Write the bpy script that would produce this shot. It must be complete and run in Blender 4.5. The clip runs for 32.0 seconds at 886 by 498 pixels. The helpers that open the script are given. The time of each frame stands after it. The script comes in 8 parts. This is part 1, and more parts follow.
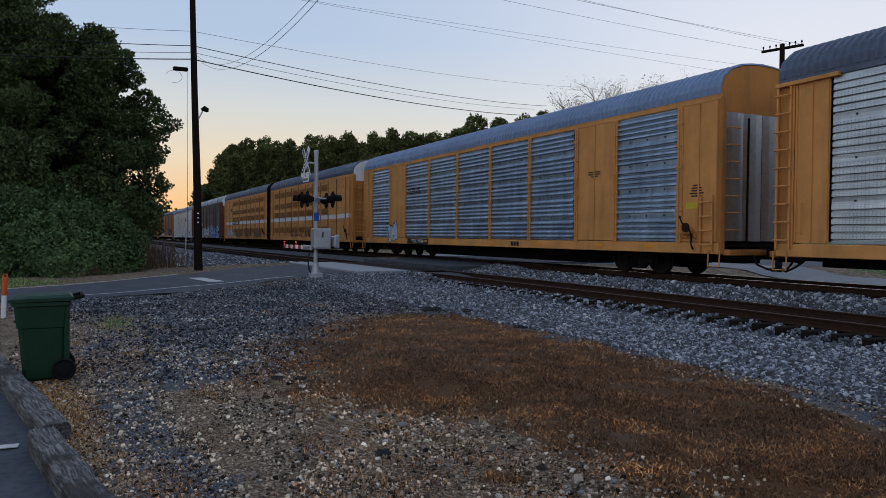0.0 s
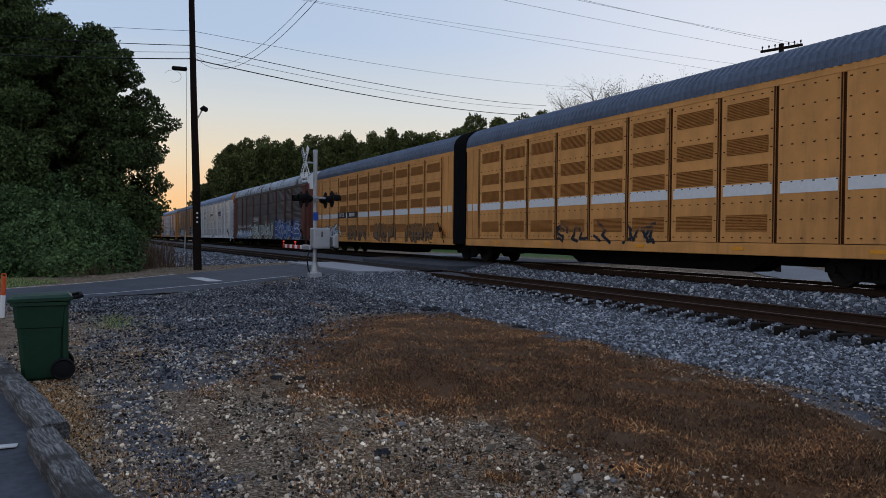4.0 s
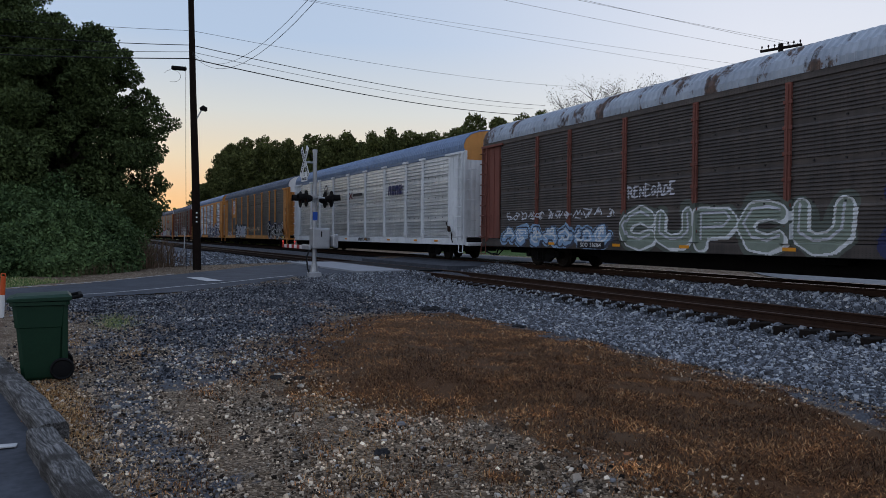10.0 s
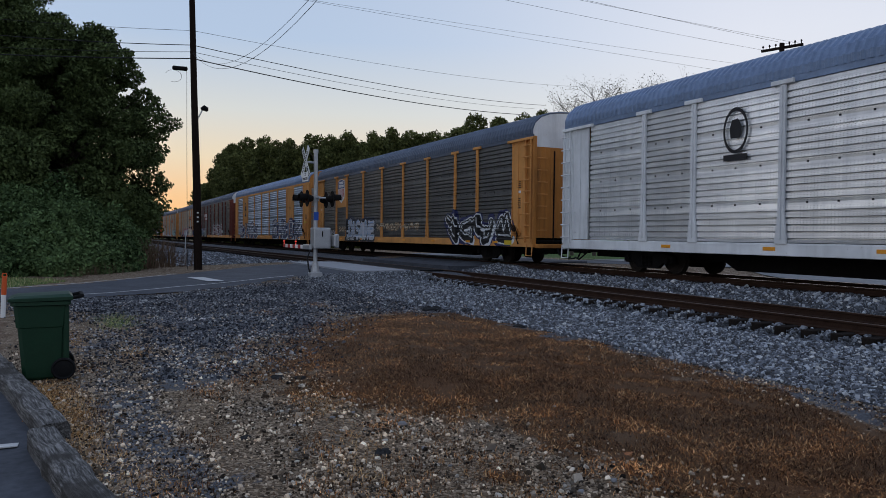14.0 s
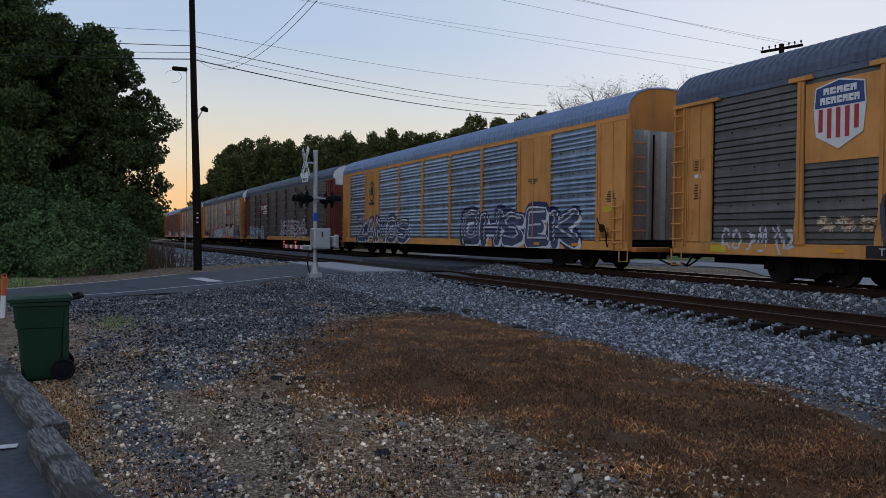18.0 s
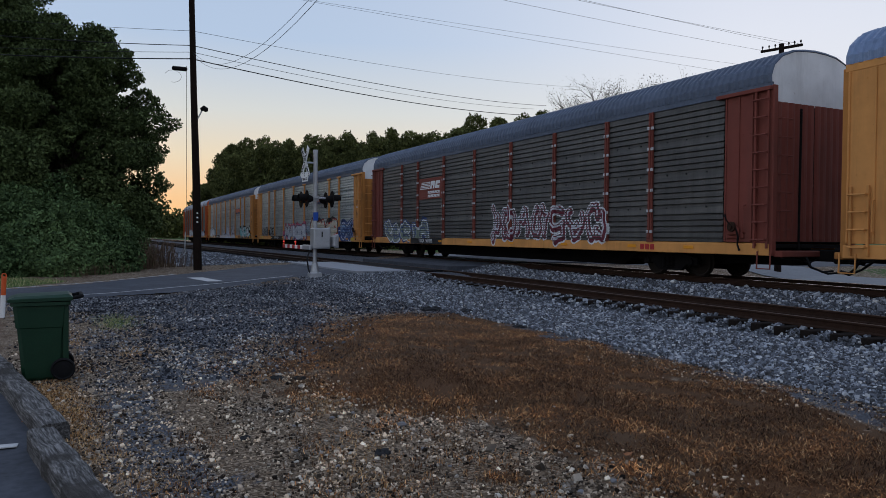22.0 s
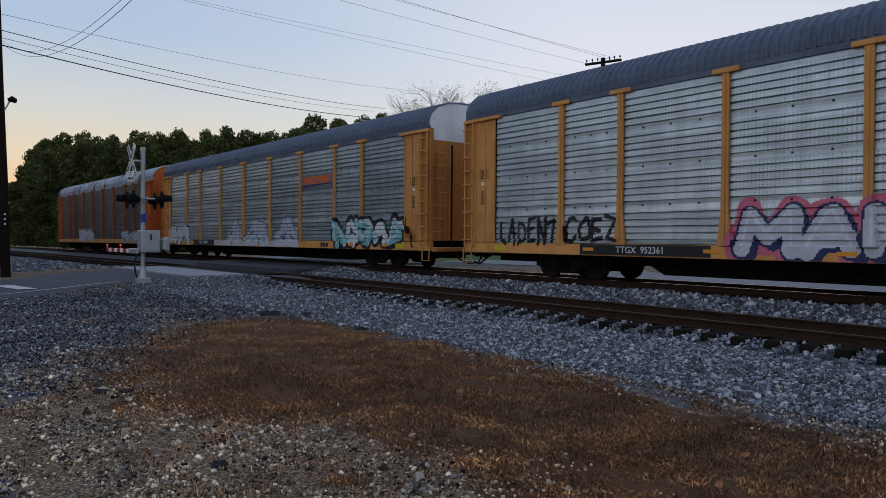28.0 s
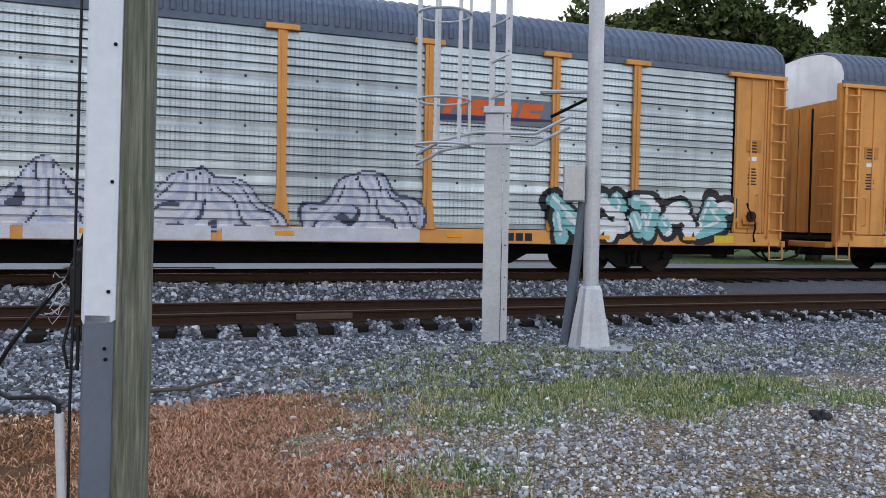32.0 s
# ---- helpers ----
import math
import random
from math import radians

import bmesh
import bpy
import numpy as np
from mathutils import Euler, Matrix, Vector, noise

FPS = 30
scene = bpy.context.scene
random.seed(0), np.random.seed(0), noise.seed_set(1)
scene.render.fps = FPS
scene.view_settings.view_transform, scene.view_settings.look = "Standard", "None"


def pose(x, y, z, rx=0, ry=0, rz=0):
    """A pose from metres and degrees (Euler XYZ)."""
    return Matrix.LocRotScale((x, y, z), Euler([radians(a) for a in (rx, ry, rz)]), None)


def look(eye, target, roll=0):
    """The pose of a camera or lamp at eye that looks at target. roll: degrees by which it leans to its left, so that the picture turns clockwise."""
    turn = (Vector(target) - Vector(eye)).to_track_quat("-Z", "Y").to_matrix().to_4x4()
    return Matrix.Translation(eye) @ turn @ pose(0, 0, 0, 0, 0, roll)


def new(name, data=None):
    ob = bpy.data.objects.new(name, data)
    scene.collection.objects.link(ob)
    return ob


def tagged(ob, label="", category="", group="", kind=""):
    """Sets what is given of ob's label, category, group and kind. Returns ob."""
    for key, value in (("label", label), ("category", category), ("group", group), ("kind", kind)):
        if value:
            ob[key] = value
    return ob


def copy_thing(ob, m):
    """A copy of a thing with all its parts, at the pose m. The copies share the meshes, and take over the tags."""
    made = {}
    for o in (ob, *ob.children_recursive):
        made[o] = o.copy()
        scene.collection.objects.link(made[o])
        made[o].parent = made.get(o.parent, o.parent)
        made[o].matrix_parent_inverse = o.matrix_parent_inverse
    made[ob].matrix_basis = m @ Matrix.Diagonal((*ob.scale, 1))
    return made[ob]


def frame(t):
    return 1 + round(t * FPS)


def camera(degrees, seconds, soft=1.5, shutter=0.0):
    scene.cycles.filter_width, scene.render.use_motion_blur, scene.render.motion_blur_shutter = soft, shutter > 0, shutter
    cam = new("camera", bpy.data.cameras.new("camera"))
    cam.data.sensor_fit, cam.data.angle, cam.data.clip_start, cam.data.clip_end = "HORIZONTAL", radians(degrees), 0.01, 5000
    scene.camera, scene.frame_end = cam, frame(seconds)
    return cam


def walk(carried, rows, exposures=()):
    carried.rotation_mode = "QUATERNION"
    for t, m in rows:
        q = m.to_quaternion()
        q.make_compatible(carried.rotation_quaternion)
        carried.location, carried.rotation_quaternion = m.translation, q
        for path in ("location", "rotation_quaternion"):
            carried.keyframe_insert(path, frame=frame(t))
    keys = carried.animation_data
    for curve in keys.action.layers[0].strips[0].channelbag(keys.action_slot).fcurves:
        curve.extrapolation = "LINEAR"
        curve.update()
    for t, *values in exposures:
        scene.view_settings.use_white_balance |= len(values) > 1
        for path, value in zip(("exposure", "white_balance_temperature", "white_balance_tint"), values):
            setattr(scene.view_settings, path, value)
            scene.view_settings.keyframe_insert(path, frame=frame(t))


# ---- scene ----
# ---- camera ----
cam = camera(61.8, 32.0, soft=0.6)
EYE = 1.114
TURNS = [
    (0.0, 89.066, -0.544, 66.275), (1.0, 89.066, -0.544, 66.261), (2.0, 89.066, -0.545, 66.208), (3.0, 89.04, -0.545, 66.208),
    (6.0, 89.066, -0.545, 66.208), (7.0, 89.067, -0.545, 66.188), (8.0, 89.067, -0.545, 66.181), (9.0, 89.053, -0.545, 66.188),
    (10.0, 89.027, -0.546, 66.175), (11.0, 89.026, -0.545, 66.181), (12.0, 89.019, -0.544, 66.262), (13.0, 89.012, -0.544, 66.248),
    (14.0, 89.019, -0.544, 66.248), (17.0, 89.066, -0.544, 66.255), (18.0, 89.066, -0.545, 66.228), (19.0, 89.08, -0.545, 66.221),
    (20.0, 89.066, -0.545, 66.214), (21.0, 89.06, -0.545, 66.214), (22.0, 89.045, -0.545, 66.221), (23.0, 89.053, -0.545, 66.221),
    (24.0, 89.066, -0.545, 66.221), (24.5, 89.066, -0.545, 66.214), (25.6, 89.08, -0.51, 66.1), (26.5, 89.167, -0.347, 65.361),
    (27.0, 89.235, -0.354, 62.117), (27.5, 89.229, -0.285, 58.356), (28.0, 89.283, -0.276, 53.966), (28.5, 89.269, -0.279, 47.434),
    (29.0, 89.312, -0.175, 44.567), (29.5, 89.243, -0.112, 40.127), (30.0, 89.115, -0.055, 34.171), (30.5, 88.914, -0.122, 24.932),
    (31.0, 88.556, -0.306, 10.553), (31.5, 88.342, -0.538, -3.393), (32.0, 87.977, -0.957, -19.114)]
walk(cam, [(t, pose(0, 0, EYE, rx, ry, rz)) for t, rx, ry, rz in TURNS],
     exposures=[(0, 0.08, 6500, 10), (26.0, 0.08, 6500, 10), (28.0, 0.02, 6500, 10), (29.5, 0.1, 6600, 9), (30.5, 0.4, 6700, 7), (31.0, 0.62, 6800, 6), (31.5, 1.0, 7000, 8), (32.0, 1.35, 7200, 10)])

# ---- sky and light: dusk, the sun just under the trees in the west ----
SUN_AZ = 92.0   # degrees from +y towards -x
world = bpy.data.worlds.new("dusk_sky")
scene.world = world
world.use_nodes = True
wn = world.node_tree
wn.nodes.clear()
sky = wn.nodes.new("ShaderNodeTexSky")
sky.sky_type = "NISHITA"
sky.sun_disc = False
sky.sun_elevation = radians(0.8)
sky.sun_rotation = radians(-SUN_AZ)
sky.altitude, sky.air_density, sky.dust_density, sky.ozone_density = 150, 1.2, 0.6, 3.0


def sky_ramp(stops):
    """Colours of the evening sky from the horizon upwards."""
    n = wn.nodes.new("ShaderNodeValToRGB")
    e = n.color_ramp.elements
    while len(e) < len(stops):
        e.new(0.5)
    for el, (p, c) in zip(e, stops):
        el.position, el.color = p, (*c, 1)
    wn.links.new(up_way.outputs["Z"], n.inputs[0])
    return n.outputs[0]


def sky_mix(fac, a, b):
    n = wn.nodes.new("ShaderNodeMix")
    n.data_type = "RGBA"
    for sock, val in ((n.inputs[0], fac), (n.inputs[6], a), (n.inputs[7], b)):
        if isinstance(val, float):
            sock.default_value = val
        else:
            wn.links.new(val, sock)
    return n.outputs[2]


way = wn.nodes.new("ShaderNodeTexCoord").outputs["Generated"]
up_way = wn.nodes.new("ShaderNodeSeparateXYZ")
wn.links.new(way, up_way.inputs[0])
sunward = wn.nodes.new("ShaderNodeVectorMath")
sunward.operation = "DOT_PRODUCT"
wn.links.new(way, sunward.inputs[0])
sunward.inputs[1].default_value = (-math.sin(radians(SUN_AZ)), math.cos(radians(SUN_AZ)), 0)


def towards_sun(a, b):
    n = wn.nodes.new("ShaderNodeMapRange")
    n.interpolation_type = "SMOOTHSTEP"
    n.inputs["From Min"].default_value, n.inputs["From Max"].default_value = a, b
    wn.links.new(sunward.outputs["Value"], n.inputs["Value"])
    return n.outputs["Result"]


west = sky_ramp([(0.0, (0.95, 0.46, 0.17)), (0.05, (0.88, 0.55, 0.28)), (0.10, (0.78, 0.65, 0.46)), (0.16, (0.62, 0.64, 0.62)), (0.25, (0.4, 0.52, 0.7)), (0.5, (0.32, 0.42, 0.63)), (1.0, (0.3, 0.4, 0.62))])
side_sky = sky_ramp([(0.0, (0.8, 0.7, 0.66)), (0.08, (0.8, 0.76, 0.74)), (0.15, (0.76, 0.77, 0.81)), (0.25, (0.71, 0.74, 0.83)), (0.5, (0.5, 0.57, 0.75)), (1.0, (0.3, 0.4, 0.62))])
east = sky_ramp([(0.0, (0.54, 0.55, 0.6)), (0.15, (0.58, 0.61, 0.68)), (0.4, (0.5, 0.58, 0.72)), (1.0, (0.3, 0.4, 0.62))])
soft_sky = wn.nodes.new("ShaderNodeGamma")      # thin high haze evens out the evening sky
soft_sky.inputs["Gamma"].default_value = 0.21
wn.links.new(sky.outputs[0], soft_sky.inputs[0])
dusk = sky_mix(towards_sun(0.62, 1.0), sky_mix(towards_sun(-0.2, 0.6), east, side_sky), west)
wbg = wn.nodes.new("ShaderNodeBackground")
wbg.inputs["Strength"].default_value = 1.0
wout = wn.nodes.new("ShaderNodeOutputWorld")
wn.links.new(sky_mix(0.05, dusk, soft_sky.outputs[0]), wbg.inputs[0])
wn.links.new(wbg.outputs[0], wout.inputs[0])
sun = new("sun", bpy.data.lights.new("sun", "SUN"))
sun.data.energy, sun.data.angle, sun.data.color = 0.05, radians(20), (1.0, 0.72, 0.5)
sun.matrix_world = look((-40 * math.sin(radians(SUN_AZ)), 40 * math.cos(radians(SUN_AZ)), 6), (0, 0, 0))

# ---- the two tracks: one bend, given by its curvature along the way ----
HALF, RAIL_Z = 0.755, -0.31          # half the spacing of the rails; near track's rail top against the far one's
NEAR_OFF, FAR_OFF = -4.164 + HALF, HALF   # centre lines, measured from the far track's near rail
_u = np.arange(-430.0, 330.01, 0.5)
_w = np.clip(_u, -150, 40) / 100
_k = 1e-3 * (-2.0889 - 4.5522 * _w - 0.5235 * _w ** 2 + 1.3518 * _w ** 3)
_th = np.concatenate([[0], np.cumsum((_k[1:] + _k[:-1]) * 0.25)])
_i0 = int(np.argmin(abs(_u)))
_th -= _th[_i0]
_x = np.concatenate([[0], np.cumsum((np.cos(_th[1:]) + np.cos(_th[:-1])) * 0.25)])
_y = np.concatenate([[0], np.cumsum((np.sin(_th[1:]) + np.sin(_th[:-1])) * 0.25)])
_x, _y = _x - _x[_i0], _y - _y[_i0] + 15.859


def grade(u):
    u = np.clip(u, -150, 60)
    return -0.1846 * u / 100 - 0.1735 * (u / 100) ** 2


def on_track(u, off, z=0.0):
    """The point u metres along the far track and off metres beside its near rail."""
    th = np.interp(u, _u, _th)
    return np.stack([np.interp(u, _u, _x) - np.sin(th) * off, np.interp(u, _u, _y) + np.cos(th) * off, z + grade(u)], -1)


def beside(x, y):
    """Along and beside, for places given by x and y."""
    u = np.interp(x, _x, _u)
    for _ in range(3):
        th = np.interp(u, _u, _th)
        dx, dy = x - np.interp(u, _u, _x), y - np.interp(u, _u, _y)
        u = u + dx * np.cos(th) + dy * np.sin(th)
    th = np.interp(u, _u, _th)
    return u, -(x - np.interp(u, _u, _x)) * np.sin(th) + (y - np.interp(u, _u, _y)) * np.cos(th)


def ramp(a, b, x):
    t = np.clip((x - a) / (b - a), 0, 1)
    return t * t * (3 - 2 * t)


def ground_z(x, y):
    """Height of the ground, ballast beds and the road's embankment."""
    u, o = beside(x, y)
    g = grade(u)
    near = -0.6 + 0.03 * ramp(-9.0, -6.5, o) - 0.08 * ramp(-5.7, -5.1, o)                       # shoulder of the near track
    bed = np.where(o < -2.4, -0.65 + 0.08 * ramp(-5.0, -4.4, o), -0.57 + 0.35 * ramp(-2.4, -0.6, o))
    bed = np.where(o > 2.2, -0.22 - 0.5 * ramp(2.2, 6.0, o), bed)
    z = np.where(o < -5.1, near, bed) + g * ramp(-12, -6, o)
    road = ramp(-44, -39, u) * (1 - ramp(-27.3, -24.6, u))
    zr = np.where(o < -4.5, -0.33 - 0.27 * ramp(-4.5, -17, o), np.where(o < 0, -0.33 + 0.3 * ramp(-2.3, 0, o), -0.03 - 0.3 * ramp(2, 14, o)))
    z = z + (zr - z) * road
    return z


# ---- material helpers ----
class Nodes:
    def __init__(self, name):
        self.m = bpy.data.materials.new(name)
        self.m.use_nodes = True
        self.t = self.m.node_tree
        self.b = self.t.nodes["Principled BSDF"]
        self.co = self.t.nodes.new("ShaderNodeTexCoord").outputs["Object"]

    def add(self, kind, **kw):
        n = self.t.nodes.new(kind)
        for k, v in kw.items():
            n.inputs[k].default_value = v
        return n

    def link(self, a, b):
        self.t.links.new(a, b)

    def noise(self, scale, detail=4, rough=0.6, vec=None, stretch=None):
        n = self.add("ShaderNodeTexNoise", Scale=scale, Detail=detail, Roughness=rough)
        v = vec or self.co
        if stretch:
            mp = self.add("ShaderNodeMapping", Scale=stretch)
            self.link(v, mp.inputs["Vector"])
            v = mp.outputs[0]
        self.link(v, n.inputs["Vector"])
        return n.outputs["Fac"]

    def ramp(self, fac, stops):
        n = self.t.nodes.new("ShaderNodeValToRGB")
        e = n.color_ramp.elements
        while len(e) < len(stops):
            e.new(0.5)
        for el, (p, c) in zip(e, stops):
            el.position, el.color = p, (*c, 1) if len(c) == 3 else c
        self.link(fac, n.inputs[0])
        return n.outputs[0]

    def mix(self, fac, a, b, mode="MIX"):
        n = self.t.nodes.new("ShaderNodeMix")
        n.data_type, n.blend_type = "RGBA", mode
        for sock, val in ((n.inputs[0], fac), (n.inputs[6], a), (n.inputs[7], b)):
            if isinstance(val, (int, float)):
                sock.default_value = val
            elif isinstance(val, tuple):
                sock.default_value = (*val, 1)
            else:
                self.link(val, sock)
        return n.outputs[2]

    def bump(self, height, strength=0.3, dist=0.02):
        n = self.add("ShaderNodeBump", Strength=strength, Distance=dist)
        self.link(height, n.inputs["Height"])
        self.link(n.outputs[0], self.b.inputs["Normal"])

    def set(self, color=None, rough=None, metal=None, spec=None):
        for key, val in (("Base Color", color), ("Roughness", rough), ("Metallic", metal), ("Specular IOR Level", spec)):
            if val is None:
                continue
            if isinstance(val, (int, float)):
                self.b.inputs[key].default_value = val
            elif isinstance(val, tuple):
                self.b.inputs[key].default_value = (*val, 1)
            else:
                self.link(val, self.b.inputs[key])
        return self.m


def shade(c, k):
    return tuple(min(1.0, v * k) for v in c)


def plain(name, color, rough=0.6, metal=0.0, scale=6.0, spread=0.25, bump=0.15, gloss=0.3):
    n = Nodes(name)
    f = n.noise(scale, 5)
    g = n.noise(scale * 9, 3)
    c = n.mix(0.5, n.ramp(f, [(0.3, shade(color, 1 - spread)), (0.7, shade(color, 1 + spread))]),
              n.ramp(g, [(0.3, shade(color, 1 - spread)), (0.7, shade(color, 1 + spread))]))
    n.bump(g, bump, 0.01)
    return n.set(c, rough, metal, gloss)


def paint(name, color, dirt=(0.06, 0.04, 0.03), rust=(0.16, 0.06, 0.025), rough=0.72, amount=0.45):
    """Weathered vehicle paint: fading, grime that runs down, rust spots."""
    n = Nodes(name)
    fade = n.noise(0.9, 5)
    run = n.noise(2.2, 6, 0.65, stretch=(1.0, 1.0, 0.12))
    spot = n.noise(7.0, 6, 0.7)
    obj = n.t.nodes.new("ShaderNodeObjectInfo").outputs["Random"]
    c = n.ramp(fade, [(0.3, shade(color, 0.78)), (0.7, shade(color, 1.12))])
    c = n.mix(n.ramp(run, [(0.5, (0, 0, 0)), (0.78, (amount, amount, amount))]), c, dirt)
    c = n.mix(n.ramp(spot, [(0.66, (0, 0, 0)), (0.74, (0.7, 0.7, 0.7))]), c, rust)
    c = n.mix(0.18, c, n.ramp(obj, [(0.0, shade(color, 0.6)), (1.0, shade(color, 1.3))]))
    n.bump(n.noise(3.0, 5), 0.12, 0.02)
    return n.set(c, rough, 0.0, 0.3)


# ---- mesh helpers ----
class Geo:
    """Gathers vertices and faces of one mesh."""

    def __init__(self):
        self.v, self.f, self.k = [], [], []

    def poly(self, pts, k=0):
        i = len(self.v)
        self.v += [tuple(p) for p in pts]
        self.f.append(tuple(range(i, i + len(pts))))
        self.k.append(k)
        return self

    def box(self, x0, x1, y0, y1, z0, z1, c=0.0, m=None, k=0):
        i = len(self.v)
        if c <= 0:
            pts = [(x, y, z) for x in (x0, x1) for y in (y0, y1) for z in (z0, z1)]
            fs = [(0, 1, 3, 2), (4, 6, 7, 5), (0, 4, 5, 1), (2, 3, 7, 6), (0, 2, 6, 4), (1, 5, 7, 3)]
        else:
            pts = []
            for sx in (0, 1):
                for sy in (0, 1):
                    for sz in (0, 1):
                        X, Y, Z = (x0, x1)[sx], (y0, y1)[sy], (z0, z1)[sz]
                        dx, dy, dz = (c, -c)[sx], (c, -c)[sy], (c, -c)[sz]
                        pts += [(X, Y + dy, Z + dz), (X + dx, Y, Z + dz), (X + dx, Y + dy, Z)]
            q = lambda sx, sy, sz, a: (sx * 4 + sy * 2 + sz) * 3 + a
            fs = []
            for a in range(3):
                for s in (0, 1):
                    o = [b for b in range(3) if b != a]
                    idx = []
                    for p, r in ((0, 0), (1, 0), (1, 1), (0, 1)):
                        e = [0, 0, 0]
                        e[a], e[o[0]], e[o[1]] = s, p, r
                        idx.append(q(*e, a))
                    fs.append(tuple(idx if (s == 1) == (a != 1) else idx[::-1]))
            for a in range(3):
                o = [b for b in range(3) if b != a]
                for p in (0, 1):
                    for r in (0, 1):
                        e, g = [0, 0, 0], [0, 0, 0]
                        e[o[0]] = g[o[0]] = p
                        e[o[1]] = g[o[1]] = r
                        g[a] = 1
                        fs.append((q(*e, o[0]), q(*g, o[0]), q(*g, o[1]), q(*e, o[1])))
            for sx in (0, 1):
                for sy in (0, 1):
                    for sz in (0, 1):
                        fs.append((q(sx, sy, sz, 0), q(sx, sy, sz, 1), q(sx, sy, sz, 2)))
        if m is not None:
            pts = [tuple(m @ Vector(p)) for p in pts]
        self.v += pts
        self.f += [tuple(i + j for j in f) for f in fs]
        self.k += [k] * len(fs)
        return self

    def loft(self, rings, closed=True, caps=False, k=0):
        """Skin a list of rings with equally many points."""
        i, n = len(self.v), len(rings[0])
        for r in rings:
            self.v += [tuple(p) for p in r]
        for a in range(len(rings) - 1):
            for b in range(n if closed else n - 1):
                c = (b + 1) % n
                self.f.append((i + a * n + b, i + a * n + c, i + (a + 1) * n + c, i + (a + 1) * n + b))
                self.k.append(k)
        if caps:
            self.f += [tuple(i + b for b in range(n))[::-1], tuple(i + (len(rings) - 1) * n + b for b in range(n))]
            self.k += [k, k]
        return self

    def tube(self, pts, r, n=8, caps=True, k=0):
        pts = [Vector(p) for p in pts]
        rs = r if isinstance(r, (list, tuple)) else [r] * len(pts)
        rings, side = [], None
        for j, p in enumerate(pts):
            d = (pts[min(j + 1, len(pts) - 1)] - pts[max(j - 1, 0)]).normalized()
            if side is None:
                side = d.orthogonal().normalized()
            side = (side - d * side.dot(d)).normalized()
            up = d.cross(side)
            rings.append([p + (side * math.cos(a) + up * math.sin(a)) * rs[j] for a in (2 * math.pi * q / n for q in range(n))])
        return self.loft(rings, True, caps, k)

    def disc(self, c, axis, r, depth, n=16, k=0):
        c, axis = Vector(c), Vector(axis).normalized()
        return self.tube([c - axis * depth / 2, c + axis * depth / 2], r, n, True, k)

    def prism(self, outline, d, m, k=0):
        """A flat outline in x and z, made d thick in y, then placed by m."""
        a = [m @ Vector((x, 0, z)) for x, z in outline]
        b = [m @ Vector((x, d, z)) for x, z in outline]
        return self.loft([a, b], True, True, k)

    def mesh(self, name, mats, smooth=False):
        me = bpy.data.meshes.new(name)
        me.from_pydata(self.v, [], self.f)
        mats = mats if isinstance(mats, (list, tuple)) else [mats]
        for mt in mats:
            me.materials.append(mt)
        if len(mats) > 1:
            me.polygons.foreach_set("material_index", self.k)
        if smooth:
            me.polygons.foreach_set("use_smooth", [True] * len(self.f))
        bm = bmesh.new()
        bm.from_mesh(me)
        bmesh.ops.recalc_face_normals(bm, faces=bm.faces)
        bm.to_mesh(me)
        bm.free()
        return me


def part(name, geo, material, parent, label="", m=None, smooth=False):
    """Links one mesh as a part of a thing, or of a part."""
    me = geo if isinstance(geo, bpy.types.Mesh) else geo.mesh(name, material, smooth)
    ob = new(name, me)
    ob.parent = parent
    if m is not None:
        ob.matrix_basis = m
    return tagged(ob, label)


def thing(name, label, category, m=None, group="", kind="", geo=None, material=None, smooth=False):
    """A top-level thing: a mesh, or an Empty at its base."""
    ob = new(name, geo.mesh(name, material, smooth) if geo else None)
    if m is not None:
        ob.matrix_basis = m
    return tagged(ob, label, category, group, kind)


def letters(name, text, size, material, parent, m, label="", thick=0.004):
    """Writing in the built-in font, as a mesh part."""
    cu = bpy.data.curves.new(name, "FONT")
    cu.body, cu.size, cu.extrude, cu.align_x, cu.align_y, cu.resolution_u = text, size, thick, "CENTER", "CENTER", 2
    tmp = bpy.data.objects.new(name, cu)
    scene.collection.objects.link(tmp)
    me = bpy.data.meshes.new_from_object(tmp.evaluated_get(bpy.context.evaluated_depsgraph_get()))
    bpy.data.objects.remove(tmp)
    me.materials.clear()
    me.materials.append(material)
    return part(name, me, material, parent, label, m)


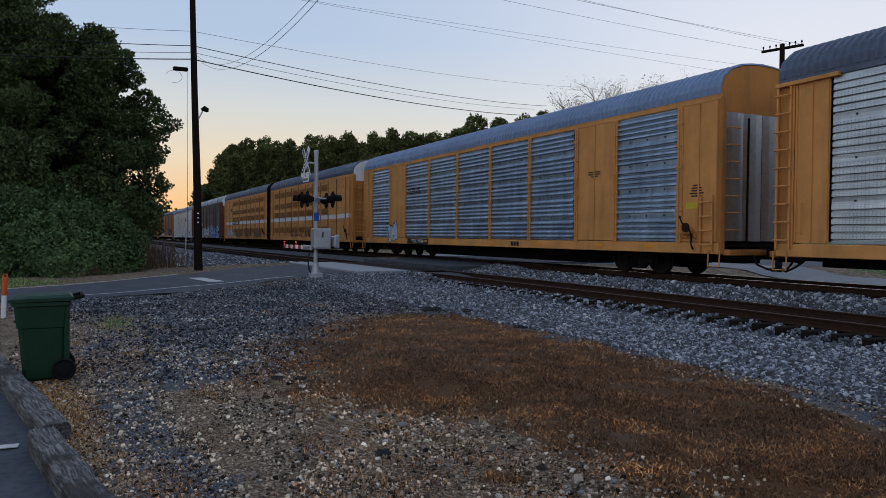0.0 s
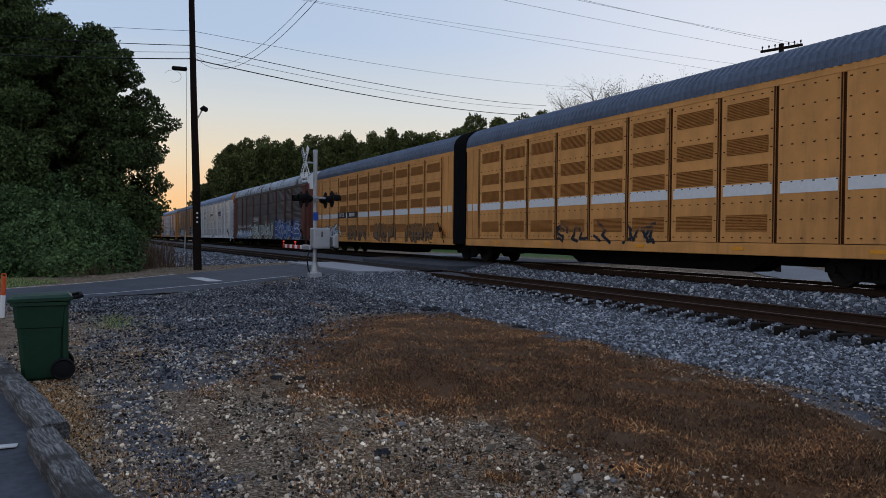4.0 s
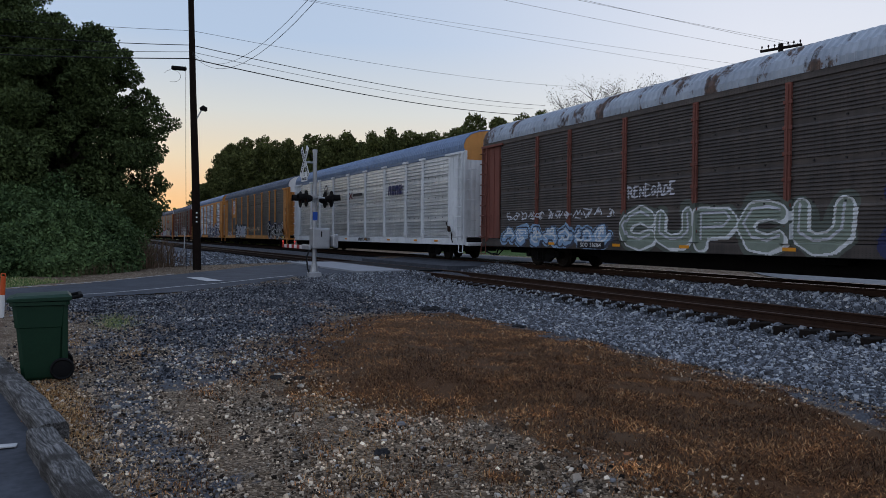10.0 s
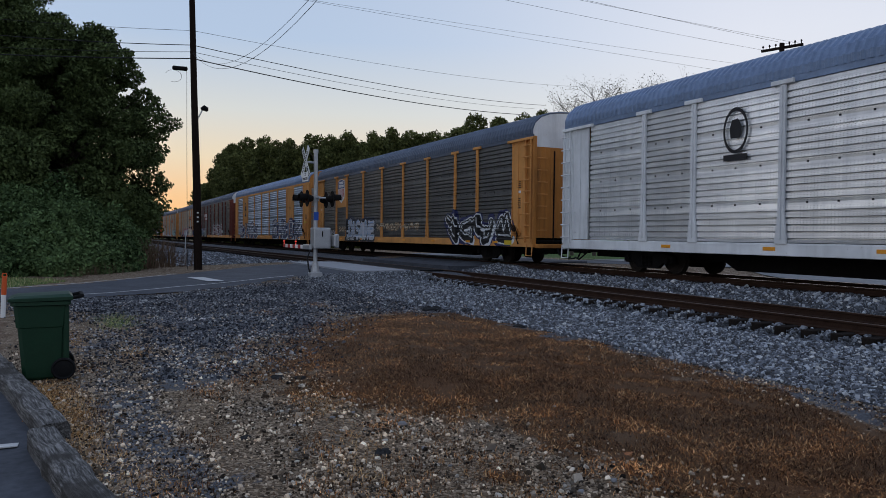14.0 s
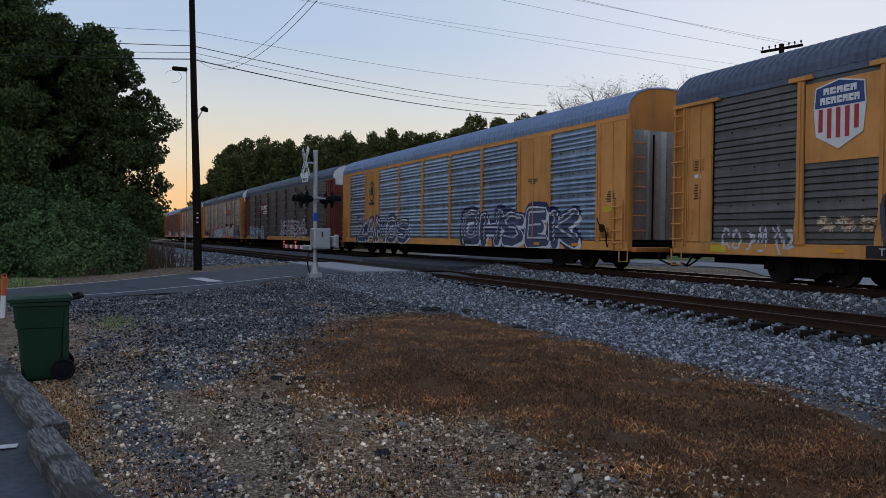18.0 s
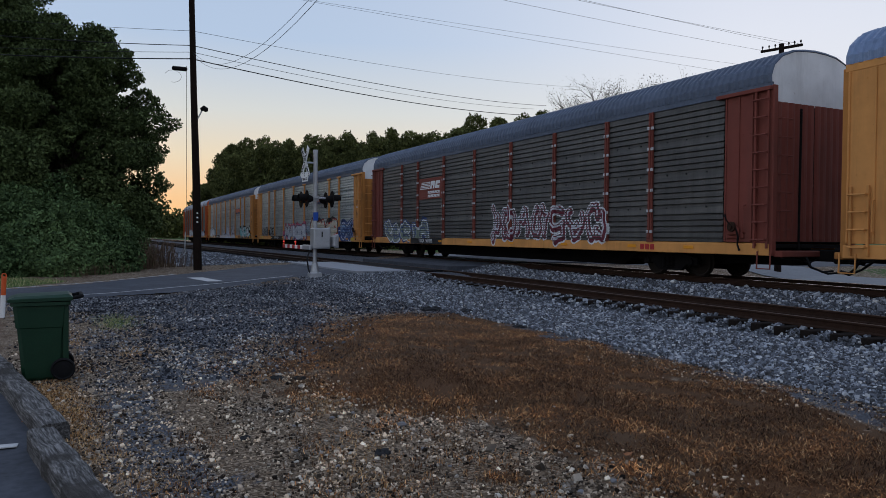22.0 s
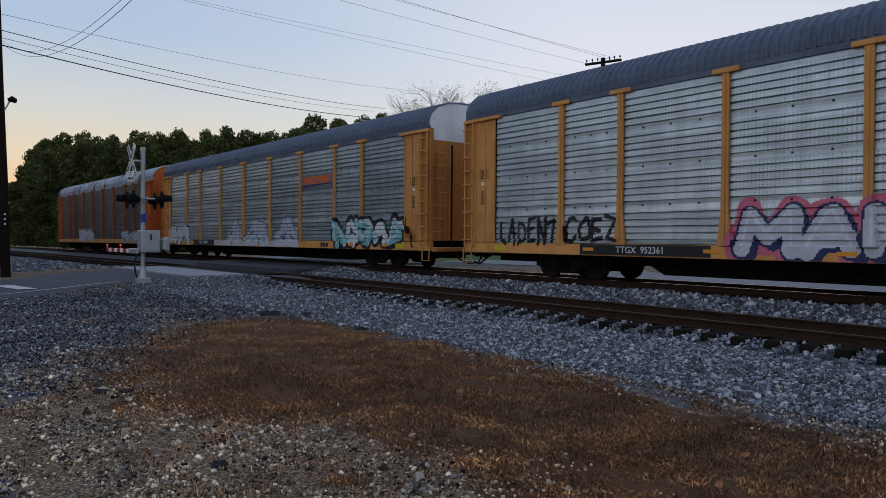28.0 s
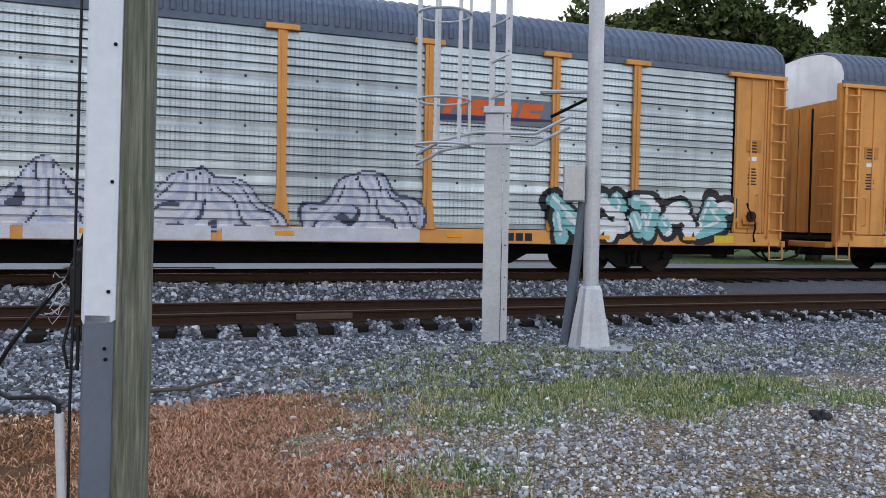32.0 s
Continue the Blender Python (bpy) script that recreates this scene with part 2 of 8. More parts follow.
# ---- materials ----
def ground_material():
    n = Nodes("earth_and_gravel")
    att = n.t.nodes.new("ShaderNodeAttribute")
    att.attribute_name = "zones"
    sep = n.t.nodes.new("ShaderNodeSeparateColor")
    n.link(att.outputs["Color"], sep.inputs[0])
    big, mid, fine = n.noise(0.5, 5), n.noise(4.0, 6, 0.65), n.noise(38.0, 4, 0.7)
    vor = n.add("ShaderNodeTexVoronoi", Scale=85.0)
    n.link(n.co, vor.inputs["Vector"])
    vor2 = n.add("ShaderNodeTexVoronoi", Scale=52.0)
    n.link(n.co, vor2.inputs["Vector"])
    stone = n.ramp(vor.outputs["Color"], [(0.1, (0.02, 0.014, 0.01)), (0.45, (0.14, 0.1, 0.068)), (0.9, (0.58, 0.46, 0.34))])
    stone = n.mix(n.ramp(mid, [(0.42, (0, 0, 0)), (0.62, (0.85, 0.85, 0.85))]), stone, n.ramp(fine, [(0.3, (0.025, 0.016, 0.009)), (0.7, (0.2, 0.125, 0.07))]))
    pale = n.ramp(vor2.outputs["Color"], [(0.1, (0.045, 0.031, 0.02)), (0.5, (0.17, 0.118, 0.075)), (0.95, (0.45, 0.35, 0.25))])
    dark = n.ramp(fine, [(0.35, (0.03, 0.032, 0.038)), (0.68, (0.19, 0.2, 0.225))])
    thatch = n.ramp(n.noise(130.0, 4, 0.75, stretch=(1, 1, 0.3)), [(0.3, (0.018, 0.009, 0.004)), (0.54, (0.13, 0.06, 0.025)), (0.78, (0.42, 0.23, 0.105))])
    thatch = n.mix(n.ramp(big, [(0.4, (0, 0, 0)), (0.66, (0.5, 0.5, 0.5))]), thatch, (0.12, 0.09, 0.06))
    green = n.ramp(fine, [(0.3, (0.025, 0.05, 0.012)), (0.7, (0.1, 0.17, 0.045))])

    def zone(sock):
        mul = n.t.nodes.new("ShaderNodeMath")
        mul.operation = "ADD"
        n.link(sock, mul.inputs[0])
        sub = n.t.nodes.new("ShaderNodeMath")
        sub.operation = "MULTIPLY_ADD"
        n.link(mid, sub.inputs[0])
        sub.inputs[1].default_value, sub.inputs[2].default_value = 1.6, -0.8
        n.link(sub.outputs[0], mul.inputs[1])
        return n.ramp(mul.outputs[0], [(0.42, (0, 0, 0)), (0.58, (1, 1, 1))])
    c = n.mix(zone(sep.outputs[1]), stone, pale)
    c = n.mix(zone(sep.outputs[2]), c, dark)
    c = n.mix(zone(sep.outputs[0]), c, thatch)
    c = n.mix(zone(att.outputs["Alpha"]), c, green)
    hgt = n.mix(0.5, fine, vor.outputs["Distance"])
    n.bump(hgt, 0.9, 0.03)
    return n.set(c, 0.95, 0.0, 0.2)


def galvanised(name, base, streak, metal=0.45, rough=0.42, holes=0.85, streaky=0.6):
    """Corrugated zinc sheet: spangle, runs of dirt, rows of small punched holes."""
    n = Nodes(name)
    run = n.noise(1.6, 6, 0.7, stretch=(1.2, 1, 0.1))
    patch = n.noise(0.7, 4)
    obj = n.t.nodes.new("ShaderNodeObjectInfo").outputs["Random"]
    c = n.ramp(patch, [(0.3, shade(base, 0.75)), (0.7, shade(base, 1.15))])
    c = n.mix(n.ramp(run, [(0.48, (0, 0, 0)), (0.8, (0.75, 0.75, 0.75))]), c, streak)
    c = n.mix(0.4, c, n.ramp(obj, [(0, shade(base, 0.4)), (0.3, shade(base, 0.9)), (1, shade(base, 1.3))]))
    # weathered bands, which also put the sheet's bright and dark reflections into the colour
    band = n.noise(1.0, 5, 0.7, stretch=(0.12, 1, 4.5))
    c = n.mix(0.7, c, n.ramp(band, [(0.3, (0.45, 0.47, 0.5)), (0.5, (0.95, 0.96, 0.98)), (0.68, (1.55, 1.54, 1.5))]), "MULTIPLY")
    smear = n.noise(2.4, 5, 0.75, stretch=(1, 1, 0.18))
    c = n.mix(streaky, c, n.ramp(smear, [(0.36, (0.5, 0.52, 0.56)), (0.52, (1.0, 1.0, 1.0)), (0.7, (1.35, 1.35, 1.33))]), "MULTIPLY")
    mp = n.add("ShaderNodeMapping", Scale=(11.0, 1, 26.0))
    n.link(n.co, mp.inputs["Vector"])
    sp = n.t.nodes.new("ShaderNodeSeparateXYZ")
    n.link(mp.outputs[0], sp.inputs[0])

    def saw(sock, lo):
        fr = n.t.nodes.new("ShaderNodeMath")
        fr.operation = "FRACT"
        n.link(sock, fr.inputs[0])
        gt = n.t.nodes.new("ShaderNodeMath")
        gt.operation = "LESS_THAN"
        n.link(fr.outputs[0], gt.inputs[0])
        gt.inputs[1].default_value = lo
        return gt.outputs[0]
    mul = n.t.nodes.new("ShaderNodeMath")
    mul.operation = "MULTIPLY"
    n.link(saw(sp.outputs[0], 0.34), mul.inputs[0])
    n.link(saw(sp.outputs[2], 0.3), mul.inputs[1])
    gate = n.t.nodes.new("ShaderNodeMath")
    gate.operation = "MULTIPLY"
    n.link(mul.outputs[0], gate.inputs[0])
    n.link(n.ramp(n.noise(0.8, 3), [(0.38, (0.15, 0.15, 0.15)), (0.55, (holes, holes, holes))]), gate.inputs[1])
    # no holes in the plain strip at each tier
    tier = n.add("ShaderNodeMapping", Location=(0, 0, -1.02 * 1.053 + 0.93), Scale=(1, 1, 1.053))
    n.link(n.co, tier.inputs["Vector"])
    tz = n.t.nodes.new("ShaderNodeSeparateXYZ")
    n.link(tier.outputs[0], tz.inputs[0])
    full = n.t.nodes.new("ShaderNodeMath")
    full.operation = "MULTIPLY"
    n.link(gate.outputs[0], full.inputs[0])
    n.link(saw(tz.outputs[2], 0.86), full.inputs[1])
    c = n.mix(full.outputs[0], c, (0.02, 0.02, 0.02))
    n.bump(n.noise(5, 4), 0.12, 0.01)
    return n.set(c, rough, metal)


M = {}
M["ground"] = ground_material()
n = Nodes("ballast_stone")
isl = n.t.nodes.new("ShaderNodeNewGeometry").outputs["Random Per Island"]
n.bump(n.noise(60, 3), 0.3, 0.004)
M["ballast"] = n.set(n.mix(0.35, n.ramp(isl, [(0.0, (0.008, 0.009, 0.012)), (0.36, (0.045, 0.053, 0.072)), (0.64, (0.19, 0.215, 0.265)), (0.9, (0.52, 0.56, 0.62)), (1.0, (0.78, 0.78, 0.77))]),
                         n.ramp(n.noise(30, 4), [(0.3, (0.03, 0.03, 0.034)), (0.7, (0.26, 0.265, 0.275))])), 0.9)
n = Nodes("dark_apron_gravel")
isl = n.t.nodes.new("ShaderNodeNewGeometry").outputs["Random Per Island"]
M["apron"] = n.set(n.mix(1.0, n.ramp(n.noise(0.8, 6, 0.72), [(0.38, (0.3, 0.31, 0.34)), (0.5, (0.75, 0.75, 0.76)), (0.64, (1.35, 1.32, 1.28))]), n.ramp(isl, [(0.0, (0.01, 0.011, 0.014)), (0.45, (0.055, 0.06, 0.074)), (0.75, (0.18, 0.19, 0.215)), (1.0, (0.62, 0.62, 0.62))]), "MULTIPLY"), 0.9, 0, 0.15)
n = Nodes("pale_pebble")
isl = n.t.nodes.new("ShaderNodeNewGeometry").outputs["Random Per Island"]
M["pebble"] = n.set(n.mix(1.0, n.ramp(n.noise(1.7, 6, 0.72), [(0.38, (0.4, 0.42, 0.46)), (0.5, (0.95, 0.93, 0.9)), (0.62, (1.6, 1.5, 1.38))]), n.ramp(isl, [(0.0, (0.012, 0.009, 0.007)), (0.32, (0.1, 0.077, 0.057)), (0.58, (0.33, 0.26, 0.195)), (0.86, (0.66, 0.55, 0.43)), (1.0, (0.9, 0.8, 0.66))]), "MULTIPLY"), 0.9, 0, 0.15)
n = Nodes("dry_grass_blade")
isl = n.t.nodes.new("ShaderNodeNewGeometry").outputs["Random Per Island"]
M["blade"] = n.set(n.mix(1.0, n.ramp(isl, [(0.0, (0.014, 0.006, 0.003)), (0.38, (0.075, 0.031, 0.012)), (0.62, (0.24, 0.105, 0.042)), (0.86, (0.52, 0.27, 0.115)), (1.0, (0.9, 0.62, 0.34))]), n.mix(1.0, n.ramp(n.noise(1.5, 6, 0.75), [(0.36, (0.32, 0.32, 0.34)), (0.5, (0.85, 0.82, 0.78)), (0.64, (1.9, 1.7, 1.45))]), n.ramp(n.noise(0.25, 3, 0.5), [(0.4, (0.65, 0.65, 0.68)), (0.6, (1.25, 1.2, 1.12))]), "MULTIPLY"), "MULTIPLY"), 0.85, 0, 0.1)
n = Nodes("green_grass_blade")
isl = n.t.nodes.new("ShaderNodeNewGeometry").outputs["Random Per Island"]
M["blade_green"] = n.set(n.ramp(isl, [(0.0, (0.06, 0.09, 0.025)), (0.55, (0.18, 0.25, 0.075)), (0.8, (0.35, 0.35, 0.15)), (1.0, (0.6, 0.47, 0.28))]), 0.8)
n = Nodes("pale_straw_blade")
isl = n.t.nodes.new("ShaderNodeNewGeometry").outputs["Random Per Island"]
M["straw"] = n.set(n.ramp(isl, [(0.0, (0.16, 0.07, 0.025)), (0.5, (0.48, 0.25, 0.09)), (1.0, (0.8, 0.55, 0.28))]), 0.85, 0, 0.1)
n = Nodes("rusty_grass_blade")
isl = n.t.nodes.new("ShaderNodeNewGeometry").outputs["Random Per Island"]
M["blade_red"] = n.set(n.ramp(isl, [(0.0, (0.14, 0.055, 0.032)), (0.5, (0.44, 0.2, 0.115)), (0.85, (0.62, 0.36, 0.23)), (1.0, (0.78, 0.58, 0.42))]), 0.85, 0, 0.1)
n = Nodes("pale_grey_gravel")
isl = n.t.nodes.new("ShaderNodeNewGeometry").outputs["Random Per Island"]
M["grey_gravel"] = n.set(n.ramp(isl, [(0.0, (0.08, 0.08, 0.085)), (0.5, (0.3, 0.3, 0.31)), (0.88, (0.52, 0.52, 0.52)), (1.0, (0.78, 0.76, 0.72))]), 0.9)
M["asphalt"] = plain("worn_asphalt", (0.062, 0.068, 0.082), 0.85, 0, 1.3, 0.45, 0.4, 0.2)
M["concrete"] = plain("pale_concrete", (0.3, 0.31, 0.33), 0.85, 0, 2.0, 0.18, 0.2)
M["far_concrete"] = plain("grey_concrete", (0.17, 0.175, 0.185), 0.85, 0, 1.0, 0.2, 0.2)
M["white_paint"] = plain("worn_road_paint", (0.5, 0.5, 0.5), 0.8, 0, 9.0, 0.25, 0.3)
M["rust_steel"] = plain("rusty_rail_steel", (0.034, 0.018, 0.012), 0.85, 0.0, 5.0, 0.4, gloss=0.12)
M["rail_head"] = plain("polished_rail_head", (0.55, 0.55, 0.56), 0.22, 1.0, 9.0, 0.1, 0.02)
M["rail_worn"] = plain("dull_rail_head", (0.085, 0.055, 0.04), 0.6, 0.4, 9.0, 0.25, 0.05)
M["tie"] = plain("creosoted_tie", (0.018, 0.014, 0.012), 0.95, 0, 4.0, 0.4, 0.6, 0.08)
M["black"] = plain("grimy_black_steel", (0.009, 0.008, 0.008), 0.85, 0.0, 5.0, 0.4, gloss=0.1)
M["rubber"] = plain("black_rubber", (0.009, 0.009, 0.01), 0.8, 0, 7.0, 0.3, gloss=0.15)
M["yellow"] = paint("faded_yellow_car_paint", (0.67, 0.305, 0.088), amount=0.42)
M["yellow_dark"] = paint("dark_grimy_yellow_paint", (0.5, 0.205, 0.046), amount=0.65)
M["zinc"] = galvanised("galvanised_sheet", (0.46, 0.52, 0.55), (0.2, 0.23, 0.25), 0.7, 0.4, 0.95, 0.35)
M["zinc_dull"] = galvanised("sooty_galvanised_sheet", (0.1, 0.098, 0.094), (0.036, 0.034, 0.031), 0.25, 0.5)
M["brown_sheet"] = galvanised("sooty_brown_sheet", (0.075, 0.06, 0.053), (0.028, 0.024, 0.022), 0.1, 0.65)
M["white_car"] = paint("white_car_paint", (0.76, 0.78, 0.8), dirt=(0.2, 0.2, 0.2), amount=0.4)
M["white_sheet"] = galvanised("white_corrugated_sheet", (0.9, 0.92, 0.94), (0.45, 0.48, 0.53), 0.55, 0.3, 0.6, 0.2)
M["oxide"] = paint("oxide_red_car_paint", (0.2, 0.05, 0.035))
M["salmon"] = paint("faded_red_car_paint", (0.2, 0.07, 0.052), amount=0.7)
M["orange_red"] = paint("orange_red_car_paint", (0.55, 0.11, 0.02))
M["roof"] = plain("galvanised_roof_sheet", (0.17, 0.235, 0.36), 0.45, 0.4, 0.9, 0.25, 0.05)
M["roof_dark"] = plain("sooty_roof_sheet", (0.09, 0.115, 0.165), 0.5, 0.3, 0.9, 0.3, 0.05)
n = Nodes("pale_flaking_roof")
c = n.ramp(n.noise(1.5, 5), [(0.3, (0.27, 0.31, 0.37)), (0.7, (0.42, 0.47, 0.54))])
c = n.mix(n.ramp(n.noise(0.75, 6, 0.72, stretch=(1, 0.5, 0.5)), [(0.54, (0, 0, 0)), (0.58, (0.95, 0.95, 0.95))]), c, n.ramp(n.noise(6.0, 4), [(0.35, (0.025, 0.018, 0.015)), (0.7, (0.13, 0.06, 0.03))]))
M["roof_pale"] = n.set(c, 0.5, 0.15)
M["bellows"] = plain("black_bellows_rubber", (0.007, 0.007, 0.008), 0.7, 0, 3.0, 0.3, gloss=0.12)
M["amber"] = plain("amber_reflector", (0.75, 0.3, 0.02), 0.35, 0, 9, 0.1, 0.0)
M["ink"] = plain("black_lettering", (0.015, 0.015, 0.018), 0.6, 0, 9, 0.2, 0.0)
M["white_ink"] = plain("white_lettering", (0.7, 0.7, 0.7), 0.6, 0, 9, 0.12, 0.0)


# ---- ground ----
def grid_axis(dense0, dense1, step, reach):
    a = np.arange(dense0, dense1 + step / 2, step)
    out = np.cumsum(step * 1.22 ** np.arange(1, 80))
    out = np.append(out[out < reach], reach)
    return np.concatenate([(dense0 - out)[::-1], a, dense1 + out])


def in_poly(x, y, pts):
    """Signed distance, positive inside, of places to a closed outline."""
    inside, best = np.zeros(x.shape, bool), np.full(x.shape, 1e9)
    for (x0, y0), (x1, y1) in zip(pts, pts[1:] + pts[:1]):
        dx, dy = x1 - x0, y1 - y0
        t = np.clip(((x - x0) * dx + (y - y0) * dy) / (dx * dx + dy * dy + 1e-12), 0, 1)
        best = np.minimum(best, np.hypot(x - x0 - t * dx, y - y0 - t * dy))
        hit = (y0 > y) != (y1 > y)
        inside ^= hit & (x < x0 + (y - y0) / np.where(dy == 0, 1e-9, dy) * dx)
    return np.where(inside, best, -best)


GRASS = [(-14.4, 3.6), (-15.4, 5.6), (-14.2, 7.1), (-11.1, 7.2), (-7.8, 6.9), (-4.6, 6.8), (-2.2, 6.7), (-0.3, 7.4), (1.0, 8.6), (2.0, 7.0), (1.3, 5.3),
         (0.9, 3.6), (-1.5, 2.9), (-4.0, 3.3), (-6.3, 2.8), (-7.1, 2.2), (-8.1, 2.0), (-10.0, 1.6), (-12.3, 2.4)]
ROAD = [(-20.6, -6.5), (-21.3, -2.7), (-21.6, -0.8), (-22.75, 1.4), (-24.9, 3.6), (-26.1, 5.3), (-27.4, 6.9), (-28.3, 9.0), (-28.6, 11.0), (-28.6, 24.0), (-28.0, 60.0),
        (-40.0, 60.0), (-39.0, 24.0), (-38.0, 11.0), (-36.5, 6.5), (-34.1, 4.3), (-32.2, 2.6), (-30.5, 1.0), (-27.8, -1.0), (-25.8, -3.0), (-24.6, -6.5), (-18.0, -30.0), (-13.0, -30.0)]
APRON = [(-21.2, -2.4), (-22.7, 1.4), (-24.9, 3.6), (-27.0, 6.6), (-24.0, 8.6), (-17.5, 8.0), (-15.6, 6.0), (-15.5, 4.2), (-12.4, 2.4), (-9.8, 1.4), (-9.0, 0.5), (-12.0, 0.1), (-15.5, 0.4), (-18.5, -1.6)]


def fuzz(x, y, s):
    return np.sin(x * s + 1.3 * np.sin(y * s * 1.7)) * np.cos(y * s * 1.1 + 1.7 * np.sin(x * s * 0.6))


gx, gy = grid_axis(-44, 13, 0.16, 2600), grid_axis(-8, 13, 0.14, 2600)
GX, GY = np.meshgrid(gx, gy, indexing="ij")
GZ = ground_z(GX, GY)
GU, GO = beside(GX, GY)
nearby = np.exp(-np.maximum(0, np.hypot(GX + 8, GY - 2) - 30) / 10)
d_road, d_grass = in_poly(GX, GY, ROAD), in_poly(GX, GY, GRASS)
rough = 0.012 * fuzz(GX, GY, 2.1) + 0.009 * fuzz(GX + 5, GY, 5.3) + 0.02 * fuzz(GX, GY + 3, 0.7)
GZ = GZ + rough * nearby * (d_road < 0.2) + 0.05 * ramp(0, 1.6, d_grass)
GZ = GZ - 0.03 * ramp(0.05, 0.35, d_road)                       # the road slab lies in the ground
ruts = np.exp(-((GY - 0.55 - 0.11 * (GX + 5)) / 0.28) ** 2) * ramp(-13, -9, GX) * (1 - ramp(-3, 0, GX))
GZ = GZ - 0.05 * ruts
GZ = GZ - 0.04 * ramp(0.02, 0.3, in_poly(GX, GY, [(-12.0, -1.72), (-6.75, -0.52), (-4.0, 0.06), (1.0, 1.2), (9.0, 1.6), (9.0, -9.0), (-12.0, -9.0)]))
ni, nj = GX.shape
idx = np.arange(ni * nj).reshape(ni, nj)
quads = np.stack([idx[:-1, :-1], idx[1:, :-1], idx[1:, 1:], idx[:-1, 1:]], -1).reshape(-1, 4)
me = bpy.data.meshes.new("ground")
me.from_pydata(np.stack([GX, GY, GZ], -1).reshape(-1, 3).tolist(), [], quads.tolist())
me.materials.append(M["ground"])
zone = np.zeros((ni, nj, 4))
zone[..., 0] = ramp(-0.6, 0.7, d_grass + 0.5 * fuzz(GX, GY, 2.3) + 0.3 * fuzz(GX, GY, 5.1)) * (1 - 0.25 * ramp(-0.8, 0.8, GX))
zone[..., 1] = 0.85 * np.exp(-((GY - 1.9 - 0.14 * (GX + 6)) / 1.1) ** 2) * ramp(-13, -9, GX) * (1 - ramp(-2.5, 1, GX)) + 0.6 * np.exp(-((GX - 4.5) / 2.6) ** 2 - ((GY - 4.2) / 0.8) ** 2) + 0.5 * ramp(0.2, 1.6, GX) * (np.abs(GY - 5) < 5) + 0.8 * sum(np.exp(-((GX - x) / w) ** 2 - ((GY - y) / h) ** 2) for x, y, w, h in ((-8.3, -0.35, 1.3, 0.4), (-12.2, 0.3, 0.5, 0.7), (-10.2, 1.35, 0.6, 0.35), (-7.2, 2.0, 0.8, 0.3), (-5.3, 0.1, 0.7, 0.25), (-4.4, 2.6, 0.9, 0.35), (-6.1, 0.9, 0.5, 0.2)))
zone[..., 1] += 0.9 * sum(np.exp(-((GY - r_ - 0.088 * (GX + 5)) / 0.13) ** 2) for r_ in (0.93, 1.95)) * (GX < -3.5)
zone[..., 2] = np.maximum.reduce([ramp(-9.7, -8.9, GO + 0.3 * fuzz(GX, GY, 1.9)) * (1 - ramp(-0.3, 0.3, GO)) * np.maximum(ramp(-30, -28, GU), 1 - ramp(-41, -39.5, GU)), 0.9 * ramp(-0.9, 1.0, in_poly(GX, GY, APRON) + 0.6 * fuzz(GX, GY, 1.3) + 0.3 * fuzz(GX, GY, 3.7)), 0.75 * np.exp(-((GY - 0.3 - 0.1 * (GX + 6)) / 0.5) ** 2) * ramp(-12, -8, GX) * (1 - ramp(-4, 1, GX))])
lawn = in_poly(GX, GY, [(-25.9, -3.2), (-29.0, -1.6), (-31, -3.0), (-60, -20), (-400, -60), (-400, -300), (-24, -300), (-24.4, -9)])
tufts = sum(a * np.exp(-((GX - x) / w) ** 2 - ((GY - y) / h) ** 2) for x, y, w, h, a in
            ((-15.7, 0.0, 0.7, 0.3, 0.8), (3.4, 7.3, 1.3, 0.7, 0.95), (5.6, 6.5, 1.0, 0.7, 0.9), (2.6, 5.9, 0.8, 0.45, 0.85), (8.4, 8.0, 1.0, 0.9, 0.95), (6.6, 5.6, 0.7, 0.4, 0.8), (1.9, 4.6, 0.5, 0.4, 0.6), (4.6, 6.0, 0.7, 0.4, 0.8)))
zone[..., 3] = np.maximum.reduce([ramp(-0.3, 0.5, lawn), np.minimum(tufts, 1), 0.8 * ramp(16, 24, GO) * (d_road < -1), 0.7 * ramp(14, 30, GX) * (np.abs(GO) > 9)])
col = me.attributes.new("zones", "FLOAT_COLOR", "POINT")
col.data.foreach_set("color", zone.reshape(-1).astype(np.float32))
me.polygons.foreach_set("use_smooth", [True] * len(me.polygons))
ground = tagged(new("ground", me), "flat ground of gravel, bare earth and dry brown grass", "ground", kind="structure")


def local_z(x, y):
    """Height of the ground's surface as built."""
    i = np.clip(np.searchsorted(gx, x) - 1, 0, ni - 2)
    j = np.clip(np.searchsorted(gy, y) - 1, 0, nj - 2)
    fx, fy = (x - gx[i]) / (gx[i + 1] - gx[i]), (y - gy[j]) / (gy[j + 1] - gy[j])
    return GZ[i, j] * (1 - fx) * (1 - fy) + GZ[i + 1, j] * fx * (1 - fy) + GZ[i, j + 1] * (1 - fx) * fy + GZ[i + 1, j + 1] * fx * fy


